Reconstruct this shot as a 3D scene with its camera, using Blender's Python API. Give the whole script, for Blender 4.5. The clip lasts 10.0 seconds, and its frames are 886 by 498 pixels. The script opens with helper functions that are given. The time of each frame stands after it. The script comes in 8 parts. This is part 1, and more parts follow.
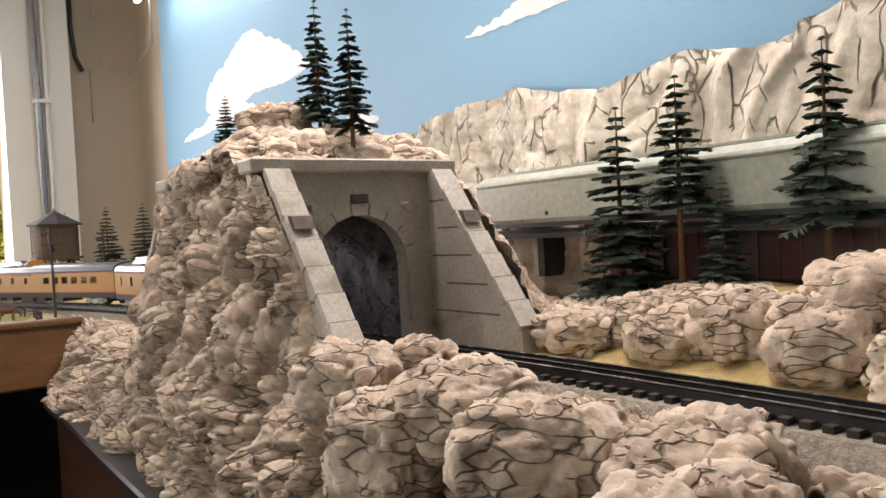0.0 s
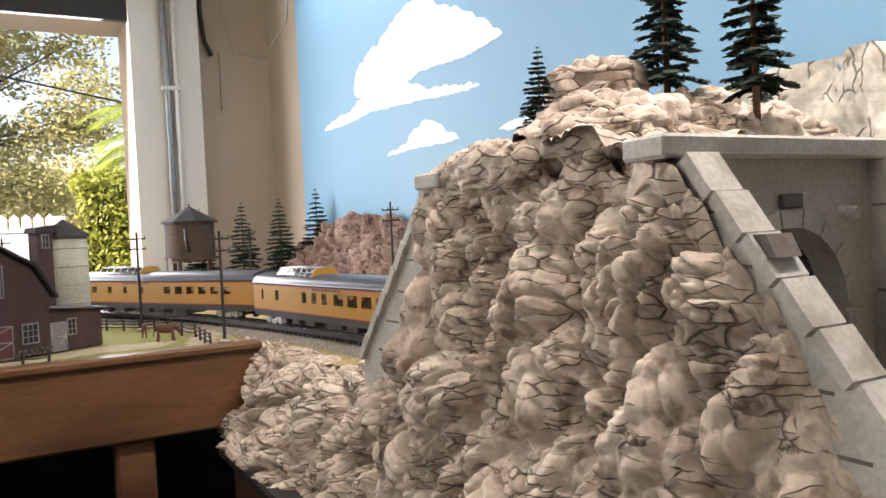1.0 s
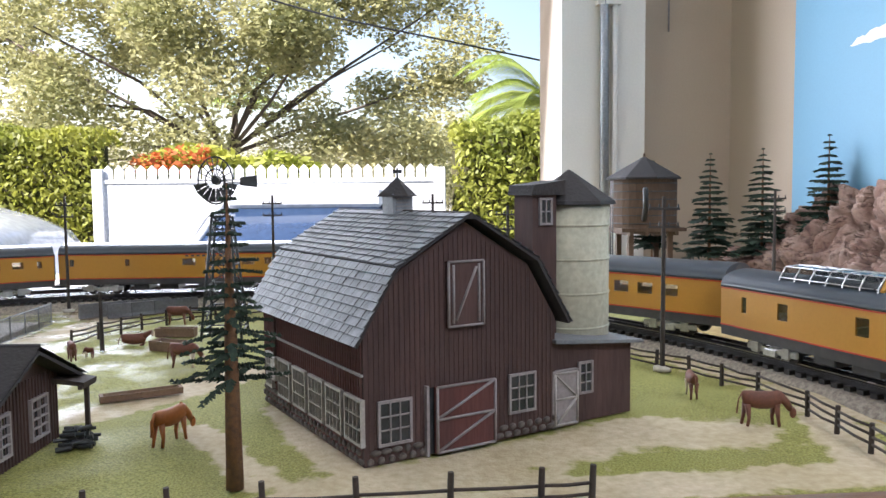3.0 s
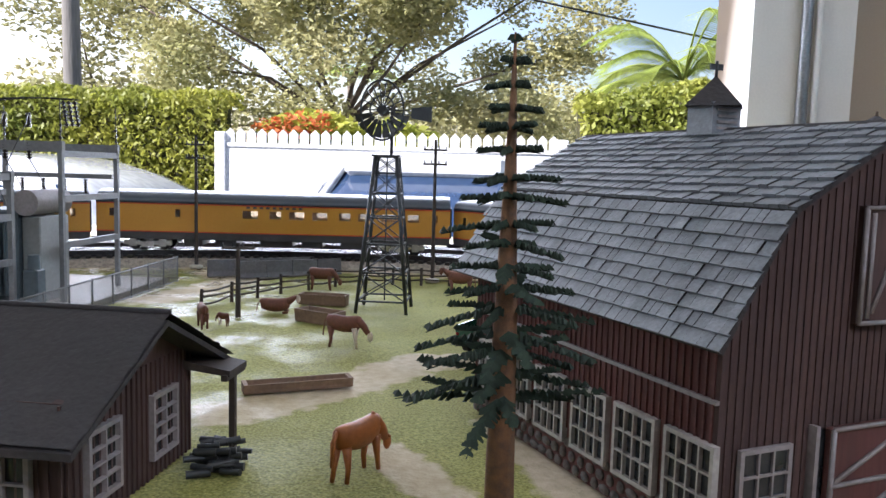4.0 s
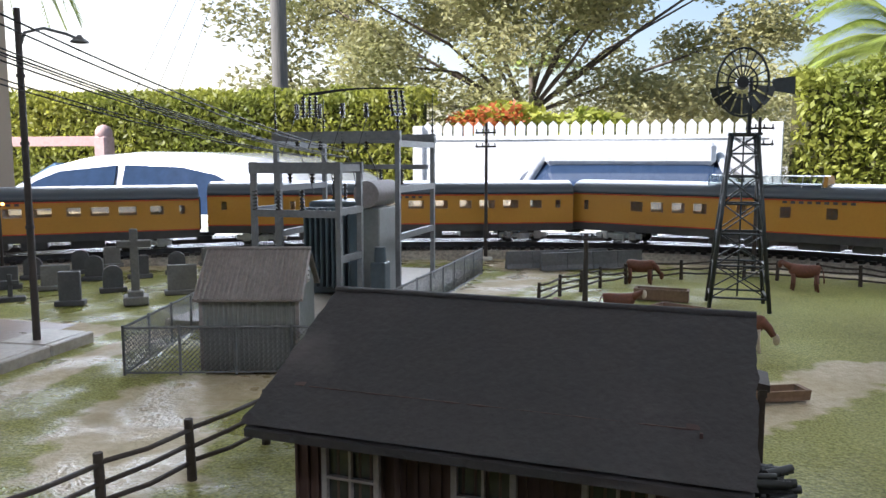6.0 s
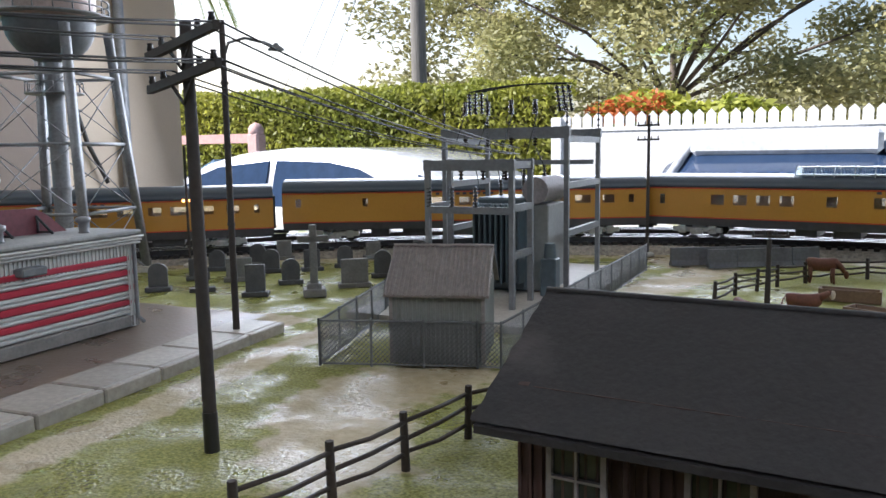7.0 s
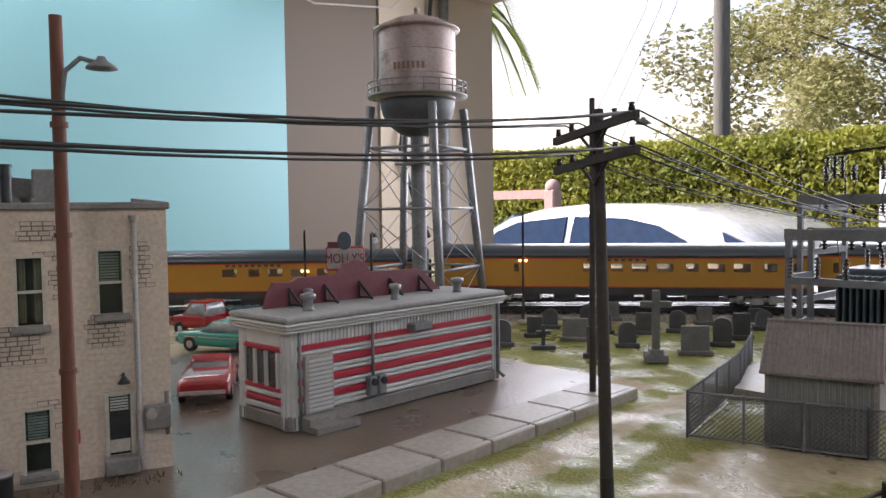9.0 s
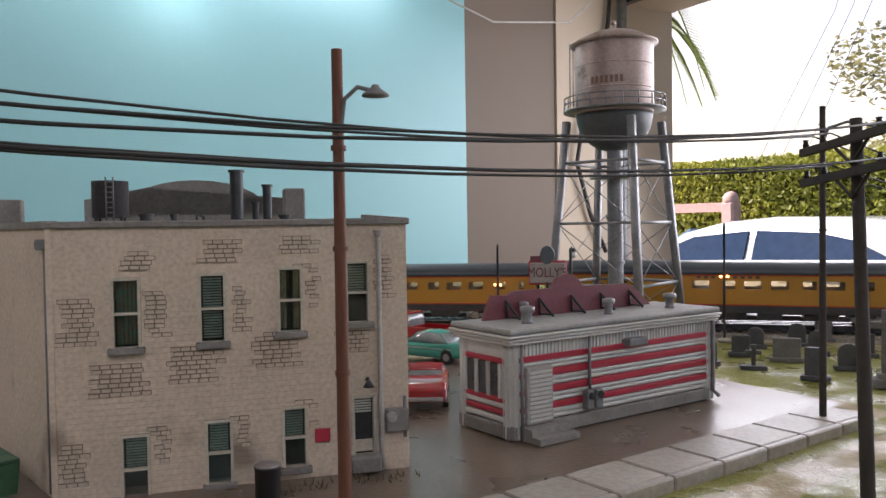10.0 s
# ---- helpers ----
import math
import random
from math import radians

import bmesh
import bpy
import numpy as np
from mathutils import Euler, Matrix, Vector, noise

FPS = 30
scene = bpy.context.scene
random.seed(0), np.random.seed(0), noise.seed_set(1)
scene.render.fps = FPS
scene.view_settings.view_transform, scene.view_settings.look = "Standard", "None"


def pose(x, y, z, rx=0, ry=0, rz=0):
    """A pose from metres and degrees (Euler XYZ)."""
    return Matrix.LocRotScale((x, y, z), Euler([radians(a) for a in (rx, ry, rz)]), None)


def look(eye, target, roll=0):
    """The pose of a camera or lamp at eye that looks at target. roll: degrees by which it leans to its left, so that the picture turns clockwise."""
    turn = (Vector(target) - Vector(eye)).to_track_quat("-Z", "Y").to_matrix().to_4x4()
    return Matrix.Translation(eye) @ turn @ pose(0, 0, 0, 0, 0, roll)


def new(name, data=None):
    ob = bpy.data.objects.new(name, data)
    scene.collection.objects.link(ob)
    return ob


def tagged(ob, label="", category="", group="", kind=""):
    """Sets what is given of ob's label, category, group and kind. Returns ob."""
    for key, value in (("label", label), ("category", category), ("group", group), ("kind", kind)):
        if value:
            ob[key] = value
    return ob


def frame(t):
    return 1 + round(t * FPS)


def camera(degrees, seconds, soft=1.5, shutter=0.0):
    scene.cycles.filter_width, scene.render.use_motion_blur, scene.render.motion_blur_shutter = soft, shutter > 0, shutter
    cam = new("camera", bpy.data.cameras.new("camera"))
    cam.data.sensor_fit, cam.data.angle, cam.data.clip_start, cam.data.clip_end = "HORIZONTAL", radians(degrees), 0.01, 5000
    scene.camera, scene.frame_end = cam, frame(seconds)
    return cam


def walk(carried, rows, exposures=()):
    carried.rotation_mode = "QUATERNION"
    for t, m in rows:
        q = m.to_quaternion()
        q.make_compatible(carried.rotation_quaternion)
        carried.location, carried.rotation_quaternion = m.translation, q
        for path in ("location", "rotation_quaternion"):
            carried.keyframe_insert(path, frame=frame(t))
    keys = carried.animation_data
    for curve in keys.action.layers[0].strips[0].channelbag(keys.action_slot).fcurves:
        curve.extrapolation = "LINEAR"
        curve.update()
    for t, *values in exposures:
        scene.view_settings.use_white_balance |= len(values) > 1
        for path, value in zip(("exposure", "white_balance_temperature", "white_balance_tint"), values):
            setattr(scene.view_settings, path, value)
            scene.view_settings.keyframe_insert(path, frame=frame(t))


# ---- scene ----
cam = camera(59.33, 10.0)
walk(cam, [
    (0.0, look((0.1752, -0.2480, 0.1240), (1.3217, 1.3901, 0.0788), -3.05)),
    (0.5, look((0.1171, -0.0371, 0.1342), (1.1926, 1.6483, 0.0812), -3.12)),
    (1.0, look((0.1292, 0.1366, 0.1563), (1.1003, 1.8843, 0.1022), -2.78)),
    (1.5, look((0.1602, 0.3071, 0.1521), (0.9916, 2.1247, 0.0791), -1.33)),
    (2.0, look((0.1422, 0.4645, 0.1526), (0.7806, 2.3568, 0.0438), -0.63)),
    (2.5, look((0.0942, 0.7018, 0.1628), (0.5195, 2.6527, 0.0482), -0.70)),
    (3.0, look((0.0491, 0.8448, 0.1798), (0.1952, 2.8345, 0.0382), -0.55)),
    (3.2, look((0.0261, 0.9025, 0.1773), (0.0873, 2.8949, 0.0151), -0.30)),
    (4.3, look((-0.0843, 1.0925, 0.1368), (-0.2460, 3.0748, -0.0736), 1.79)),
    (4.5, look((-0.1087, 1.0981, 0.1379), (-0.3040, 3.0768, -0.0787), 1.56)),
    (5.0, look((-0.1570, 1.1127, 0.1321), (-0.4511, 3.0784, -0.0905), 1.41)),
    (5.2, look((-0.1686, 1.1173, 0.1308), (-0.5157, 3.0738, -0.0957), 1.12)),
    (6.3, look((-0.2289, 1.0935, 0.1362), (-0.8809, 2.9691, -0.1023), -0.37)),
    (6.5, look((-0.2349, 1.0906, 0.1377), (-0.9542, 2.9402, -0.1100), -0.57)),
    (7.0, look((-0.2451, 1.0874, 0.1376), (-1.1227, 2.8675, -0.1098), -0.86)),
    (7.5, look((-0.2533, 1.0832, 0.1385), (-1.2865, 2.7801, -0.0928), -1.06)),
    (8.0, look((-0.2600, 1.0758, 0.1409), (-1.4430, 2.6763, -0.0568), -1.05)),
    (8.5, look((-0.2692, 1.0592, 0.1469), (-1.5907, 2.5531, -0.0009), -0.88)),
    (9.0, look((-0.2788, 1.0417, 0.1498), (-1.7433, 2.4001, 0.0501), -0.71)),
    (9.5, look((-0.2871, 1.0229, 0.1510), (-1.8808, 2.2290, 0.0777), -0.65)),
    (10.0, look((-0.2947, 1.0051, 0.1505), (-2.0114, 2.0297, 0.0937), -0.88)),
], exposures=[(0.0, 1.88, 7100, 23), (2.0, 2.05, 6200, 18), (2.6, 2.05, 6050, 18), (3.2, 1.82, 5950, 18), (4.3, 1.6, 5800, 20), (5.2, 1.5, 5800, 18), (6.3, 1.3, 5800, 15), (8.0, 1.27, 6050, 18), (10.0, 1.15, 6500, 23)])

# ---- daylight ----
world = bpy.data.worlds.new("world")
scene.world = world
world.use_nodes = True
_nt = world.node_tree
_sky = _nt.nodes.new("ShaderNodeTexSky")
_sky.sky_type = 'NISHITA'
_sky.sun_disc = False
_sky.sun_elevation = radians(38)
_sky.sun_rotation = radians(300)
_sky.air_density, _sky.dust_density = 1.2, 2.0
_nt.nodes["Background"].inputs[1].default_value = 0.066
_nt.links.new(_sky.outputs[0], _nt.nodes["Background"].inputs[0])
sun = new("sun", bpy.data.lights.new("sun", 'SUN'))
sun.data.energy, sun.data.angle, sun.data.color = 5.0, radians(0.5), (1.0, 0.94, 0.84)
sun.matrix_world = look((-6, 1, 6), (0, 5.5, -1))
_w = new("opening_daylight", bpy.data.lights.new("opening_daylight", 'AREA'))
_w.data.shape, _w.data.size, _w.data.size_y = 'RECTANGLE', 2.4, 0.85
_w.data.energy, _w.data.color = 18, (0.92, 0.97, 1.0)
_w.matrix_world = look((-0.77, 3.0, 0.47), (-0.72, 1.3, 0.0))
# fluorescent battens over the layout
for _n, _m, _w in (("tube_lamp", look((0.86, 1.80, 0.915), (0.66, 1.80, 0)), 0.5), ("tube_lamp", look((0.86, 0.45, 0.915), (0.60, 0.45, 0)), 5.6), ("tube_lamp", look((-2.13, 1.42, 0.80), (-1.7, 1.42, 0)), 1.7), ("tube_lamp", look((-2.13, 0.1, 0.80), (-1.7, 0.1, 0)), 4.5)):
    _l = new(_n, bpy.data.lights.new(_n, 'AREA'))
    _l.data.shape, _l.data.size, _l.data.size_y = 'RECTANGLE', 0.04, 1.2
    _l.data.energy, _l.data.color = _w, (1.0, 0.97, 0.92)
    _l.matrix_world = _m

# ---- mesh building ----
class Shape:
    """Collects faces of one mesh."""
    def __init__(self):
        self.v, self.f, self.smooth = [], [], []

    def add(self, verts, faces, smooth=False, m=None):
        n = len(self.v)
        if m is not None:
            verts = [m @ Vector(p) for p in verts]
        self.v.extend([tuple(p) for p in verts])
        self.f.extend([tuple(n + i for i in f) for f in faces])
        self.smooth.extend([smooth] * len(faces))
        return self

    def box(self, c, s, m=None, taper=1.0):
        x, y, z = s[0] / 2, s[1] / 2, s[2] / 2
        v = [(c[0] + a * x * (taper if k > 0 else 1), c[1] + b * y * (taper if k > 0 else 1), c[2] + k * z) for k in (-1, 1) for b in (-1, 1) for a in (-1, 1)]
        return self.add(v, [(0, 2, 3, 1), (4, 5, 7, 6), (0, 1, 5, 4), (2, 6, 7, 3), (0, 4, 6, 2), (1, 3, 7, 5)], False, m)

    def bevel_box(self, c, s, b, m=None):
        """A box whose edges are all cut off by b."""
        v, ids = [], {}
        h = [a / 2 for a in s]
        for sx in (-1, 1):
            for sy in (-1, 1):
                for sz in (-1, 1):
                    for ax in range(3):
                        p = [sx * (h[0] - b), sy * (h[1] - b), sz * (h[2] - b)]
                        p[ax] = (sx, sy, sz)[ax] * h[ax]
                        ids[sx, sy, sz, ax] = len(v)
                        v.append((c[0] + p[0], c[1] + p[1], c[2] + p[2]))
        f = []
        for ax in range(3):
            o = [a for a in range(3) if a != ax]
            for s0 in (-1, 1):
                ring = []
                for a, bb in ((-1, -1), (1, -1), (1, 1), (-1, 1)):
                    k = [0, 0, 0]
                    k[ax], k[o[0]], k[o[1]] = s0, a, bb
                    ring.append(ids[(*k, ax)])
                f.append(tuple(ring))
            for a in (-1, 1):
                for bb in (-1, 1):
                    k0, k1 = [0, 0, 0], [0, 0, 0]
                    k0[ax], k1[ax] = -1, 1
                    k0[o[0]] = k1[o[0]] = a
                    k0[o[1]] = k1[o[1]] = bb
                    f.append((ids[(*k0, o[0])], ids[(*k1, o[0])], ids[(*k1, o[1])], ids[(*k0, o[1])]))
        for sx in (-1, 1):
            for sy in (-1, 1):
                for sz in (-1, 1):
                    f.append(tuple(ids[sx, sy, sz, a] for a in range(3)))
        return self.add(v, f, False, m)

    def cyl(self, p0, p1, r0, r1=None, n=10, caps=True, smooth=True, m=None):
        r1 = r0 if r1 is None else r1
        p0, p1 = Vector(p0), Vector(p1)
        d = (p1 - p0).normalized()
        a = d.orthogonal().normalized()
        b = d.cross(a)
        v = []
        for p, r in ((p0, r0), (p1, r1)):
            v += [p + r * (math.cos(2 * math.pi * i / n) * a + math.sin(2 * math.pi * i / n) * b) for i in range(n)]
        self.add(v, [(i, (i + 1) % n, n + (i + 1) % n, n + i) for i in range(n)], smooth, m)
        if caps:
            self.add(v, [tuple(reversed(range(n))), tuple(range(n, 2 * n))], False, m)
        return self

    def tube(self, pts, r, n=6, m=None, smooth=True):
        """A round bar along points; r is one radius or one a point."""
        pts = [Vector(p) for p in pts]
        rs = r if isinstance(r, (list, tuple)) else [r] * len(pts)
        v, a = [], None
        for i, p in enumerate(pts):
            d = (pts[min(i + 1, len(pts) - 1)] - pts[max(i - 1, 0)]).normalized()
            a = d.orthogonal().normalized() if a is None else (a - a.dot(d) * d).normalized()
            b = d.cross(a)
            v += [p + rs[i] * (math.cos(2 * math.pi * k / n) * a + math.sin(2 * math.pi * k / n) * b) for k in range(n)]
        f = [(i * n + k, i * n + (k + 1) % n, (i + 1) * n + (k + 1) % n, (i + 1) * n + k) for i in range(len(pts) - 1) for k in range(n)]
        f += [tuple(reversed(range(n))), tuple(range((len(pts) - 1) * n, len(pts) * n))]
        return self.add(v, f, smooth, m)

    def lathe(self, profile, n=20, c=(0, 0, 0), smooth=True, m=None):
        v = [(c[0] + r * math.cos(2 * math.pi * k / n), c[1] + r * math.sin(2 * math.pi * k / n), c[2] + z) for r, z in profile for k in range(n)]
        f = [(i * n + k, i * n + (k + 1) % n, (i + 1) * n + (k + 1) % n, (i + 1) * n + k) for i in range(len(profile) - 1) for k in range(n)]
        f += [tuple(reversed(range(n))), tuple(range((len(profile) - 1) * n, len(profile) * n))]
        return self.add(v, f, smooth, m)

    def prism(self, poly, axis, a, b, m=None, smooth=False):
        """A polygon of two coordinates drawn out along an axis from a to b."""
        def at(p, h):
            return {"x": (h, p[0], p[1]), "y": (p[0], h, p[1]), "z": (p[0], p[1], h)}[axis]
        n = len(poly)
        v = [at(p, a) for p in poly] + [at(p, b) for p in poly]
        f = [(i, (i + 1) % n, n + (i + 1) % n, n + i) for i in range(n)]
        self.add(v, f, smooth, m)
        return self.add(v, [tuple(reversed(range(n))), tuple(range(n, 2 * n))], False, m)

    def sheet(self, nx, ny, fn, smooth=True):
        v = [fn(i / nx, j / ny) for j in range(ny + 1) for i in range(nx + 1)]
        w = nx + 1
        return self.add(v, [(j * w + i, j * w + i + 1, (j + 1) * w + i + 1, (j + 1) * w + i) for j in range(ny) for i in range(nx)], smooth)

    def ball(self, c, r, n=8, rings=5, m=None):
        rx, ry, rz = r if isinstance(r, (list, tuple)) else (r, r, r)
        v = []
        for j in range(rings + 1):
            t = math.pi * (0.04 + 0.92 * j / rings)
            v += [(c[0] + rx * math.sin(t) * math.cos(2 * math.pi * k / n), c[1] + ry * math.sin(t) * math.sin(2 * math.pi * k / n), c[2] - rz * math.cos(t)) for k in range(n)]
        f = [(j * n + k, j * n + (k + 1) % n, (j + 1) * n + (k + 1) % n, (j + 1) * n + k) for j in range(rings) for k in range(n)]
        f += [tuple(reversed(range(n))), tuple(range(rings * n, (rings + 1) * n))]
        return self.add(v, f, True, m)

    def mesh(self, name, material):
        me = bpy.data.meshes.new(name)
        me.from_pydata(self.v, [], self.f)
        me.polygons.foreach_set("use_smooth", self.smooth)
        me.materials.append(material)
        me.update()
        b = bmesh.new()
        b.from_mesh(me)
        bmesh.ops.recalc_face_normals(b, faces=b.faces)
        b.to_mesh(me)
        b.free()
        return me


def pierced(xs, zs, is_open, y0, y1):
    """A plate between y0 and y1 on the grid xs, zs, with the cells for which is_open(i, j) cut through."""
    s = Shape()
    nx, nz = len(xs), len(zs)
    s.v = [(x, y, z) for y in (y0, y1) for z in zs for x in xs]
    k = nx * nz

    def vid(i, j, b):
        return b * k + j * nx + i

    def solid(i, j):
        return 0 <= i < nx - 1 and 0 <= j < nz - 1 and not is_open(i, j)
    for j in range(nz - 1):
        for i in range(nx - 1):
            if not solid(i, j):
                continue
            for b in (0, 1):
                s.f.append((vid(i, j, b), vid(i + 1, j, b), vid(i + 1, j + 1, b), vid(i, j + 1, b)))
            for di, dj, a, c in ((-1, 0, (i, j), (i, j + 1)), (1, 0, (i + 1, j), (i + 1, j + 1)), (0, -1, (i, j), (i + 1, j)), (0, 1, (i, j + 1), (i + 1, j + 1))):
                if not solid(i + di, j + dj):
                    s.f.append((vid(*a, 0), vid(*c, 0), vid(*c, 1), vid(*a, 1)))
    s.smooth = [False] * len(s.f)
    return s


def sash_frame(x, z, w, h, cols, rows, y0, y1, edge, bar):
    """A window frame with glazing bars as one joined piece."""
    def cuts(c, l, n):
        e = [c - l / 2 - edge, c - l / 2]
        for q in range(1, n):
            m = c - l / 2 + l * q / n
            e += [m - bar / 2, m + bar / 2]
        return e + [c + l / 2, c + l / 2 + edge]
    return pierced(cuts(x, w, cols), cuts(z, h, rows), lambda i, j: i % 2 == 1 and j % 2 == 1, y0, y1)


def part(name, shape, material, parent=None, label="", m=None):
    ob = new(name, shape.mesh(name, material) if isinstance(shape, Shape) else shape)
    if parent is not None:
        ob.parent = parent
    if m is not None:
        ob.matrix_basis = m
    if label:
        ob["label"] = label
    return ob


def empty(name, m=None):
    ob = new(name)
    ob.empty_display_size = 0.02
    if m is not None:
        ob.matrix_basis = m
    return ob


def setting(name, shape, material, label, category):
    return tagged(part(name, shape, material), label, category, kind="structure")


# ---- materials ----
def surface(name, base, rough=0.6, metal=0.0, other=None, scale=30.0, fine=200.0, bump=0.0, bump_scale=None, amount=1.0, spec=0.5, stretch=(1, 1, 1), island=0.0, stain=None, coat=0.0, grain=0.18):
    """A worn surface: base and other mixed in patches, fine grain in value, bump of the same grain."""
    mt = bpy.data.materials.new(name)
    mt.use_nodes = True
    nt = mt.node_tree
    N, L = nt.nodes, nt.links
    b = N["Principled BSDF"]
    tc = N.new("ShaderNodeTexCoord")
    mp = N.new("ShaderNodeMapping")
    mp.inputs["Scale"].default_value = stretch
    L.new(tc.outputs["Object"], mp.inputs[0])
    n1 = N.new("ShaderNodeTexNoise")
    n1.inputs["Scale"].default_value, n1.inputs["Detail"].default_value = scale, 6
    L.new(mp.outputs[0], n1.inputs["Vector"])
    r1 = N.new("ShaderNodeValToRGB")
    o = other or tuple(c * 0.8 for c in base)
    r1.color_ramp.elements[0].position, r1.color_ramp.elements[1].position = 0.5 - 0.2 / amount, 0.5 + 0.2 / amount
    r1.color_ramp.elements[0].color, r1.color_ramp.elements[1].color = (*o, 1), (*base, 1)
    L.new(n1.outputs["Fac"], r1.inputs[0])
    n2 = N.new("ShaderNodeTexNoise")
    n2.inputs["Scale"].default_value, n2.inputs["Detail"].default_value = fine, 4
    L.new(mp.outputs[0], n2.inputs["Vector"])
    mr = N.new("ShaderNodeMapRange")
    mr.inputs["From Min"].default_value, mr.inputs["From Max"].default_value = 0.25, 0.75
    mr.inputs["To Min"].default_value, mr.inputs["To Max"].default_value = 1 - grain, 1 + grain
    L.new(n2.outputs["Fac"], mr.inputs["Value"])
    mul = N.new("ShaderNodeMix")
    mul.data_type, mul.blend_type = 'RGBA', 'MULTIPLY'
    mul.inputs[0].default_value = 1.0
    L.new(r1.outputs[0], mul.inputs[6])
    L.new(mr.outputs[0], mul.inputs[7])
    col = mul.outputs[2]
    if island:
        oi = N.new("ShaderNodeObjectInfo")
        gi = N.new("ShaderNodeNewGeometry")
        ad = N.new("ShaderNodeMath")
        ad.operation = 'ADD'
        L.new(oi.outputs["Random"], ad.inputs[0])
        L.new(gi.outputs["Random Per Island"], ad.inputs[1])
        m2 = N.new("ShaderNodeMapRange")
        m2.inputs["From Max"].default_value = 2.0
        m2.inputs["To Min"].default_value, m2.inputs["To Max"].default_value = 1 - island, 1 + island
        L.new(ad.outputs[0], m2.inputs["Value"])
        x2 = N.new("ShaderNodeMix")
        x2.data_type, x2.blend_type = 'RGBA', 'MULTIPLY'
        x2.inputs[0].default_value = 1.0
        L.new(col, x2.inputs[6])
        L.new(m2.outputs[0], x2.inputs[7])
        col = x2.outputs[2]
    if stain:
        n3 = N.new("ShaderNodeTexNoise")
        n3.inputs["Scale"].default_value, n3.inputs["Detail"].default_value = stain[1], 8
        L.new(mp.outputs[0], n3.inputs["Vector"])
        r3 = N.new("ShaderNodeValToRGB")
        r3.color_ramp.elements[0].position, r3.color_ramp.elements[1].position = stain[2], stain[2] + 0.12
        r3.color_ramp.elements[0].color, r3.color_ramp.elements[1].color = (0, 0, 0, 1), (1, 1, 1, 1)
        L.new(n3.outputs["Fac"], r3.inputs[0])
        x3 = N.new("ShaderNodeMix")
        x3.data_type = 'RGBA'
        L.new(r3.outputs[0], x3.inputs[0])
        L.new(col, x3.inputs[6])
        x3.inputs[7].default_value = (*stain[0], 1)
        col = x3.outputs[2]
    L.new(col, b.inputs["Base Color"])
    rr = N.new("ShaderNodeMapRange")
    rr.inputs["To Min"].default_value, rr.inputs["To Max"].default_value = max(0.02, rough - 0.12), min(1, rough + 0.12)
    L.new(n1.outputs["Fac"], rr.inputs["Value"])
    L.new(rr.outputs[0], b.inputs["Roughness"])
    b.inputs["Metallic"].default_value = metal
    b.inputs["Specular IOR Level"].default_value = spec
    b.inputs["Coat Weight"].default_value = coat
    if bump:
        bp = N.new("ShaderNodeBump")
        bp.inputs["Strength"].default_value, bp.inputs["Distance"].default_value = 1.0, bump
        if bump_scale:
            n4 = N.new("ShaderNodeTexNoise")
            n4.inputs["Scale"].default_value, n4.inputs["Detail"].default_value = bump_scale, 6
            L.new(mp.outputs[0], n4.inputs["Vector"])
            L.new(n4.outputs["Fac"], bp.inputs["Height"])
        else:
            L.new(n2.outputs["Fac"], bp.inputs["Height"])
        L.new(bp.outputs[0], b.inputs["Normal"])
    return mt


def glass(name, tint=(1, 1, 1), rough=0.02, clear=0.85):
    mt = bpy.data.materials.new(name)
    mt.use_nodes = True
    nt = mt.node_tree
    N, L = nt.nodes, nt.links
    N.remove(N["Principled BSDF"])
    tr, gl, mx, fr = N.new("ShaderNodeBsdfTransparent"), N.new("ShaderNodeBsdfGlossy"), N.new("ShaderNodeMixShader"), N.new("ShaderNodeFresnel")
    tr.inputs[0].default_value = (*[c * clear for c in tint], 1)
    gl.inputs["Roughness"].default_value = rough
    fr.inputs[0].default_value = 1.5
    L.new(fr.outputs[0], mx.inputs[0])
    L.new(tr.outputs[0], mx.inputs[1])
    L.new(gl.outputs[0], mx.inputs[2])
    L.new(mx.outputs[0], N["Material Output"].inputs[0])
    return mt


def frosted(name, tint):
    """Milky window film: lets light through softly."""
    mt = bpy.data.materials.new(name)
    mt.use_nodes = True
    N, L = mt.node_tree.nodes, mt.node_tree.links
    N.remove(N["Principled BSDF"])
    a, b, c = N.new("ShaderNodeBsdfTransparent"), N.new("ShaderNodeBsdfTranslucent"), N.new("ShaderNodeBsdfGlossy")
    a.inputs[0].default_value, b.inputs[0].default_value, c.inputs["Roughness"].default_value = (*tint, 1), (*tint, 1), 0.08
    m1, m2 = N.new("ShaderNodeMixShader"), N.new("ShaderNodeMixShader")
    m1.inputs[0].default_value, m2.inputs[0].default_value = 0.14, 0.08
    L.new(a.outputs[0], m1.inputs[1])
    L.new(b.outputs[0], m1.inputs[2])
    L.new(m1.outputs[0], m2.inputs[1])
    L.new(c.outputs[0], m2.inputs[2])
    L.new(m2.outputs[0], N["Material Output"].inputs[0])
    return mt


def glow(name, color, strength):
    mt = bpy.data.materials.new(name)
    mt.use_nodes = True
    b = mt.node_tree.nodes["Principled BSDF"]
    b.inputs["Base Color"].default_value = (*color, 1)
    b.inputs["Emission Color"].default_value = (*color, 1)
    b.inputs["Emission Strength"].default_value = strength
    return mt


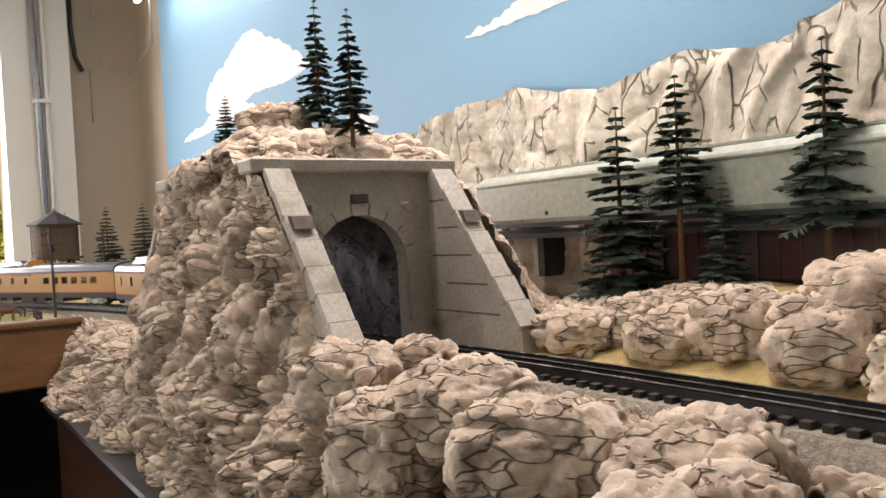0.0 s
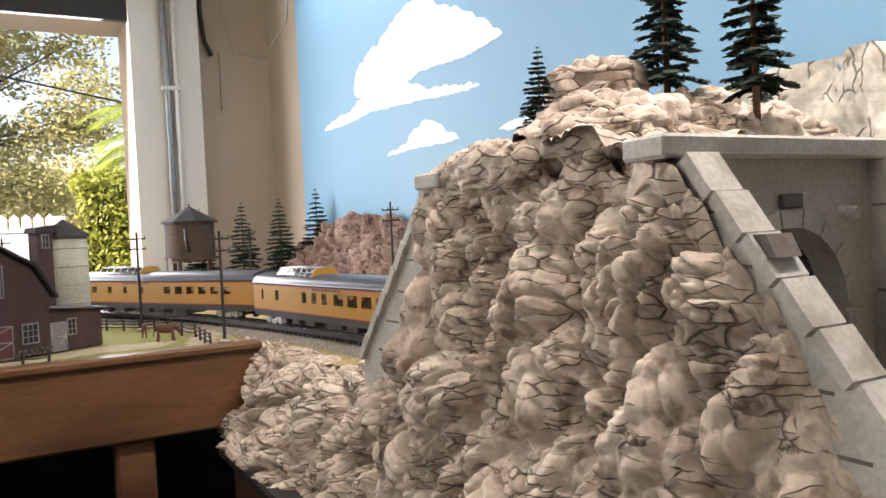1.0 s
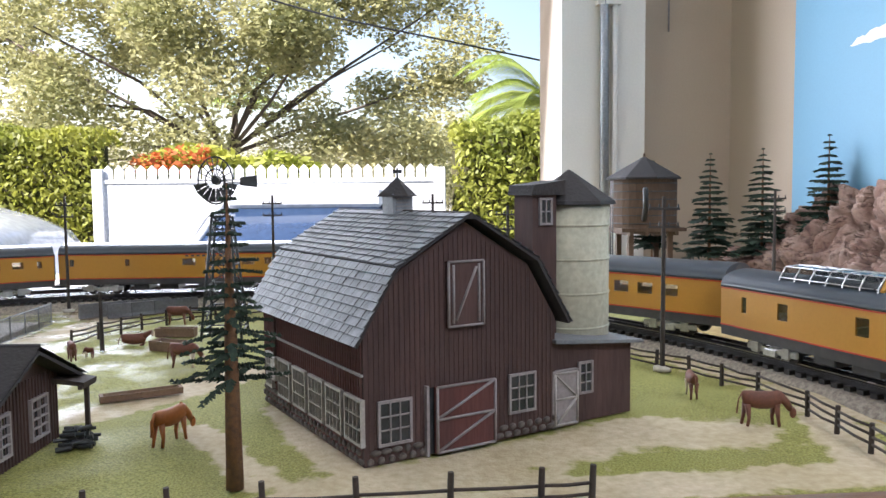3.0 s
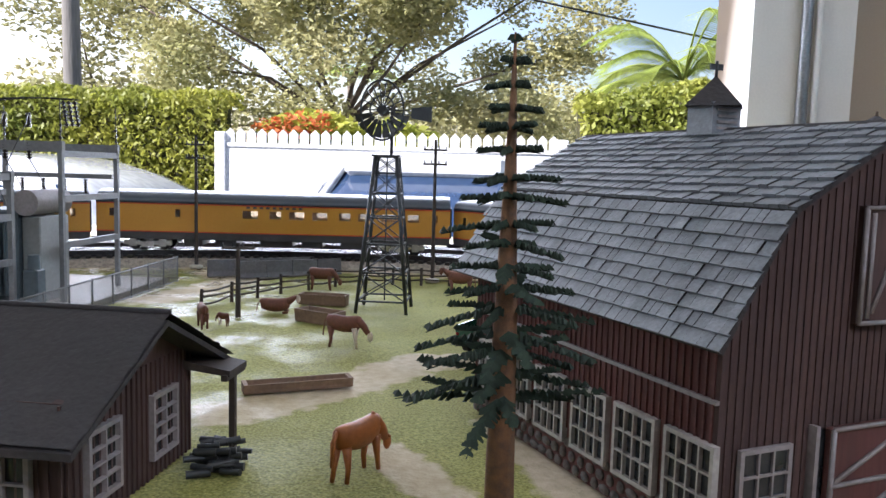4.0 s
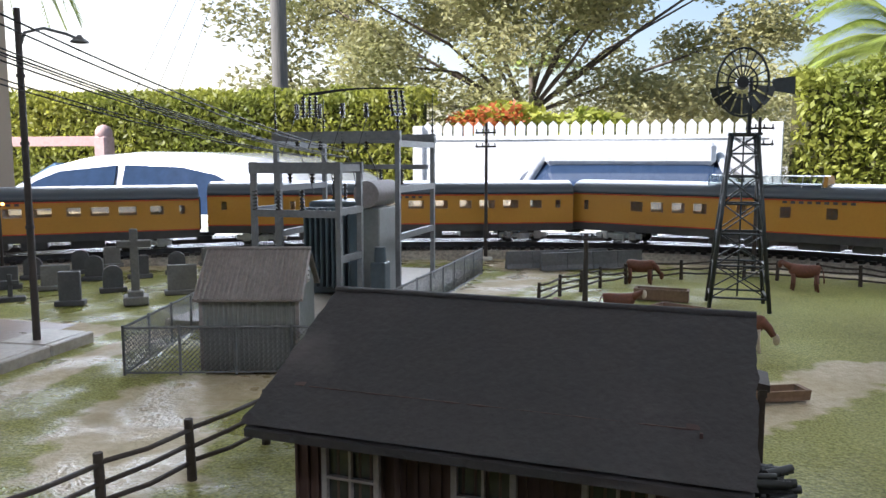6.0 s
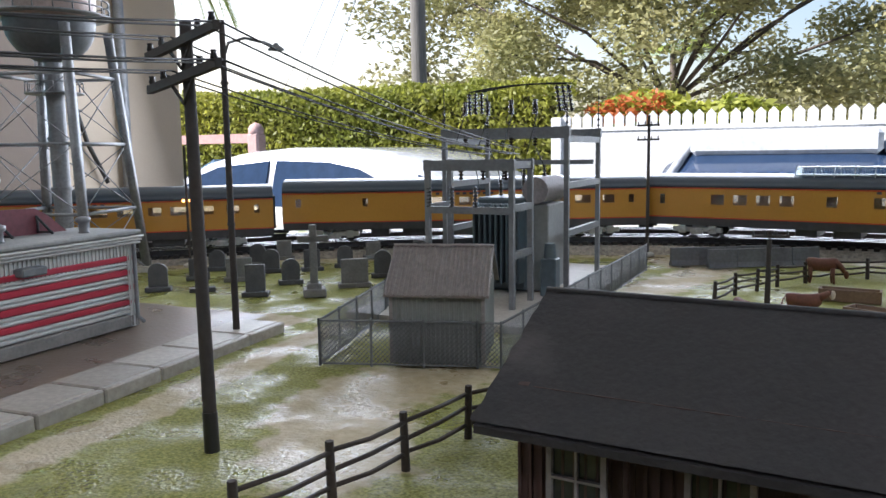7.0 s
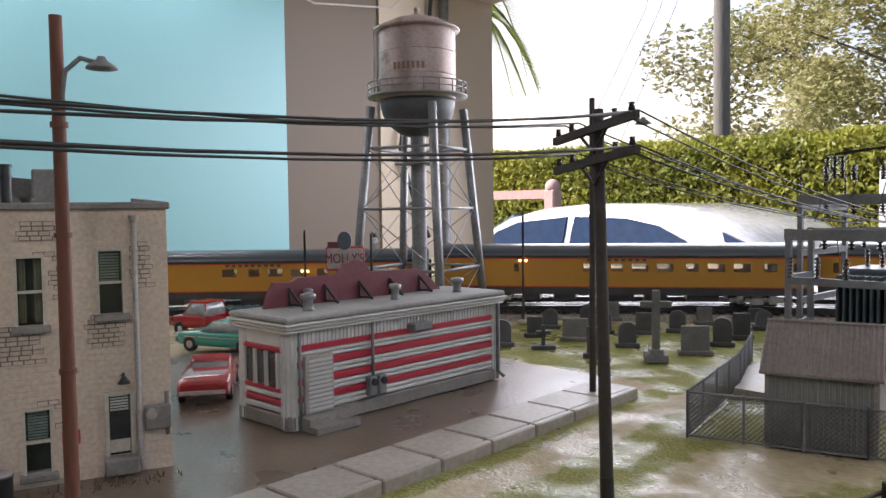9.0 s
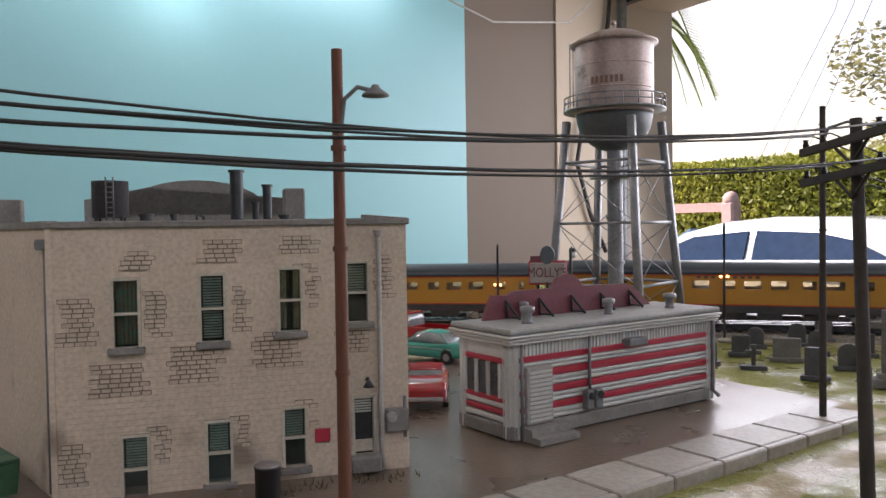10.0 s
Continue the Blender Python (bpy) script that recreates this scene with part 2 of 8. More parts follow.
def rocky(name, light, dark, warm, scale=1.0, grainway=(0.7, 0.7, 2.6)):
    """Cast plaster rock: pale faces with darker washes, warm patches and fine cracks."""
    mt = surface(name, light, 0.85, 0, warm, 22 * scale, 160 * scale, 0.0016, None, 1.3, 0.25, stain=(dark, 55 * scale, 0.55))
    nt = mt.node_tree
    N, L = nt.nodes, nt.links
    b = N["Principled BSDF"]
    tc = N.new("ShaderNodeTexCoord")
    nz = N.new("ShaderNodeTexNoise")
    nz.inputs["Scale"].default_value = 30 * scale
    L.new(tc.outputs["Object"], nz.inputs["Vector"])
    mixv = N.new("ShaderNodeMix")
    mixv.data_type = 'VECTOR'
    mixv.inputs[0].default_value = 0.018 / scale
    L.new(tc.outputs["Object"], mixv.inputs[4])
    L.new(nz.outputs["Color"], mixv.inputs[5])
    mp = N.new("ShaderNodeMapping")
    mp.inputs["Scale"].default_value = grainway
    L.new(mixv.outputs[1], mp.inputs[0])
    vo = N.new("ShaderNodeTexVoronoi")
    vo.feature = 'DISTANCE_TO_EDGE'
    vo.inputs["Scale"].default_value = 48 * scale
    L.new(mp.outputs[0], vo.inputs["Vector"])
    rp = N.new("ShaderNodeValToRGB")
    rp.color_ramp.elements[0].position, rp.color_ramp.elements[1].position = 0.006, 0.06
    rp.color_ramp.elements[0].color, rp.color_ramp.elements[1].color = (0.16, 0.12, 0.09, 1), (1, 1, 1, 1)
    # the cracks come and go in patches
    nm = N.new("ShaderNodeTexNoise")
    nm.inputs["Scale"].default_value, nm.inputs["Detail"].default_value = 34 * scale, 5
    L.new(tc.outputs["Object"], nm.inputs["Vector"])
    fade = N.new("ShaderNodeMapRange")
    fade.inputs["From Min"].default_value, fade.inputs["From Max"].default_value = 0.46, 0.60
    fade.inputs["To Min"].default_value, fade.inputs["To Max"].default_value = 0.0, 0.10
    L.new(nm.outputs["Fac"], fade.inputs["Value"])
    gap = N.new("ShaderNodeMath")
    gap.operation = 'ADD'
    L.new(vo.outputs["Distance"], gap.inputs[0])
    L.new(fade.outputs[0], gap.inputs[1])
    L.new(gap.outputs[0], rp.inputs[0])
    old = b.inputs["Base Color"].links[0].from_socket
    mx = N.new("ShaderNodeMix")
    mx.data_type, mx.blend_type = 'RGBA', 'MULTIPLY'
    mx.inputs[0].default_value = 0.66
    L.new(old, mx.inputs[6])
    L.new(rp.outputs[0], mx.inputs[7])
    # a much darker tone mixed into the clefts of the casting
    cleft_dark = N.new("ShaderNodeAttribute")
    cleft_dark.attribute_name = "cleft_dark"
    cleft_gain = N.new("ShaderNodeMath")
    cleft_gain.operation = 'MULTIPLY'
    cleft_gain.inputs[1].default_value = 0.6
    L.new(cleft_dark.outputs["Fac"], cleft_gain.inputs[0])
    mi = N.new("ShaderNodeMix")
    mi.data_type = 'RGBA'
    L.new(cleft_gain.outputs[0], mi.inputs[0])
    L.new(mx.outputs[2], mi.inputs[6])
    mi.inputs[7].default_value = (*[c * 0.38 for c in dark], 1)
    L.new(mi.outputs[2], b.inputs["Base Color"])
    bp = N.new("ShaderNodeBump")
    bp.inputs["Strength"].default_value, bp.inputs["Distance"].default_value = 0.9, 0.0028 / scale
    L.new(rp.outputs[0], bp.inputs["Height"])
    L.new(b.inputs["Normal"].links[0].from_socket, bp.inputs["Normal"])
    L.new(bp.outputs[0], b.inputs["Normal"])
    return mt


M = dict(
    wall=surface("beige wall paint", (0.43, 0.355, 0.275), 0.7, 0, (0.395, 0.325, 0.25), 2.0, 200, 0.0003, grain=0.03),
    # darker brown puts the west wall's shade into its colour
    wallshade=surface("shaded wall paint", (0.15, 0.115, 0.09), 0.7, 0, (0.13, 0.10, 0.08), 2.0, 200, 0.0003, grain=0.03),
    pier=surface("grey white paint", (0.7, 0.68, 0.64), 0.65, 0, (0.66, 0.64, 0.6), 3.0, 200, 0.0003, grain=0.04),
    ceiling=surface("ceiling paint", (0.75, 0.73, 0.68), 0.8, 0, None, 2.0, 60, 0.0005),
    floor=surface("grey concrete floor", (0.2, 0.19, 0.18), 0.6, 0, (0.15, 0.14, 0.13), 3.0, 80, 0.0005),
    skyblue=surface("painted sky backdrop", (0.15, 0.325, 0.47), 0.6, 0, (0.175, 0.35, 0.48), 1.2, 300, 0.0, None, 0.6, grain=0.03),
    skyteal=surface("painted teal backdrop", (0.2, 0.42, 0.465), 0.4, 0, (0.22, 0.45, 0.49), 1.0, 300, 0.0, None, 0.6, grain=0.03),
    cloud=surface("white cloud paint", (0.66, 0.66, 0.65), 0.6, 0, (0.58, 0.62, 0.65), 9, 300, grain=0.03),
    oak=surface("varnished wood board", (0.22, 0.105, 0.045), 0.36, 0, (0.11, 0.05, 0.022), 7, 120, 0.0003, None, 0.8, 0.5, (0.5, 3, 2.2), coat=0.15, stain=((0.075, 0.035, 0.018), 4, 0.6)),
    darkwood=surface("dark stained wood", (0.09, 0.04, 0.02), 0.4, 0, (0.05, 0.025, 0.014), 9, 120, 0.0003, None, 1, 0.5, (3, 0.4, 3)),
    black=surface("black plastic", (0.012, 0.012, 0.013), 0.4, 0, (0.02, 0.02, 0.02), 20, 200),
    cloth=surface("black cloth skirt", (0.006, 0.006, 0.007), 0.95, 0, (0.01, 0.01, 0.01), 20, 300),
    rock=rocky("tan cast rock", (0.70, 0.585, 0.47), (0.34, 0.25, 0.185), (0.53, 0.425, 0.335)),
    redrock=rocky("reddish cast rock", (0.38, 0.275, 0.225), (0.13, 0.08, 0.065), (0.25, 0.15, 0.12)),
    paperock=rocky("cream cast rock", (0.60, 0.56, 0.47), (0.46, 0.41, 0.33), (0.55, 0.50, 0.41), 0.6, (1.5, 1.5, 0.45)),
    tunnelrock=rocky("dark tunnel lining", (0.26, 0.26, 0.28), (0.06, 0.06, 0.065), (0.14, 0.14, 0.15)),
    concrete=surface("weathered model concrete", (0.5, 0.475, 0.42), 0.8, 0, (0.42, 0.39, 0.33), 25, 260, 0.0003, None, 1, 0.3, stain=((0.28, 0.25, 0.2), 18, 0.62)),
    rail=surface("blackened rail", (0.045, 0.045, 0.05), 0.35, 0.7, (0.03, 0.028, 0.028), 60, 300),
    railhead=surface("bright rail head", (0.6, 0.6, 0.6), 0.25, 1.0, (0.45, 0.45, 0.45), 60, 300),
    tie=surface("black tie", (0.02, 0.018, 0.016), 0.7, 0, (0.035, 0.03, 0.025), 60, 300, 0.0002),
    ballast=surface("tan grey ballast", (0.36, 0.32, 0.26), 0.95, 0, (0.22, 0.19, 0.16), 220, 900, 0.0012, 500, 1.5, 0.1),
    yellow=surface("armour yellow coach paint", (0.47, 0.228, 0.028), 0.38, 0, (0.45, 0.216, 0.026), 12, 400, coat=0.15, grain=0.04),
    roofgrey=surface("grey coach roof", (0.04, 0.052, 0.07), 0.35, 0, (0.034, 0.045, 0.06), 12, 400, coat=0.2, grain=0.05),
    skirt=surface("dark grey coach skirt", (0.07, 0.07, 0.075), 0.4, 0, (0.05, 0.05, 0.055), 12, 150),
    chrome=surface("silver truck casting", (0.62, 0.62, 0.62), 0.3, 0.9, (0.4, 0.4, 0.4), 60, 300),
    redstripe=surface("red stripe", (0.5, 0.04, 0.02), 0.4, 0, None, 30, 200),
    coachglass=frosted("coach window film", (0.95, 0.9, 0.82)),
    domeglass=glass("dome glass", (0.95, 1.0, 1.0), 0.03, 0.8),
    tubeglow=glow("white tube glow", (1.0, 0.98, 0.94), 6.0),
    redlamp=glow("red tail lamp", (1.0, 0.06, 0.02), 4.0),
    amber=glow("amber marker lamp", (1.0, 0.35, 0.08), 5.0),
    inside=surface("coach interior", (0.4, 0.28, 0.12), 0.7, 0, None, 30, 100),
)


# ---- the room ----
def wall_with_hole():
    s = Shape()
    y0, y1 = 2.9, 3.12
    s.box((0.83, (y0 + y1) / 2, -0.05), (0.65, y1 - y0, 2.9))
    s.box((-0.872, (y0 + y1) / 2, 1.145), (2.754, y1 - y0, 0.51))
    return s


setting("wall_north", wall_with_hole(), M["wall"], "beige painted garage wall around a wide opening", "wall")
setting("wall_east", Shape().box((1.06, -0.05, -0.05), (0.16, 5.9, 2.9)), M["wall"], "beige painted side wall behind the backdrop", "wall")
setting("wall_west", Shape().box((-2.34, 0.06, -0.05), (0.18, 6.12, 2.9)), M["wallshade"], "side wall behind the backdrop with shade in its brown colour", "wall")
# thin slab in the lighter beige imitates the sunlit end of the west wall
setting("jamb_west", Shape().box((-2.335, 2.858, -0.05), (0.186, 0.52, 2.9)), M["wall"], "wall return beside the opening, in the lighter colour as sunlit", "wall")
setting("wall_south", Shape().box((-0.65, -3.1, -0.05), (3.4, 0.2, 2.9)), M["wall"], "plain beige wall behind the aisle", "wall")
setting("floor", Shape().box((-0.65, 0.0, -1.42), (3.6, 6.4, 0.14)), M["floor"], "grey concrete garage floor", "floor")
setting("ceiling", Shape().box((-0.65, 0.0, 1.45), (3.6, 6.4, 0.12)), M["ceiling"], "off-white painted ceiling", "ceiling")
setting("pier", Shape().box((0.6145, 2.87, -0.05), (0.219, 0.06, 2.9)), M["pier"], "grey-white pier beside the opening", "pier")
setting("header_trim", Shape().box((-0.872, 2.885, 0.93), (2.754, 0.03, 0.09)), M["black"], "dark header over the opening", "trim")
setting("sky_backdrop", Shape().bevel_box((0.974, 0.225, 0.35), (0.012, 4.65, 1.30), 0.002), M["skyblue"], "light blue painted sky backdrop panel", "backdrop")
setting("sky_backdrop", Shape().bevel_box((-2.243, 0.0, 0.35), (0.014, 4.5, 1.30), 0.002), M["skyteal"], "plain teal-blue painted sky backdrop panel", "backdrop")

# clouds painted on the east backdrop: outline in (y, z)
CLOUDS = [
    [(2.34, .462), (2.24, .482), (2.13, .486), (2.05, .51), (2.10, .53), (2.09, .56), (2.07, .59), (2.03, .60), (1.99, .62), (1.93, .625), (1.88, .645), (1.79, .675), (1.70, .68), (1.62, .64), (1.51, .60), (1.37, .52), (1.46, .51), (1.53, .507),
     (1.63, .514), (1.72, .517), (1.79, .503), (1.68, .468), (1.54, .452), (1.46, .439), (1.59, .441), (1.72, .452), (1.85, .46), (2.0, .468), (2.15, .459)],
    [(1.91, .343), (1.80, .359), (1.765, .384), (1.73, .392), (1.69, .402), (1.64, .385), (1.61, .365), (1.55, .343), (1.66, .344), (1.78, .346)],
    [(1.40, .341), (1.31, .350), (1.27, .356), (1.23, .368), (1.18, .378), (1.12, .37), (1.08, .352), (1.15, .342), (1.19, .334), (1.28, .331)],
    [(.79, .442), (.72, .449), (.67, .46), (.63, .47), (.57, .485), (.50, .49), (.46, .475), (.53, .445), (.57, .441), (.64, .441), (.69, .44)],
]


def puffed(poly):
    """An outline whose edges swell into small uneven lobes."""
    o, run = [], 0.0
    turn = sum(a[0] * b[1] - b[0] * a[1] for a, b in zip(poly, poly[1:] + poly[:1]))
    for a, b in zip(poly, poly[1:] + poly[:1]):
        a, b = Vector(a), Vector(b)
        d = b - a
        out = Vector((d.y, -d.x)).normalized() * (1 if turn > 0 else -1)
        n = max(2, int(d.length / .008))
        for k in range(n):
            f = k / n
            lobe = abs(math.sin((run + d.length * f) * 52 + 3 * noise.noise((run * 9 + f, a.x, 2))))
            p = a + d * f + out * (.008 * lobe * math.sin(math.pi * min(1, max(0, f * .9 + .05))) * (1.0 if out.y > -.2 else .35) + .003 * noise.noise((a.x * 60 + f * 9, a.y * 60, 7)))
            o.append((p.x, p.y))
        run += d.length
    return o


for c in CLOUDS:
    setting("painted_cloud", Shape().prism(puffed(c), "x", 0.9672, 0.9676), M["cloud"], "white painted cloud with a jagged outline on the blue backdrop", "cloud")

# conduits on the pier
pipe = empty("conduit")
part("pipe", Shape().tube([(0.612, 2.82, -1.3), (0.612, 2.82, 0.62), (0.60, 2.82, 1.39)], 0.012, 10), surface("galvanised pipe", (0.3, 0.31, 0.33), 0.4, 0.8, None, 40, 200), pipe)
part("pipe", Shape().tube([(0.64, 2.825, -1.3), (0.64, 2.825, 1.39)], 0.008, 8), M["pier"], pipe)
part("clamp", Shape().box((0.622, 2.826, 0.66), (0.06, 0.035, 0.012)), M["pier"], pipe)
tagged(pipe, "grey metal conduit and pipe clamped up the pier", "conduit")

# ---- tables ----
FARM = [(.425, 1.262), (.425, 1.9), (.97, 1.9), (.97, 2.75), (-2.22, 2.75), (-2.22, .35), (-.46, .35), (-.36, 1.248), (-.07, 1.248), (.11, 1.255)]


def ground_material():
    """Static grass in patches over pale dirt, with a glossy wet sheen on the bare parts."""
    mt = bpy.data.materials.new("scenic ground")
    mt.use_nodes = True
    nt = mt.node_tree
    N, L = nt.nodes, nt.links
    b = N["Principled BSDF"]
    tc = N.new("ShaderNodeTexCoord")

    def noise_tex(scale, detail):
        n = N.new("ShaderNodeTexNoise")
        n.inputs["Scale"].default_value, n.inputs["Detail"].default_value = scale, detail
        L.new(tc.outputs["Object"], n.inputs["Vector"])
        return n.outputs["Fac"]

    def ramp(src, a, c0, e, c1):
        r = N.new("ShaderNodeValToRGB")
        r.color_ramp.elements[0].position, r.color_ramp.elements[1].position = a, e
        r.color_ramp.elements[0].color, r.color_ramp.elements[1].color = (*c0, 1), (*c1, 1)
        L.new(src, r.inputs[0])
        return r.outputs[0]
    at = N.new("ShaderNodeAttribute")
    at.attribute_name = "bare"
    n = N.new("ShaderNodeMath")
    n.operation = 'MULTIPLY_ADD'
    L.new(noise_tex(60, 8), n.inputs[0])
    n.inputs[1].default_value = 0.9
    L.new(at.outputs["Fac"], n.inputs[2])
    mask = ramp(n.outputs[0], 0.84, (0, 0, 0), 1.0, (1, 1, 1))
    grass = ramp(noise_tex(700, 3), 0.3, (0.13, 0.138, 0.024), 0.75, (0.40, 0.395, 0.115))
    dirt = ramp(noise_tex(160, 6), 0.25, (0.42, 0.35, 0.235), 0.75, (0.58, 0.50, 0.37))
    mx = N.new("ShaderNodeMix")
    mx.data_type = 'RGBA'
    L.new(mask, mx.inputs[0])
    L.new(grass, mx.inputs[6])
    L.new(dirt, mx.inputs[7])
    big = ramp(noise_tex(11, 4), 0.3, (0.75, 0.72, 0.6), 0.7, (1, 1, 1))
    m2 = N.new("ShaderNodeMix")
    m2.data_type, m2.blend_type = 'RGBA', 'MULTIPLY'
    m2.inputs[0].default_value = 1.0
    L.new(mx.outputs[2], m2.inputs[6])
    L.new(big, m2.inputs[7])
    L.new(m2.outputs[2], b.inputs["Base Color"])
    wet = N.new("ShaderNodeMath")
    wet.operation = 'MULTIPLY'
    L.new(ramp(noise_tex(24, 5), 0.42, (0, 0, 0), 0.6, (1, 1, 1)), wet.inputs[0])
    at2 = N.new("ShaderNodeAttribute")
    at2.attribute_name = "wet"
    L.new(at2.outputs["Fac"], wet.inputs[1])
    rr = N.new("ShaderNodeMapRange")
    rr.inputs["To Min"].default_value, rr.inputs["To Max"].default_value = 0.95, 0.14
    L.new(wet.outputs[0], rr.inputs["Value"])
    L.new(rr.outputs[0], b.inputs["Roughness"])
    bp = N.new("ShaderNodeBump")
    bp.inputs["Distance"].default_value = 0.0014
    bp.inputs["Strength"].default_value = 0.8
    L.new(noise_tex(420, 4), bp.inputs["Height"])
    L.new(bp.outputs[0], b.inputs["Normal"])
    return mt


def near_line(p, line):
    best = 9.0
    for (ax, ay), (bx, by) in zip(line[:-1], line[1:]):
        dx, dy = bx - ax, by - ay
        t = max(0, min(1, ((p[0] - ax) * dx + (p[1] - ay) * dy) / (dx * dx + dy * dy + 1e-9)))
        best = min(best, math.hypot(p[0] - ax - t * dx, p[1] - ay - t * dy))
    return best


ROADS = [([(-.20, 1.50), (-.145, 1.565), (-.10, 1.64), (-.02, 1.66), (.1, 1.78)], .022), ([(-.40, 1.86), (-.36, 2.02), (-.42, 2.08), (-.3, 2.12)], .03),
         ([(.0, 1.3), (.10, 1.345), (.22, 1.405), (.31, 1.40)], .03), ([(.02, 1.27), (.2, 1.30), (.36, 1.31), (.42, 1.5)], .02), ([(-.565, 1.20), (-.578, 1.40), (-.594, 1.60), (-.57, 1.70)], .013), ([(-0.041, 1.506), (0.001, 1.396), (0.035, 1.315), (0.088, 1.316), (0.15, 1.363), (0.231, 1.43), (0.267, 1.431)], .016), ([(0.053, 1.302), (0.125, 1.327), (0.162, 1.312), (0.238, 1.311)], .012),
         ([(-.44, 1.37), (-.475, 1.42), (-.485, 1.46), (-.455, 1.51)], .034), ([(-.03, 1.33), (-.10, 1.45)], .012)]


def inside(p, poly):
    r, j = False, len(poly) - 1
    for i in range(len(poly)):
        (xi, yi), (xj, yj) = poly[i], poly[j]
        if (yi > p[1]) != (yj > p[1]) and p[0] < (xj - xi) * (p[1] - yi) / (yj - yi) + xi:
            r = not r
        j = i
    return r


def farm_ground():
    s = Shape()
    step = 0.0125
    ids = {}
    nx, ny = int(3.2 / step), int(2.42 / step)

    def vid(i, j):
        if (i, j) not in ids:
            x, y = -2.22 + i * step, 0.34 + j * step
            ids[i, j] = len(s.v)
            s.v.append((x, y, 0.0016 * noise.noise((x * 9, y * 9, 0.3)) - 0.001))
        return ids[i, j]
    for j in range(ny):
        for i in range(nx):
            if inside((-2.22 + (i + .5) * step, 0.34 + (j + .5) * step), FARM):
                s.f.append((vid(i, j), vid(i + 1, j), vid(i + 1, j + 1), vid(i, j + 1)))
                s.smooth.append(True)
    ob = part("ground", s, ground_material())
    bare, wet = ob.data.attributes.new("bare", 'FLOAT', 'POINT'), ob.data.attributes.new("wet", 'FLOAT', 'POINT')
    for k, v in enumerate(ob.data.vertices):
        x, y = v.co.x, v.co.y
        d = max(0.0, 1.0 - min(near_line((x, y), l) / w for l, w in ROADS) * 0.5)
        tr = min(0.55, max(0.0, 1.1 - 9 * near_line((x, y), TRACK_COARSE)))
        bare.data[k].value = max(d, tr, 0.6 if x < -0.63 and y < 1.62 else 0.0, 0.55 if x > 0.43 else 0.0, 0.5 if y > 2.25 else 0)
        wet.data[k].value = 1.0 if x < -0.3 else max(0.0, 1 - (x + 0.3) / 0.2)
    return tagged(ob, "grass mat and pale dirt of the farm and town scene", "ground", kind="structure")


# ---- the railway line ----
LINE = [(.58, -1.0), (.60, -.4), (.608, 0), (.605, .25), (.59, .46), (.578, .8), (.57, .98), (.54, 1.23), (.485, 1.45), (.40, 1.69), (.27, 1.90), (.10, 2.08), (-.08, 2.165), (-.27, 2.185),
        (-.45, 2.165), (-.62, 2.105), (-.80, 2.01), (-1.0, 1.865), (-1.2, 1.69), (-1.38, 1.50), (-1.5, 1.32), (-1.58, 1.1), (-1.6, .7), (-1.6, .2)]
TRACK_COARSE = LINE


def spline(P, n=24):
    P = np.array(P, float)
    Q = np.vstack([2 * P[0] - P[1], P, 2 * P[-1] - P[-2]])
    o = []
    for i in range(1, len(Q) - 2):
        a, b, c, d = Q[i - 1:i + 3]
        for k in range(n):
            t = k / n
            o.append(.5 * ((2 * b) + (c - a) * t + (2 * a - 5 * b + 4 * c - d) * t * t + (3 * b - a - 3 * c + d) * t ** 3))
    return np.array(o + [P[-1]])


CURVE = spline(LINE)
ARC = np.r_[0, np.cumsum(np.linalg.norm(np.diff(CURVE, axis=0), axis=1))]


def rise(s):
    """Height of the tie tops: the line climbs a little towards the opening."""
    return float(np.interp(s, [0, 2.3, 3.3, 4.15, 4.7, 6.5], [0.006, 0.006, 0.013, 0.012, 0.005, 0.003]))


def along(s, side=0.0):
    x, y = np.interp(s, ARC, CURVE[:, 0]), np.interp(s, ARC, CURVE[:, 1])
    x2, y2 = np.interp(s + .02, ARC, CURVE[:, 0]), np.interp(s + .02, ARC, CURVE[:, 1])
    x1, y1 = np.interp(s - .02, ARC, CURVE[:, 0]), np.interp(s - .02, ARC, CURVE[:, 1])
    d = Vector((x2 - x1, y2 - y1, 0)).normalized()
    return Vector((x, y, 0)) + side * Vector((-d.y, d.x, 0)), d


def swept(profile, s0, s1, step=0.03, side=0.0):
    """A profile (across, up) swept along the line."""
    s = Shape()
    n = max(2, int((s1 - s0) / step))
    k = len(profile)
    v = []
    for i in range(n + 1):
        a = s0 + (s1 - s0) * i / n
        p, d = along(a, side)
        z = rise(a)
        v += [(p.x - d.y * u, p.y + d.x * u, z + w) for u, w in profile]
    f = [(i * k + q, i * k + (q + 1) % k, (i + 1) * k + (q + 1) % k, (i + 1) * k + q) for i in range(n) for q in range(k)]
    f += [tuple(range(k)), tuple(range(n * k, n * k + k))]
    return s.add(v, f)


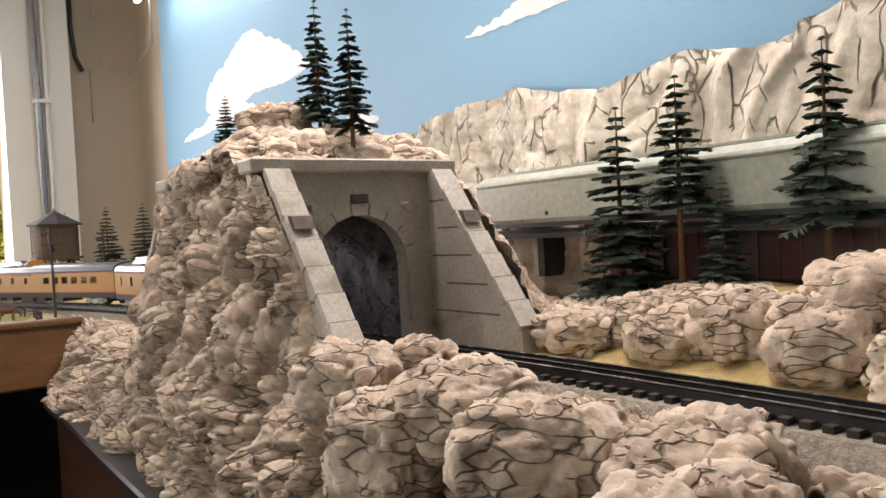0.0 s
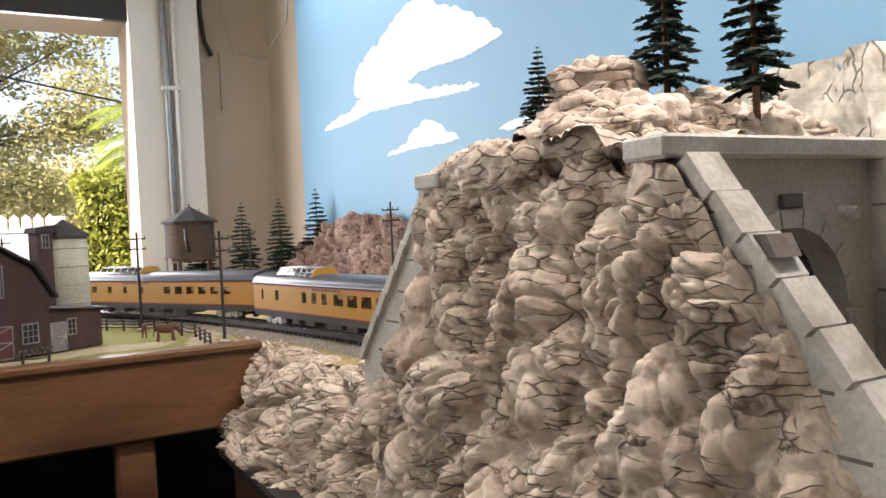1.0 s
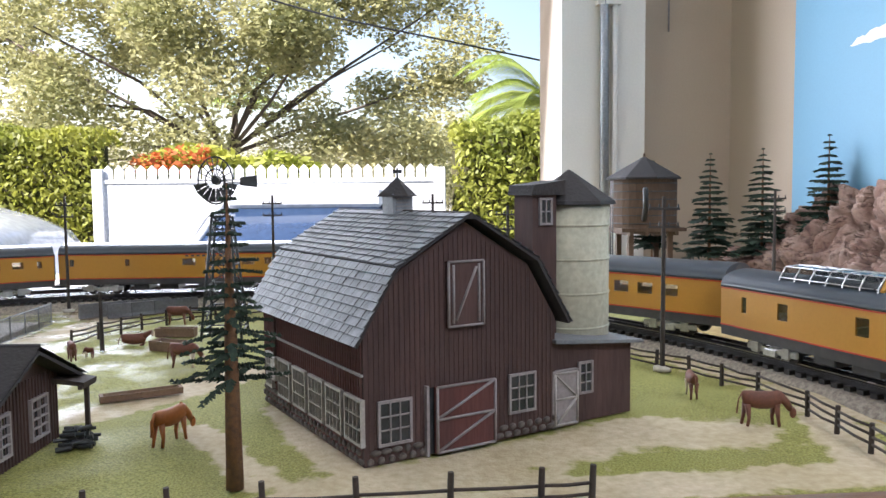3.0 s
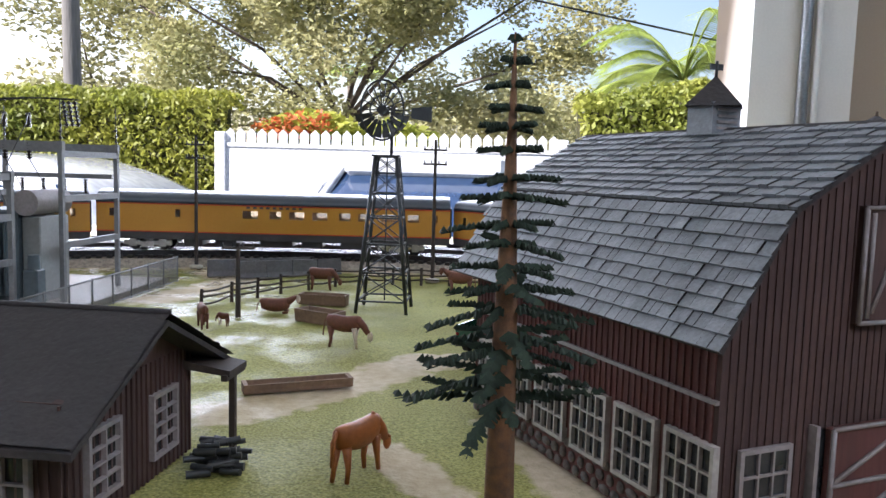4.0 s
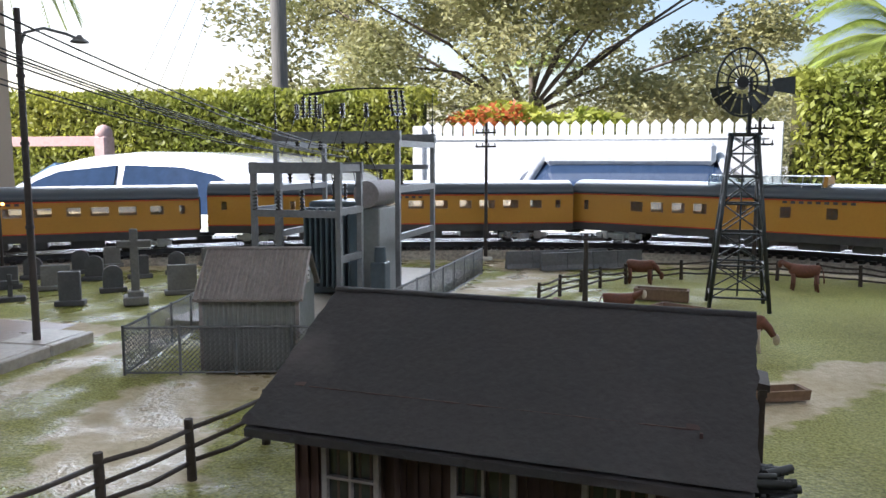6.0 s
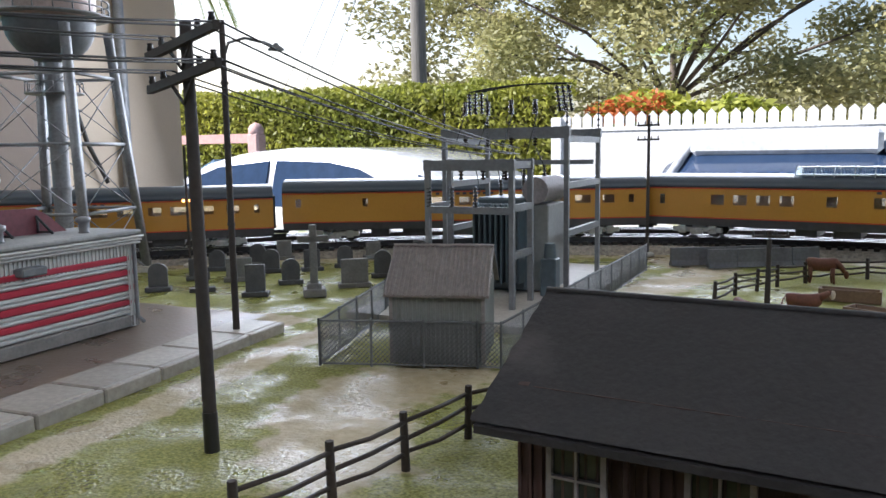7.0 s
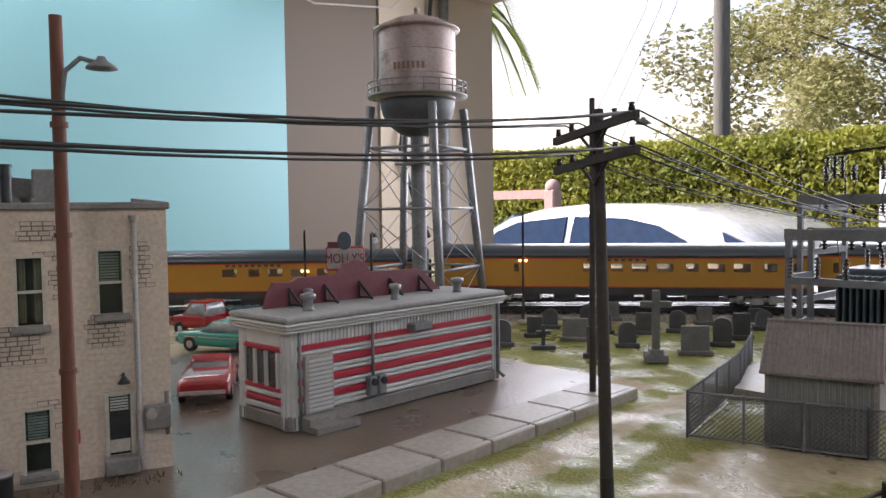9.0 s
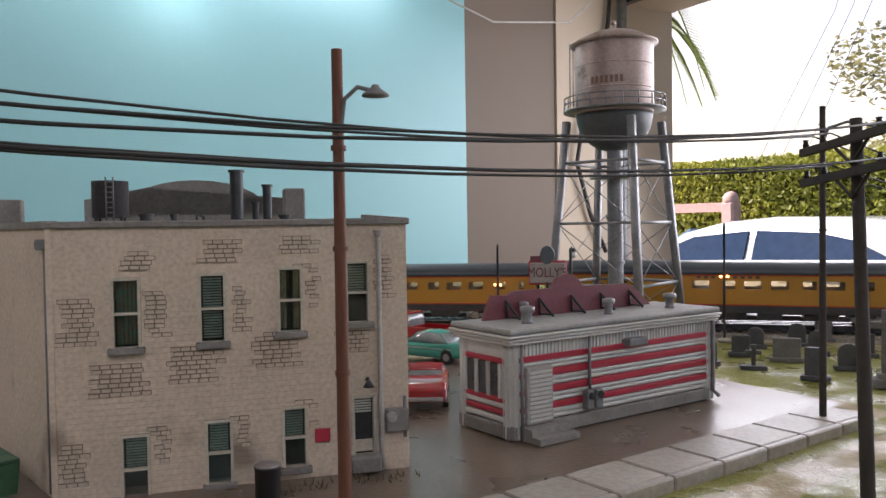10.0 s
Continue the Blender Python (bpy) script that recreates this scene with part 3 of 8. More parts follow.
def railway(side=0.0, s0=0.3, s1=None, name="railway_track", label="black three-rail model railway track on tan ballast", ties=True):
    s1 = s1 or ARC[-1] - 0.02
    tr = empty(name)
    part("ballast", swept([(-.05, -.018), (-.032, -.003), (.032, -.003), (.05, -.018)], s0, s1, 0.04, side), M["ballast"], tr)
    for u in (-.0165, 0, .0165):
        part("rail", swept([(u - .0016, -.001), (u - .0009, .0055), (u - .0014, .0058), (u - .0014, .0075), (u + .0014, .0075), (u + .0014, .0058), (u + .0009, .0055), (u + .0016, -.001)], s0, s1, 0.03, side), M["rail"], tr)
        part("rail_head", swept([(u - .0011, .0076), (u - .0011, .008), (u + .0011, .008), (u + .0011, .0076)], s0, s1, 0.03, side), M["railhead"], tr, "bright worn rail head")
    return tagged(tr, label, "track", kind="structure")


line_track = railway()
yard_track = railway(-0.105, 3.0, 4.9, "railway_track", "second model railway track with bright rails beside the opening")


def ties(track, side, s0, s1):
    box = Shape().box((0, 0, -.0022), (.0065, .05, .0044)).mesh("tie", M["tie"])
    i = 0
    a = s0
    while a < s1 and i < 300:
        p, d = along(a, side)
        ob = part("tie", box, None, track)
        ob.matrix_basis = Matrix.Translation((p.x, p.y, rise(a) + .0012)) @ Matrix.Rotation(math.atan2(d.y, d.x), 4, 'Z')
        a += 0.0135
        i += 1


# ---- the train ----
SIZES = {"tail": .485, "dome": .630, "coach": .487, "baggage": .487}


def coach(kind, m=None):
    """A streamlined coach in yellow and grey: x runs forward, z = 0 is the rail top."""
    car = empty("passenger_coach")
    BODY = SIZES[kind]
    L2, W = BODY / 2, 0.031
    dome = kind in ("dome", "tail")
    z0, z1, z2, z3 = 0.016, 0.026, 0.066, 0.072
    # window plan: (x0, x1, z0, z1)
    if kind == "tail":
        wins = [(-.225 + i * .036, -.225 + i * .036 + .026, .046, .058) for i in range(6)] + [(-.0 + i * .03, .0 + i * .03 + .014, .042, .053) for i in range(3)] + [(.15, .163, .047, .058), (.205, .212, .047, .058)]
    elif kind == "dome":
        wins = [(-.26 + i * .032, -.26 + i * .032 + .02, .047, .057) for i in range(6)] + [(-.02, -.008, .044, .055), (.03, .042, .044, .055), (.03 + .05, .03 + .062, .044, .055)] + [(.128 + i * .028, .128 + i * .028 + .017, .047, .057) for i in range(4)] + [(.29, .297, .047, .057)]
    elif kind == "baggage":
        wins = [(-.2, -.19, .05, .057), (.19, .2, .05, .057), (.05, .07, .05, .057), (.0, .02, .05, .057)]
    else:
        wins = [(-.2 + i * .032, -.2 + i * .032 + (.021 if i % 3 else .016), .047, .057) for i in range(8)] + [(-.226, -.219, .05, .058), (.13, .137, .05, .058), (.219, .226, .05, .058)]
    wins = sorted(wins)
    for sgn, nm in ((1, "side_panel"), (-1, "side_panel")):
        c0, d0 = min(w[2] for w in wins), max(w[3] for w in wins)
        xs = [-L2] + [e for w in wins for e in w[:2]] + [L2]
        s = pierced(xs, [z1, c0, d0, z2], lambda i, j: j == 1 and i % 2 == 1, sgn * (W - .0016), sgn * W)
        side = part(nm, s, M["yellow"], car)
        for a, b, c, d in wins:
            part("window", Shape().box(((a + b) / 2, sgn * (W - .0012), (c0 + d0) / 2), (b - a, .0006, d0 - c0)), M["coachglass"], side)
        part("stripe", Shape().box((0, sgn * (W + .0002), z1 + .0008), (BODY, .0008, .0013)).box((0, sgn * (W + .0002), z2 - .001), (BODY, .0008, .0012)), M["redstripe"], side, "thin red stripe")
        bars = Shape()
        for k in range(9):
            bars.box((-.035 + k * .009, sgn * (W + .0003), .0625), (.005, .0006, .003))
        part("lettering", bars, M["skirt"], side, "dark lettering bars")
    part("skirt", Shape().prism([(-W + .001, z0), (-W, z1), (W, z1), (W - .001, z0)], "x", -L2, L2), M["skirt"], car, "dark grey skirt")
    prof = [(W + .0008, z2), (W + .0006, z2 + .004)] + [(W * math.cos(a), z2 + .004 + .0135 * math.sin(a)) for a in [math.pi * k / 12 for k in range(0, 13)]] + [(-W - .0006, z2 + .004), (-W - .0008, z2)]
    part("roof", Shape().prism(prof, "x", -L2, L2, smooth=True), M["roofgrey"], car, "rounded grey roof")
    for e in (-1, 1):
        if kind == "tail" and e < 0:
            w = .031
            end = part("end_panel", Shape().prism([(-L2 + .001, -w), (-L2 - .012, -w + .008), (-L2 - .016, -.010), (-L2 - .016, .010), (-L2 - .012, w - .008), (-L2 + .001, w)], "z", z1, z2 + .003), M["yellow"], car)
            part("end_roof", Shape().prism([(-L2 + .002, -w), (-L2 - .013, -w + .007), (-L2 - .018, -.010), (-L2 - .018, .010), (-L2 - .013, w - .007), (-L2 + .002, w)], "z", z2 + .003, z2 + .012), M["roofgrey"], car)
            part("end_skirt", Shape().prism([(-L2 + .001, -w), (-L2 - .012, -w + .008), (-L2 - .0165, -.010), (-L2 - .0165, .010), (-L2 - .012, w - .008), (-L2 + .001, w)], "z", z0, z1), M["skirt"], car)
            part("gangway_door", Shape().box((-L2 - .017, 0, .046), (.004, .017, .042)), M["skirt"], end)
            part("door_window", Shape().box((-L2 - .0195, 0, .055), (.001, .008, .014)), M["coachglass"], end)
            part("door_leaf", Shape().box((-L2 - .0192, 0, .046), (.0012, .011, .036)), M["yellow"], end)
            for y in (-.02, .02):
                part("marker_lamp", Shape().ball((-L2 - .0135, y, .0645), .0022), M["amber"], end)
            part("tail_lamp", Shape().ball((-L2 - .0185, 0, .0755), .002), M["redlamp"], end)
        else:
            part("end_panel", Shape().prism([(-W + .002, z1), (-W + .002, z2), (0, z2 + .015), (W - .002, z2), (W - .002, z1)], "x", e * (L2 - .003), e * (L2 + .0008)), M["skirt"], car)
            part("diaphragm", Shape().bevel_box((e * (L2 + .002), 0, .046), (.004, .020, .044), .001), M["black"], car)
    part("interior_floor", Shape().box((0, 0, z1 + .002), (BODY - .01, 2 * W - .006, .002)), M["inside"], car)
    bench = Shape().box((0, 0, .034), (.006, .014, .012)).mesh("seat", M["inside"])
    for k in range(14):
        for y in (-.015, .015):
            part("seat", bench, None, car, m=pose(-.2 + k * .031, y, 0))
    for e in (-1, 1):
        t = part("bogie", Shape().bevel_box((e * (L2 - .068), .0255, .0105), (.066, .004, .007), .0012).bevel_box((e * (L2 - .068), -.0255, .0105), (.066, .004, .007), .0012).box((e * (L2 - .068), 0, .012), (.014, .05, .006))
                 .box((e * (L2 - .068) - .02, .0275, .0105), (.009, .003, .010)).box((e * (L2 - .068) + .02, .0275, .0105), (.009, .003, .010)).box((e * (L2 - .068) - .02, -.0275, .0105), (.009, .003, .010)).box((e * (L2 - .068) + .02, -.0275, .0105), (.009, .003, .010))
                 .box((e * (L2 - .068), .0278, .008), (.016, .003, .006)).box((e * (L2 - .068), -.0278, .008), (.016, .003, .006)), M["chrome"], car, "silver cast bogie frame")
        for wx in (-.02, .02):
            part("wheelset", Shape().cyl((e * (L2 - .068) + wx, -.0185, .0085), (e * (L2 - .068) + wx, -.0145, .0085), .0085, n=14).cyl((e * (L2 - .068) + wx, .0145, .0085), (e * (L2 - .068) + wx, .0185, .0085), .0085, n=14).cyl((e * (L2 - .068) + wx, -.018, .0085), (e * (L2 - .068) + wx, .018, .0085), .002, n=6), M["rail"], t)
        part("coupler", Shape().box((e * (L2 + .008), 0, .013), (.02, .005, .005)), M["black"], car)
    for x, l in ((-.11, .04), (-.05, .03), (.0, .045), (.07, .03), (.115, .025)):
        part("underframe_box", Shape().bevel_box((x, 0, .012), (l, .044, .010), .001), M["skirt"], car)
    if dome:
        x0, x1 = (.06, .17) if kind == "tail" else (.0, .13)
        zb, zt = z2 + .012, z2 + .027
        pr = [(-.022, zb - .006), (-.022, zb + .004), (-.015, zt - .001), (0, zt), (.015, zt - .001), (.022, zb + .004), (.022, zb - .006)]
        d = part("dome", Shape().prism([(a, b) for a, b in pr], "x", x0, x1), M["domeglass"], car, "clear glass dome with silver frames")
        fr = Shape()
        for k in range(7):
            x = x0 + (x1 - x0) * k / 6
            for (a, b), (c, e2) in zip(pr[:-1], pr[1:]):
                fr.tube([(x, a, b), (x, c, e2)], .0007, 4)
        for a, b in pr[1:-1]:
            fr.tube([(x0, a, b), (x1, a, b)], .0006, 4)
        part("dome_frame", fr, M["chrome"], d)
        part("dome_base", Shape().prism([(-.0235, zb - .008), (-.0235, zb - .001), (.0235, zb - .001), (.0235, zb - .008)], "x", x0 - .012, x1 + .012), M["roofgrey"], car)
        part("dome_end", Shape().prism([(a * .96, b) for a, b in pr], "x", x0 - .005, x0 - .001), M["yellow"], d)
    return tagged(car, {"tail": "yellow and grey dome coach with lit red tail lamps", "dome": "yellow and grey streamlined dome coach with glass dome", "coach": "yellow and grey streamlined coach with a row of windows", "baggage": "yellow and grey streamlined baggage coach with few windows"}[kind], "train car", "coaches of the moving train")


TRAIN = [(coach(k), k) for k in ("tail", "dome", "coach", "coach", "baggage", "coach", "coach", "coach")]


# ---- outside the opening ----
GZ = -1.45
setting("yard_ground", Shape().sheet(40, 40, lambda u, v: (-150 + 300 * u, 3.12 + 250 * v * v, GZ)), surface("pale driveway", (0.34, 0.32, 0.29), 0.9, 0, (0.26, 0.25, 0.22), 1.5, 30, 0.002), "pale paved drive outside the garage", "ground")
M["whitepaint"] = surface("white gate paint", (0.62, 0.62, 0.61), 0.5, 0, (0.56, 0.57, 0.57), 3, 40)


def leaves(blobs, count, size, seed, flat=0.5):
    """Loose leaves filling a number of blobs (centre, radii)."""
    rnd = random.Random(seed)
    s = Shape()
    vol = [r[0] * r[1] * r[2] for _, r in blobs]
    for (c, r), w in zip(blobs, vol):
        for _ in range(int(count * w / sum(vol))):
            d = Vector((rnd.gauss(0, 1), rnd.gauss(0, 1), rnd.gauss(0, 1))).normalized() * (rnd.random() ** 0.4)
            p = Vector((c[0] + d.x * r[0], c[1] + d.y * r[1], c[2] + d.z * r[2]))
            a = Vector((rnd.gauss(0, 1), rnd.gauss(0, 1), rnd.gauss(0, 1) * flat)).normalized()
            b = a.cross(Vector((rnd.gauss(0, 1), rnd.gauss(0, 1), rnd.gauss(0, 1)))).normalized()
            k = size * rnd.uniform(.6, 1.4)
            s.v += [tuple(p - a * k), tuple(p + b * k * .45), tuple(p + a * k), tuple(p - b * k * .45)]
            n = len(s.v)
            s.f.append((n - 4, n - 3, n - 2, n - 1))
            s.smooth.append(False)
    return s


def leafmat(name, a, b):
    mt = surface(name, a, 0.55, 0, b, 0.9, 12, 0, island=0.45)
    bs = mt.node_tree.nodes["Principled BSDF"]
    bs.inputs["Transmission Weight"].default_value = 0.0
    N, L = mt.node_tree.nodes, mt.node_tree.links
    tl, mx = N.new("ShaderNodeBsdfTranslucent"), N.new("ShaderNodeMixShader")
    L.new(bs.inputs["Base Color"].links[0].from_socket, tl.inputs[0])
    mx.inputs[0].default_value = 0.5
    L.new(bs.outputs[0], mx.inputs[1])
    L.new(tl.outputs[0], mx.inputs[2])
    L.new(mx.outputs[0], N["Material Output"].inputs[0])
    return mt


M["oakleaf"] = leafmat("grey green oak leaf", (0.43, 0.40, 0.2), (0.22, 0.23, 0.09))
M["hedgeleaf"] = leafmat("bright hedge leaf", (0.50, 0.49, 0.08), (0.24, 0.29, 0.05))
M["palmleaf"] = leafmat("palm leaf", (0.34, 0.4, 0.08), (0.2, 0.28, 0.06))
M["bloom"] = leafmat("orange blossom", (0.6, 0.14, 0.04), (0.45, 0.2, 0.06))
M["bark"] = surface("tree bark", (0.13, 0.1, 0.075), 0.9, 0, (0.07, 0.055, 0.045), 6, 50, 0.01)


def yard_tree(base, blobs, count, size, seed, mat, label):
    t = empty("yard_tree")
    s = Shape()
    b = Vector(base)
    top = Vector((base[0], base[1], base[2] + 2.3))
    s.tube([b, b + Vector((.06, 0, 1.2)), top], [.26, .21, .17], 10)
    rnd = random.Random(seed)
    for c, r in blobs[::8]:
        e = Vector(c)
        mid = top.lerp(e, .5) + Vector((rnd.uniform(-.2, .2), 0, rnd.uniform(.0, .3)))
        s.tube([top, mid, e], [.038, .026, .012], 7)
    part("trunk", s, M["bark"], t)
    ob = part("crown", leaves(blobs, count, size, seed), M[mat], t)
    ob["kind"] = "stuff"
    return tagged(t, label, "tree")


rnd = random.Random(4)
oak_blobs = []
while len(oak_blobs) < 105:
    a, b, c = (rnd.uniform(-1, 1) for _ in range(3))
    if a * a + b * b + c * c < 1:
        k = rnd.uniform(.28, .68)
        oak_blobs.append(((-2.4 + 4.7 * a, 13.9 + 1.9 * b, 3.2 + 2.9 * c), (k * 1.25, k, k * .8)))
oak_blobs += [((-2.6 + rnd.uniform(-4.2, 4.0), 13.4 + rnd.uniform(-.8, .8), rnd.uniform(.5, 1.3)), (rnd.uniform(.5, .8), .6, rnd.uniform(.3, .5))) for _ in range(16)]
yard_tree((-2.6, 14.2, GZ), oak_blobs, 80000, .050, 5, "oakleaf", "large grey-green oak tree beyond the gate")
far_blobs = [((rnd.uniform(-9.5, -6.5), 16 + rnd.uniform(-1, 1), rnd.uniform(.6, 3.6)), (.9, .8, .8)) for _ in range(9)] + [((-9 + rnd.uniform(-8, 14), 30 + rnd.uniform(-2, 2), .6 + rnd.uniform(-.6, 1.6)), (1.6, 1.2, 1.1)) for _ in range(16)]
far = yard_tree((-8, 17, GZ), far_blobs, 34000, .075, 8, "oakleaf", "distant row of green trees")


def hedge(name, x0, x1, y, top, seed, label, depth=.5):
    h = empty("hedge")
    # dark sheet behind the leaf mass fills the gaps between leaves
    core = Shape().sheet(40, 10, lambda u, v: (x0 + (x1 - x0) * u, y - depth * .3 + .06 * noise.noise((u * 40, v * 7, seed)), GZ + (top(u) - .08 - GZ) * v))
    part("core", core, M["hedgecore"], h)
    s = Shape()
    r = random.Random(seed)
    n = int(abs(x1 - x0) * 6500)
    for _ in range(n):
        u = r.random()
        face = r.random() < .72
        zt = top(u) + .06 * noise.noise((u * 30, 0, seed))
        p = Vector((x0 + (x1 - x0) * u, y - depth * .5 + r.uniform(-.08, .08), GZ + .5 + (zt - GZ - .5) * r.random() ** .8)) if face else Vector((x0 + (x1 - x0) * u, y + r.uniform(-depth * .5, depth * .5), zt + r.uniform(-.06, .07)))
        a = Vector((r.gauss(0, 1), r.gauss(0, .6), r.gauss(0, 1))).normalized()
        b = a.cross(Vector((r.gauss(0, 1), r.gauss(0, 1), r.gauss(0, 1)))).normalized()
        k = r.uniform(.018, .038)
        s.add([p - a * k, p + b * k * .5, p + a * k, p - b * k * .5], [(0, 1, 2, 3)])
    ob = part("leaf_mass", s, M["hedgeleaf"], h)
    ob["kind"] = "stuff"
    return tagged(h, label, "hedge")


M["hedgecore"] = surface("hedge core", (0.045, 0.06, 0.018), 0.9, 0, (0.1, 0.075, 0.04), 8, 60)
hedge("a", -9.5, -2.35, 8.0, lambda u: .80 - .1 * u, 2, "trimmed green hedge with yellow-lit top")
hedge("b", .62, 3.6, 7.6, lambda u: .70 + .45 * u, 3, "tall yellow-green hedge beside the gate")
fl = empty("flowering_bush")
part("leaf_mass", leaves([((-1.75, 8.3, .45), (.5, .25, .22)), ((-1.0, 8.4, .4), (.45, .2, .2))], 2600, .05, 12), M["hedgeleaf"], fl)["kind"] = "stuff"
part("blossom_mass", leaves([((-1.75, 8.1, .5), (.32, .2, .16)), ((-2.05, 8.1, .46), (.2, .2, .12))], 380, .035, 13), M["bloom"], fl)["kind"] = "stuff"
part("stem", Shape().tube([(-1.4, 8.3, GZ), (-1.45, 8.3, .4)], .04, 6), M["bark"], fl)
tagged(fl, "orange flowering bush behind the white gate", "bush")

gate = empty("yard_gate")
x0, x1, gy = -2.2, .47, 7.27
part("panel", Shape().bevel_box(((x0 + x1) / 2, gy, (GZ + .08 + .30) / 2), (x1 - x0, .04, .30 - GZ - .08), .006), M["whitepaint"], gate, "plain white solid gate panel")
pk = Shape().prism([(-.035, 0), (-.035, .10), (0, .135), (.035, .10), (.035, 0)], "y", -.012, .012).mesh("picket", M["whitepaint"])
n = 31
for i in range(n):
    part("picket", pk, None, gate, m=pose(x0 + (x1 - x0) * (i + .5) / n, gy, .295))
part("top_rail", Shape().box(((x0 + x1) / 2, gy, .30), (x1 - x0, .06, .03)), M["whitepaint"], gate)
for x in (x0 - .03, x1 + .03):
    part("post", Shape().bevel_box((x, gy, (GZ + .40) / 2), (.09, .09, .40 - GZ), .008), M["whitepaint"], gate)
tagged(gate, "white solid sliding gate topped with pickets", "gate")

pole = empty("utility_pole")
part("shaft", Shape().cyl((-4.4, 9.0, GZ), (-4.44, 9.0, 6.5), .095, .075, 14), surface("weathered wood pole", (0.2, 0.19, 0.17), 0.8, 0, (0.13, 0.12, 0.11), 8, 60, 0.004, None, 1, .3, (1, 1, .1)), pole)
for q in range(3):
    part("guy_wire", Shape().tube([(-4.42, 9, 4.5 + q * .5), (-4.9 - q * .2, 8.9, 2.4), (-5.6 - q * .3, 8.7, .7)], .003, 4), M["black"], pole)
part("overhead_cable", Shape().tube([(-4.43, 9, 3.0), (-2.5, 9, 2.55), (-.5, 9, 2.0), (2.5, 9, 1.4)], .012, 4), M["black"], pole)
tagged(pole, "tall weathered wooden utility pole with cables", "utility pole")


def palm(base, height, n, size, seed, droop=1.0, name="garden_palm"):
    r = random.Random(seed)
    p = empty(name)
    b = Vector(base)
    top = b + Vector((0, 0, height))
    part("trunk", Shape().tube([b, b.lerp(top, .5) + Vector((.04, 0, 0)), top], [.11, .09, .08], 10), M["bark"], p)
    for i in range(n):
        a = 6.283 * i / n + r.uniform(-.2, .2)
        up = r.uniform(.5, 2.1)
        d = Vector((math.cos(a), math.sin(a), 0))
        pts = [top + d * size * k / 7 + Vector((0, 0, size * (up * k / 7 - droop * (.55 + .5 * up) * (k / 7) ** 2))) for k in range(8)]
        s = Shape().tube(pts, [.014 - .0016 * k for k in range(8)], 4)
        side = Vector((-d.y, d.x, 0))
        for k in range(60):
            f = .12 + .86 * k / 60
            q = f * 7
            i0 = min(6, int(q))
            c = pts[i0].lerp(pts[i0 + 1], q - i0)
            for sg in (-1, 1):
                l = size * .29 * math.sin(math.pi * (.12 + .8 * f)) + .03
                tip = c + side * sg * l * .8 + d * l * .5 + Vector((0, 0, -l * .35))
                w = d * size * .009
                s.add([c - w, c + w, tip + w * .2, tip - w * .2], [(0, 1, 2, 3)])
        part("frond", s, M["palmleaf"], p)
    return tagged(p, "green palm with arching feather fronds", "palm")


palm((1.85, 9.2, GZ), 2.55, 18, 1.05, 21)
palm((-3.9, 22, GZ), 4.0, 11, 1.6, 22)
palm((-5.45, 6.05, GZ), 3.40, 15, .75, 23, 1.9)

# ---- vehicles in the drive ----
M["carwhite"] = surface("white car paint", (0.60, 0.62, 0.64), 0.2, 0, (0.58, 0.60, 0.62), 2, 20, coat=0.8)
M["carglass"] = surface("dark car glass", (0.018, 0.035, 0.075), 0.12, 0, (0.022, 0.042, 0.085), 2, 20, spec=0.8)
M["tyre"] = surface("tyre rubber", (0.015, 0.015, 0.015), 0.85)
M["rim"] = surface("alloy rim", (0.5, 0.5, 0.52), 0.3, 0.9)


def loft(rings, smooth=True):
    """A skin over cross sections that have equal counts of points."""
    s = Shape()
    n = len(rings[0])
    for r in rings:
        s.v += [tuple(p) for p in r]
    for i in range(len(rings) - 1):
        for k in range(n):
            s.f.append((i * n + k, i * n + (k + 1) % n, (i + 1) * n + (k + 1) % n, (i + 1) * n + k))
    s.f += [tuple(range(n)), tuple(range((len(rings) - 1) * n, len(rings) * n))]
    s.smooth = [smooth] * (len(s.f) - 2) + [False, False]
    return s


def section(x, w, zb, zt, tuck=.85, n=10):
    """One cross section of a car body at x: half width w, from zb to zt, top drawn in."""
    pts = [(-w, zb), (-w * 1.0, zb + (zt - zb) * .45), (-w * (1 + tuck) / 2, zb + (zt - zb) * .8), (-w * tuck, zt - (zt - zb) * .05), (-w * tuck * .8, zt), (w * tuck * .8, zt), (w * tuck, zt - (zt - zb) * .05), (w * (1 + tuck) / 2, zb + (zt - zb) * .8), (w, zb + (zt - zb) * .45), (w, zb)]
    return [(x, a, b) for a, b in pts]


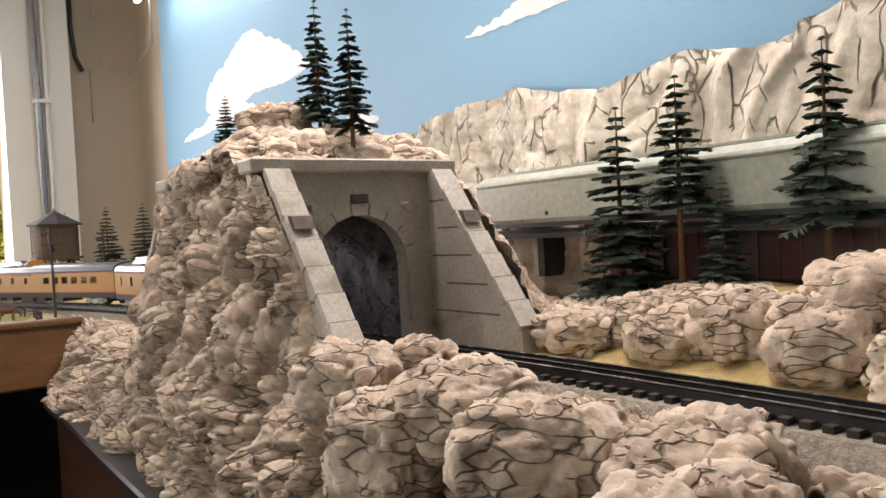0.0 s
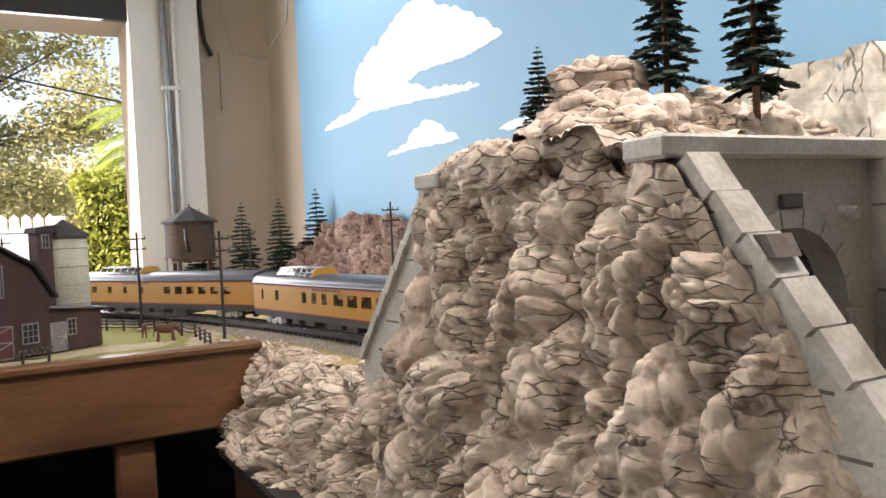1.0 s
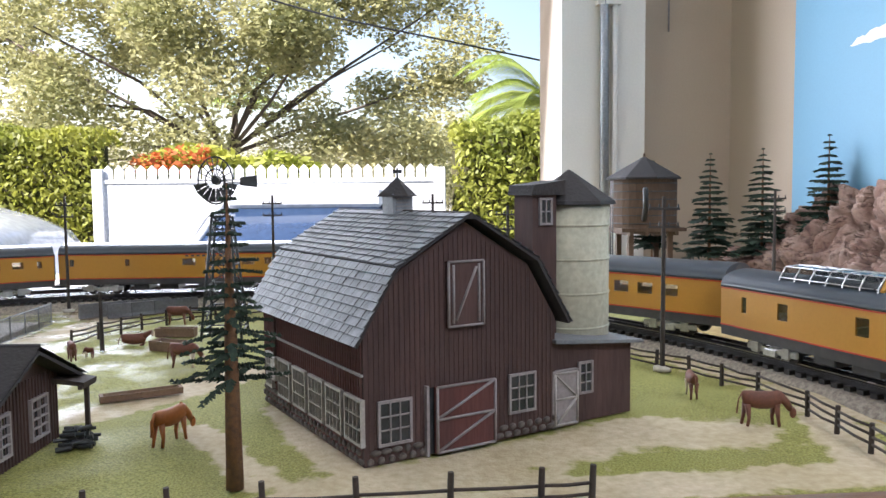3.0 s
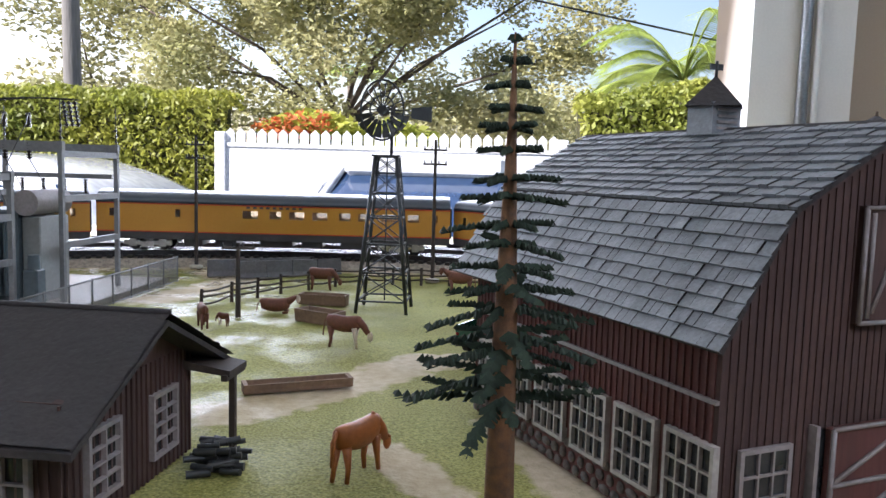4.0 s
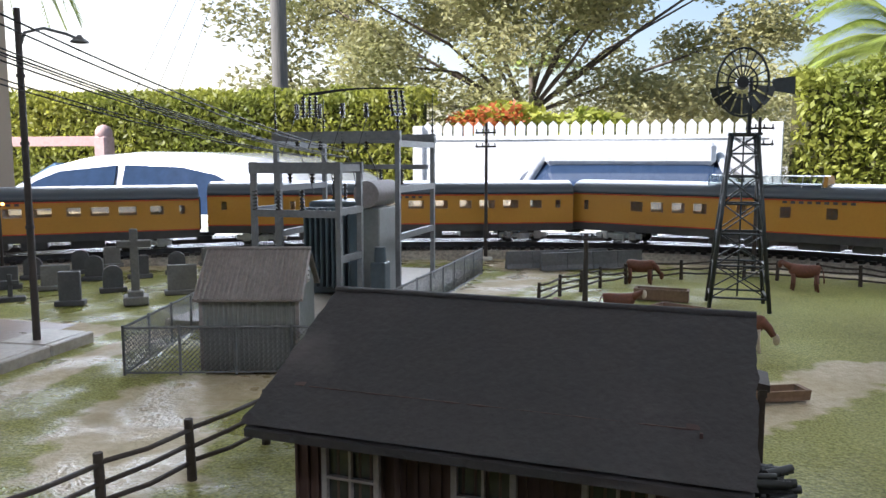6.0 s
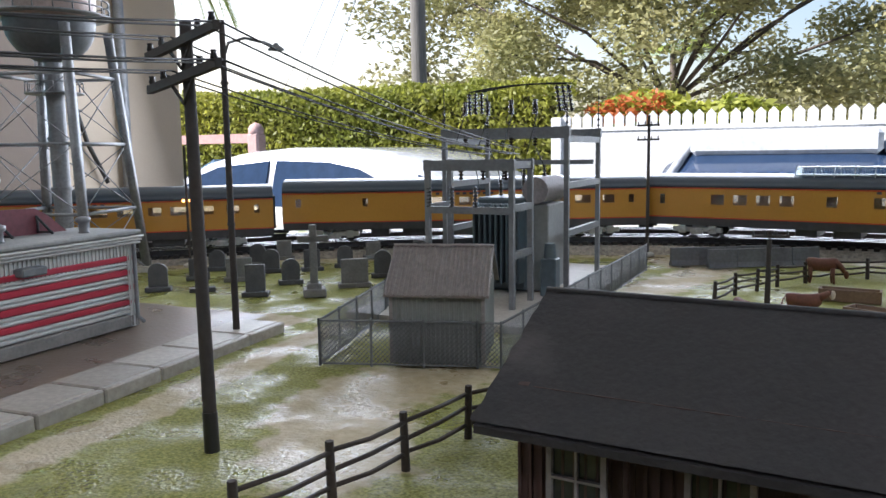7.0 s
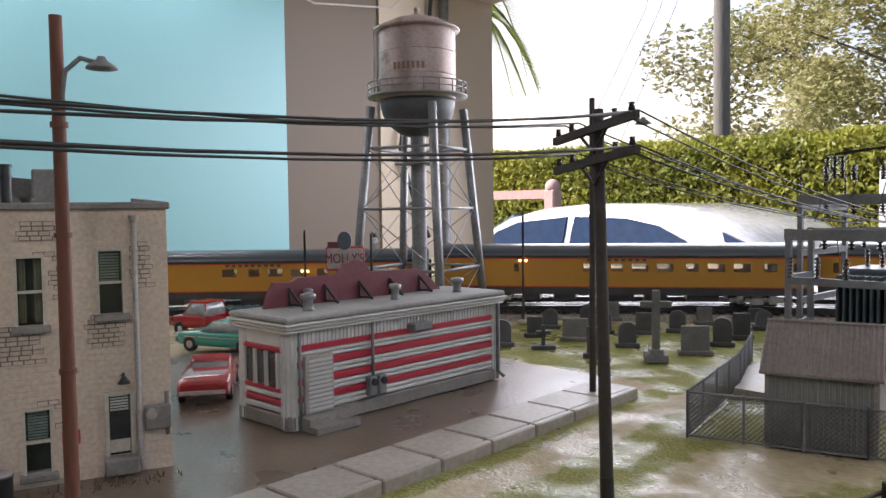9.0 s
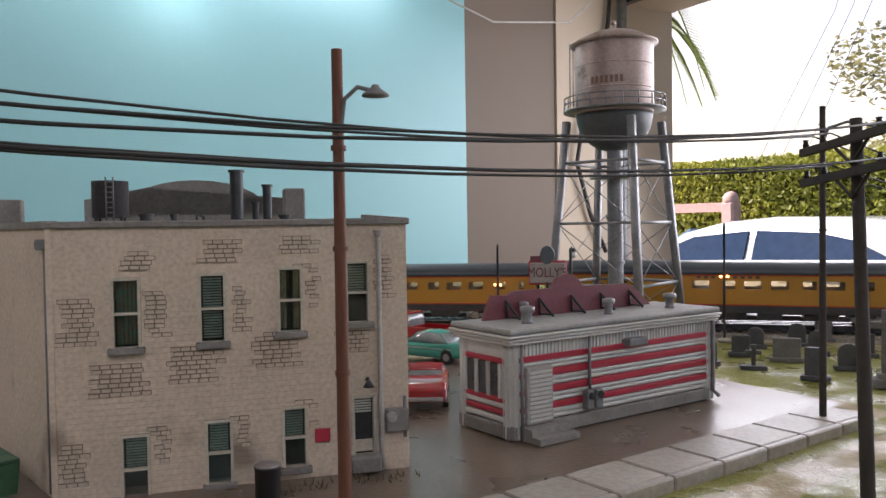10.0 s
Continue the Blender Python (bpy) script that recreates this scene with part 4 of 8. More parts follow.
def motor_car(name, m, k, paint, glassm, stations, cabin, wheels, wr, label, category, lamps=(), group=""):
    """A car at scale k: stations (x, half width, bottom, top) of the body, cabin (x, half width, z0, z1, tuck) of the glasshouse, x forward."""
    car = empty(name, m)
    part("body", loft([[(a * k, b * k, c * k) for a, b, c in section(x, w, zb, zt, .93)] for x, w, zb, zt in stations]), paint, car)
    gl = part("glasshouse", loft([[(a * k, b * k, c * k) for a, b, c in section(x, w, zb, zt, tk)] for x, w, zb, zt, tk in cabin]), glassm, car, "dark window glass")
    # roof skin over the glass and pillars down to the body
    roof = Shape()
    top = [(x, w * tk * 1.0, zt) for x, w, zb, zt, tk in cabin[1:-1]]
    rr = []
    for x, w, z in top:
        rr.append([(x * k, -w * 1.02 * k, (z - .08) * k), (x * k, -w * .98 * k, (z + .005) * k), (x * k, -w * .6 * k, (z + .035) * k), (x * k, w * .6 * k, (z + .035) * k), (x * k, w * .98 * k, (z + .005) * k), (x * k, w * 1.02 * k, (z - .08) * k)])
    part("roof", loft(rr), paint, car)
    for sg in (-1, 1):
        for (xa, wa, za0, za1, ta), (xb, wb, zb0, zb1, tb) in ((cabin[0], cabin[1]), (cabin[-1], cabin[-2])):
            part("pillar", Shape().tube([(xa * k, sg * wa * 1.0 * k, za0 * k), (xb * k, sg * wb * tb * 1.0 * k, zb1 * k)], .03 * k, 6), paint, car)
        mid = cabin[len(cabin) // 2]
        part("pillar", Shape().tube([(mid[0] * k, sg * mid[1] * k, mid[2] * k), (mid[0] * k, sg * mid[1] * mid[4] * 1.0 * k, mid[3] * k)], .035 * k, 6), paint, car)
    for x in wheels:
        for sg in (-1, 1):
            w = stations[len(stations) // 2][1] - .1
            wh = part("wheel", Shape().cyl((x * k, sg * (w - .1) * k, wr * k), (x * k, sg * (w + .1) * k, wr * k), wr * k, n=22), M["tyre"], car)
            part("rim", Shape().cyl((x * k, sg * (w + .06) * k, wr * k), (x * k, sg * (w + .115) * k, wr * k), wr * .62 * k, wr * .5 * k, n=16), M["rim"], wh)
    for nm, c, sz, mt in lamps:
        part(nm, Shape().bevel_box([a * k for a in c], [a * k for a in sz], min(sz) * k * .2), M[mt], car)
    return tagged(car, label, category, group)


M["headlamp"] = surface("lamp lens", (0.7, 0.7, 0.68), 0.1, 0, None, 20, 100)
M["taillens"] = surface("red lens", (0.35, 0.02, 0.02), 0.15, 0, None, 20, 100)


def side_at(h):
    """Half width of the estate car's cabin at the height h."""
    return .90 - .30 * (h - 1.05)


def estate_car(m):
    """White car with a rounded roof; x forward."""
    car = empty("parked_suv", m)
    stations = [(-1.72, .80, .40, .95), (-1.62, .88, .32, 1.10), (-.8, .92, .28, 1.12), (.4, .92, .28, 1.10), (1.3, .90, .28, 1.02), (1.9, .86, .30, .92), (2.15, .72, .36, .76)]
    part("body", loft([section(x, w, zb, zt, .95) for x, w, zb, zt in stations]), M["carwhite"], car)
    rings = []
    for x, zt in ((.62, 1.13), (.42, 1.27), (.2, 1.43), (.0, 1.545), (-.2, 1.60), (-.5, 1.625), (-.9, 1.615), (-1.15, 1.58), (-1.38, 1.50), (-1.55, 1.40), (-1.68, 1.14)):
        w0, wt = side_at(1.05), side_at(zt - .04)
        rings.append([(x, -w0, 1.05), (x, -wt, zt - .05), (x, -wt * .94, zt - .015), (x, -wt * .7, zt + .01), (x, wt * .7, zt + .01), (x, wt * .94, zt - .015), (x, wt, zt - .05), (x, w0, 1.05)])
    part("cabin", loft(rings), M["carwhite"], car, "white rounded cabin and roof")
    panels = (("front_window", [(.34, 1.14), (.24, 1.28), (.05, 1.44), (-.10, 1.505), (-.46, 1.545), (-.46, 1.14)]), ("rear_window", [(-.51, 1.14), (-.51, 1.547), (-.85, 1.535), (-1.05, 1.49), (-1.22, 1.40), (-1.27, 1.32), (-1.18, 1.14)]), ("quarter_window", [(-1.42, 1.40), (-1.40, 1.455), (-1.52, 1.395), (-1.56, 1.34)]))
    for sg in (-1, 1):
        for nm, poly in panels:
            n = len(poly)
            v = [(x, sg * (side_at(h) + o), h) for o in (.010, -.02) for x, h in poly]
            part(nm, Shape().add(v, [tuple(range(n)), tuple(range(n, 2 * n))] + [(k, (k + 1) % n, n + (k + 1) % n, n + k) for k in range(n)]), M["carglass"], car, "dark blue side window")
        part("mirror", Shape().ball((.36, sg * .99, 1.16), (.07, .10, .06), 10, 6), M["carwhite"], car)
        part("headlamp", Shape().bevel_box((2.0, sg * .6, .76), (.14, .3, .12), .02), M["headlamp"], car)
        part("tail_lamp", Shape().bevel_box((-1.68, sg * .72, .98), (.1, .22, .2), .02), M["taillens"], car)
        for x in (-1.1, 1.3):
            wh = part("wheel", Shape().cyl((x, sg * .74, .36), (x, sg * .93, .36), .36, n=24), M["tyre"], car)
            part("rim", Shape().cyl((x, sg * .91, .36), (x, sg * .945, .36), .23, .19, n=18), M["rim"], wh)
    ws = [(.60, -.74, 1.155), (.60, .74, 1.155), (.04, .60, 1.535), (.04, -.60, 1.535)]
    part("windscreen", Shape().add([(x + .02, y, z + .025) for x, y, z in ws] + [(x, y, z - .02) for x, y, z in ws], [(0, 1, 2, 3), (4, 5, 6, 7), (0, 1, 5, 4), (1, 2, 6, 5), (2, 3, 7, 6), (3, 0, 4, 7)]), M["carscreen"], car, "pale reflecting windscreen")
    # the car is long for its height
    for o in car.children_recursive:
        if o.name.startswith(("wheel", "rim")):
            o.data.transform(Matrix.Translation((.2 * sum(v.co.x for v in o.data.vertices) / len(o.data.vertices), 0, 0)))
        else:
            o.data.transform(Matrix.Diagonal((1.2, 1, 1, 1)))
    return tagged(car, "white sport utility car with dark blue windows in the drive", "car")


M["carscreen"] = surface("pale windscreen", (0.16, 0.24, 0.32), 0.06, 0, (0.13, 0.2, 0.28), 2, 20, spec=0.9)
estate_car(pose(-4.12, 6.0, GZ, 0, 0, 180))
sed_body = [(-2.3, .75, .35, .9), (-2.1, .88, .3, 1.0), (-1.0, .91, .26, 1.02), (.2, .91, .26, 1.0), (1.2, .9, .26, .96), (2.0, .86, .3, .88), (2.3, .7, .35, .72)]
sed_cab = [(-2.0, .75, .98, 1.06, .9), (-1.2, .8, 1.0, 1.55, .68), (-.4, .82, 1.0, 1.63, .66), (.1, .82, 1.0, 1.60, .66), (1.15, .8, .95, 1.02, .9)]
motor_car("parked_sedan", pose(-.485, 6.3, GZ, 0, 0, -90), 1.0, M["carwhite"], M["carglass"], sed_body, sed_cab, (-1.4, 1.4), .34, "white car parked facing the garage", "car",
          (("headlamp", (2.2, .6, .7), (.12, .3, .12), "headlamp"), ("headlamp", (2.2, -.6, .7), (.12, .3, .12), "headlamp"), ("roof_header", (.06, 0, 1.615), (.32, 1.04, .15), "carwhite")))
rail = empty("pink_rail")
part("beam", Shape().box((-5.85, 7.2, .30), (1.2, .08, .09)), surface("pink paint", (0.55, 0.33, 0.3), 0.7), rail)
part("post", Shape().bevel_box((-5.28, 7.2, -.55), (.14, .14, 1.8), .02).ball((-5.28, 7.2, .37), .08), surface("pink post paint", (0.55, 0.36, 0.33), 0.7), rail)
tagged(rail, "pink painted rail and post by the hedge", "railing")


# ---- rock work ----
def crag(p, size=0.05):
    """How far a rock face stands out at p, and how dark its clefts are coloured: rounded lumps cracked into blocks by
    short level gashes.
    """
    q = Vector(p) / size
    q += 0.45 * noise.noise_vector(q * 0.8)
    d, _ = noise.voronoi(Vector((q.x * .95, q.y * .95, q.z * 0.7)))
    dome = 1.0 - min(1.0, d[0] / .85) ** 2
    cleft = min(1.0, (d[1] - d[0]) * 5.0)
    e, _ = noise.voronoi(Vector((q.x * 2.1 + 7, q.y * 2.1, q.z * 1.9)))
    knob = 1.0 - min(1.0, e[0] / .85) ** 2
    split = min(1.0, (e[1] - e[0]) * 6.0)
    w, _ = noise.voronoi(Vector((q.x * 2.6, q.y * 2.6, q.z * 4.6)))
    block = min(1.0, (w[1] - w[0]) * 5.0)
    worn = max(0.0, min(1.0, noise.noise(q * 0.9 + Vector((5, 1, 3))) * 2.4 + 0.5))
    out = 0.33 * (dome - .6) + 0.15 * (cleft - .8) + 0.15 * (knob - .6) + (.3 + .7 * worn) * (0.11 * (split - .8) + 0.10 * (block - .8)) + 0.09 * noise.fractal(q * 2.4, 1.0, 2.0, 4)
    cleft_dark = max(.85 * worn * (1 - min(1.0, block * 1.3)), .55 * (1 - min(1.0, cleft * 1.6)), .75 * (.3 + .7 * worn) * (1 - min(1.0, split * 1.5)))
    return size * out, cleft_dark


def crag_sheet(nx, ny, fn, out, size=0.05, gain=1.0):
    """A sheet of rock: fn gives its smooth form, out the way in which it is pushed; s also keeps how dark its clefts
    are.
    """
    s = Shape()
    s.cleft_dark = []

    def at(u, v):
        p = Vector(fn(u, v))
        r, k = crag(p, size)
        s.cleft_dark.append(k)
        return tuple(p + Vector(out(u, v)) * r * gain)
    return s.sheet(nx, ny, at)


def rock_setting(name, shape, material, label, category):
    ob = setting(name, shape, material, label, category)
    ob.data.attributes.new("cleft_dark", 'FLOAT', 'POINT').data.foreach_set("value", shape.cleft_dark)
    return ob


def face_top(y):
    return float(np.interp(y, [-.6, .30, .345, .40, .475, .732, .752, .80, .867, .90, 1.3], [.018, .020, .03, .105, .198, .198, .045, .02, .01, .0, .0]))


def west_face(u, v):
    y = -0.6 + 1.88 * u
    zt = face_top(y)
    xb = float(np.interp(y, [-.6, .5, 1.14, 1.28], [.425, .385, .362, .385]))
    xt = float(np.interp(y, [-.6, .30, .36, .47, .74, .80, .90, 1.2, 1.28], [.505, .50, .472, .462, .456, .448, .455, .428, .428]))
    if v < 0.7:
        k = v / 0.7
        z = -.125 + (zt + .125) * k
        belly = 0.35 * math.sin(math.pi * k)
        return (xb + (xt - xb) * (k ** (1.0 + belly)), y, z)
    k = (v - 0.7) / 0.3
    room = .055 if .34 < y < .88 else (.03 if y < .34 else .05)
    if .33 < y < .76:
        if .475 < y < .735:
            return (xt + .09 * k, y, zt + .008 * k)
        return (xt + .012 * k, y, zt - .05 * k * k)
    return (xt + room * k, y, zt - (.02 if y < .34 else .006) * k)


rock = crag_sheet(1250, 260, west_face, lambda u, v: (-1, 0, 0.32) if v < .66 else (-.25, 0, .8), 0.056, 1.12)
rock_setting("rock_face", rock, M["rock"], "tan cast plaster rock cliff rising from the table edge", "rock")


def cap(u, v):
    x, y = .455 + .40 * u, .487 + .238 * v
    z = .203 + .02 * math.sin(math.pi * v) if x < .68 else .203 - (x - .68) * 1.35
    return (x, y, z)


rock_setting("rock_cap", crag_sheet(150, 90, cap, lambda u, v: (0, 0, 1) if u < .55 else (.5, 0, .7), 0.045, 0.7), M["rock"], "tan rock cap over the tunnel", "rock")


def slope_east(u, v):
    x, y = .692 + .17 * u, .26 + .62 * v
    ridge = float(np.interp(y, [.26, .31, .47, .75, .88], [.02, .03, .20, .20, .03]))
    return (x, y, max(.005 + .03 * u, ridge - u * .22))


rock_setting("rock_slope", crag_sheet(70, 200, slope_east, lambda u, v: (.4, -.3, .8), 0.04, 0.8), M["rock"], "tan broken rock slope beside the tunnel wall", "rock")


def boulder(c, r, seed, mat="rock", size=0.03, rot=0.0, label="rounded tan cast boulder on the rock work"):
    s = Shape()
    n, rings = 72, 48
    cleft_dark = []
    rm = Matrix.Rotation(rot, 3, 'Z')
    for j in range(rings + 1):
        t = math.pi * (0.02 + 0.96 * j / rings)
        for k in range(n):
            d = Vector((math.sin(t) * math.cos(2 * math.pi * k / n), math.sin(t) * math.sin(2 * math.pi * k / n), -math.cos(t)))
            sq = Vector([math.copysign(abs(a) ** 0.72, a) for a in d])
            p = rm @ Vector((sq.x * r[0], sq.y * r[1], sq.z * r[2]))
            w, k2 = crag(p + Vector((seed * 3.1, seed * 1.7, seed)), size)
            w *= .8
            cleft_dark.append(k2)
            s.v.append(tuple(p + (rm @ d) * w))
    s.f = [(j * n + k, j * n + (k + 1) % n, (j + 1) * n + (k + 1) % n, (j + 1) * n + k) for j in range(rings) for k in range(n)]
    s.smooth = [True] * len(s.f)
    s.add(s.v[:n], [tuple(reversed(range(n)))], True).add(s.v[rings * n:(rings + 1) * n], [tuple(range(n))], True)
    ob = part("boulder", s, M[mat])
    ob.data.attributes.new("cleft_dark", 'FLOAT', 'POINT').data.foreach_set("value", cleft_dark + cleft_dark[:n] + cleft_dark[rings * n:])
    ob.location = c
    return tagged(ob, label, "boulder", "boulders on the rock work")


for i, (c, r, a) in enumerate([((.545, .60, .225), (.06, .05, .028), .2), ((.555, .63, .262), (.045, .04, .022), .6), ((.62, .60, .232), (.05, .04, .025), .1), ((.675, .585, .225), (.045, .035, .022), -.2),
                               ((.50, .565, .213), (.04, .05, .02), .3), ((.72, .60, .205), (.05, .06, .025), .4), ((.50, .70, .192), (.05, .05, .03), .3), ((.47, .735, .15), (.03, .03, .04), .3), ((.47, .64, .20), (.035, .06, .02), 0), ((.60, .52, .212), (.05, .022, .014), .1), ((.66, .53, .212), (.045, .022, .013), 0)]):
    boulder(c, r, i + 1, rot=a)
for i, (c, r, a) in enumerate([((.455, .285, .012), (.035, .05, .03), .2), ((.50, .255, .014), (.025, .03, .03), .5), ((.475, .16, .008), (.05, .045, .03), .1), ((.455, .07, .0), (.04, .05, .03), .6), ((.50, .0, -.002), (.055, .04, .025), .3), ((.43, .20, -.02), (.03, .045, .04), 0.2), ((.44, -.05, -.02), (.045, .05, .04), 0.9)]):
    boulder(c, r, i + 21, rot=a)
for i, (c, r, a) in enumerate([((.70, .285, .022), (.03, .05, .022), .3), ((.74, .24, .03), (.045, .035, .026), .1), ((.715, .19, .022), (.04, .035, .024), .5), ((.74, .13, .03), (.05, .04, .035), -.2), ((.72, .05, .03), (.05, .04, .035), .2), ((.76, .03, .05), (.05, .06, .04), .7), ((.79, .20, .04), (.05, .06, .022), .1), ((.70, -.03, .02), (.045, .04, .03), .4)]):
    boulder(c, r, i + 41, rot=a, label="blocky tan cast rock beside the track")


def terrace(u, v):
    x, y = .635 + .335 * u, -.6 + .93 * v
    return (x, y, float(np.interp(x, [.635, .68, .76, .82, .97], [-.004, .004, .03, .056, .06])))


M["dryground"] = surface("dry yellow ground cover", (0.46, 0.36, 0.17), 0.95, 0, (0.34, 0.25, 0.12), 60, 500, 0.0012, 300, 1.2, 0.1, stain=((0.22, 0.24, 0.06), 26, 0.62))
setting("terrace", crag_sheet(60, 120, terrace, lambda u, v: (0, 0, 1), 0.05, 0.25), M["dryground"], "dry yellow scenic terrace beside the track", "ground")


def bank(u, v):
    y = .76 + 1.16 * v
    x0 = float(np.interp(y, [.76, .98, 1.2, 1.42, 1.64, 1.87, 1.92], [.505, .48, .445, .44, .44, .44, .44]))
    x = x0 + (.975 - x0) * u
    dist = near_line((x, y), LINE)
    z = float(np.interp(dist, [0, .05, .09, .2, .5], [-.008, -.006, .004, .02, .05])) if x > .5 or y > 1.4 else -.006
    return (x, y, z)


setting("track_bank", crag_sheet(90, 150, bank, lambda u, v: (0, 0, 1), 0.03, 0.12), M["dryground"], "gravelly bank on which the track curves", "ground")


def red_crag(u, v):
    y = 1.55 + 1.05 * u
    top = float(np.interp(y, [1.55, 1.62, 1.70, 1.85, 2.0, 2.1, 2.25, 2.35, 2.45, 2.6], [.03, .11, .16, .195, .195, .205, .175, .195, .14, .06]))
    return (.80 + .15 * v ** 0.8, y, .02 + (top - .02) * v)


rock_setting("red_crag", crag_sheet(230, 80, red_crag, lambda u, v: (-.8, 0, .5), 0.085, 1.4), M["redrock"], "reddish weathered rock hill against the blue backdrop", "rock")


def pale_range(u, v):
    y = -.75 + 2.25 * u
    top = float(np.interp(y, [-.75, -.2, .0, .13, .2, .25, .33, .45, .55, .64, .80, .95, 1.1, 1.25, 1.35, 1.5], [.34, .36, .35, .338, .315, .305, .326, .300, .312, .334, .325, .30, .28, .215, .16, .04]))
    return (.905 + .055 * v + .012 * noise.noise((y * 9, 2, 1)), y, .02 + (top - .02) * v)


def folded_range(u, v):
    """The range with upright folds and gullies."""
    x, y, z = pale_range(u, v)
    w = .6 * noise.noise((y * 6, z * 8, 3))
    fold = 1 - 2 * abs(noise.noise((y * 15 + w, z * 2.5, 4)))
    fine = 1 - 2 * abs(noise.noise((y * 38 + 2 * w, z * 7, 9)))
    return (x - .020 * fold - .006 * fine, y, z)


rock_setting("pale_range", crag_sheet(340, 80, folded_range, lambda u, v: (-1, 0, .25), 0.11, 0.28), M["paperock"], "cream cast rock mountain range against the backdrop", "rock")


# ---- tunnel portals ----
def portal(m, far):
    """Concrete portal, its own x across, y into the hill; opening on the axis of the line."""
    po = empty("tunnel_portal", m)
    w, top, ow, oz = .108, .183, .056, .082
    arch = [(ow * math.cos(a), oz + ow * math.sin(a)) for a in [math.pi * k / 16 for k in range(17)]]
    s = Shape()
    outer = [(w, -.012), (w, top), (-w, top), (-w, -.012)]
    # face around the opening, front and back, then the soffit
    loop = [(ow, -.012)] + arch + [(-ow, -.012)]
    for y in (0, .02):
        n = len(s.v)
        ring = [(w, -.012), (w, oz)] + [(w * max(-1, min(1, math.cos(a) * 1.35)), min(top, oz + 0.115 * math.sin(a) * 1.35)) for a in [math.pi * k / 16 for k in range(1, 16)]] + [(-w, oz), (-w, -.012)]
        ins = [(ow, -.012)] + arch + [(-ow, -.012)]
        vv = [(p[0], y, p[1]) for p in ring] + [(p[0], y, p[1]) for p in ins]
        k = len(ring)
        s.add(vv, [(i, i + 1, k + i + 1, k + i) for i in range(k - 1)])
    vv = [(p[0], 0, p[1]) for p in loop] + [(p[0], .02, p[1]) for p in loop]
    k = len(loop)
    s.add(vv, [(i, i + 1, k + i + 1, k + i) for i in range(k - 1)])
    for sx in (-1, 1):
        s.box((sx * (w + .001), .010, .0855), (.002, .02, .195))
    part("face_wall", s, M["concrete"], po)
    part("coping", Shape().bevel_box((0, .006, top + .006), (2 * w + .024, .036, .014), .002), M["concrete"], po)
    ring = Shape()
    for a0, a1 in [(math.pi * k / 9 + .012, math.pi * (k + 1) / 9 - .012) for k in range(9)]:
        q = [((ow + d) * math.cos(a), oz + (ow + d) * math.sin(a)) for d, a in ((0, a0), (.012, a0), (.012, a1), (0, a1))]
        part("arch_stone", Shape().prism(q, "y", -.0028, .004), M["concrete"], po)
    for sx in (-1, 1):
        for k in range(3):
            part("jamb_stone", Shape().bevel_box((sx * (ow + .008), -.0005, .008 + k * .029), (.016, .006, .0265), .001), M["concrete"], po)
    part("plaque", Shape().bevel_box((0, -.002, .155), (.02, .005, .009), .001), surface("dark plaque", (0.1, 0.09, 0.08), 0.6), po, "small dark name plaque")
    for sx in (-1, 1):
        part("drain_spout", Shape().cyl((sx * .055, .004, .148), (sx * .055, -.012, .145), .004, .0045, 10), M["concrete"], po)
    for sx in (-1, 1):
        x0 = sx * (w - .012)
        wing = part("wing_wall", Shape().prism([(.0, -.012), (.0, top - .002), (-.012, top - .002), (-.15, .018), (-.15, -.012)], "x", x0 - .008, x0 + .008), M["concrete"], po, "sloping concrete wing wall with weathered joints")
        ang = math.atan2(top - .02, .138)
        for k in range(7):
            f0, f1 = k / 7, (k + 1) / 7
            yA, zA = -.012 - .138 * f0, top - .002 - (top - .02) * f0
            yB, zB = -.012 - .138 * f1 + .003, top - .002 - (top - .02) * f1 + .0035
            part("coping_stone", Shape().prism([(yA, zA - .002), (yA - .0055, zA + .0035), (yB - .0055, zB + .0005), (yB, zB - .005)], "x", x0 - .013, x0 + .013), M["concrete"], wing)
        for k in range(5):
            z = .03 + k * .03
            reach = .012 + (top - .002 - z) / (top - .02) * .138
            for q in (-1, 1):
                part("joint", Shape().box((x0 + q * .0080, -reach * (.56 if k % 2 else .44), z), (.0010, reach * (.62 if k % 2 else .8), .0020)), M["joint"], wing)
        part("bracket", Shape().prism([(-.055, .125), (-.072, .125), (-.066, .137), (-.058, .137)], "x", x0 - .0100, x0 + .0100), M["joint"], wing)
    return tagged(po, "grey concrete tunnel portal with arch and sloping wing walls", "tunnel portal", "tunnel portals")


M["concretewall"] = surface("grey barrier concrete", (0.13, 0.13, 0.135), 0.8, 0, (0.09, 0.09, 0.095), 30, 300, .0002)
M["joint"] = surface("dark weathered joint", (0.12, 0.1, 0.08), 0.9, 0, (0.2, 0.17, 0.14), 40, 300)
portal(pose(.573, .470, .008), False)
portal(pose(.5605, .742, .008, 0, 0, 180 + 5), True)
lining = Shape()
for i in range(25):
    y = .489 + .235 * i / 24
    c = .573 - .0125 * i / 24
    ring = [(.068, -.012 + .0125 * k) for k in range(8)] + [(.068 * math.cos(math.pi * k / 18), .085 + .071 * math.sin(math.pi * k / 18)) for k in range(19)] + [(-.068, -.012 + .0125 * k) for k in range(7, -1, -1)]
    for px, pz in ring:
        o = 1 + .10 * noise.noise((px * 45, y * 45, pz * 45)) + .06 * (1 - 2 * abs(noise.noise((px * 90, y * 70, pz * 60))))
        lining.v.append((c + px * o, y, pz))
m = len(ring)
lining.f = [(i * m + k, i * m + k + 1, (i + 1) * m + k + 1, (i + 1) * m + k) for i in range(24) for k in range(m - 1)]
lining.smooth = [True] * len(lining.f)
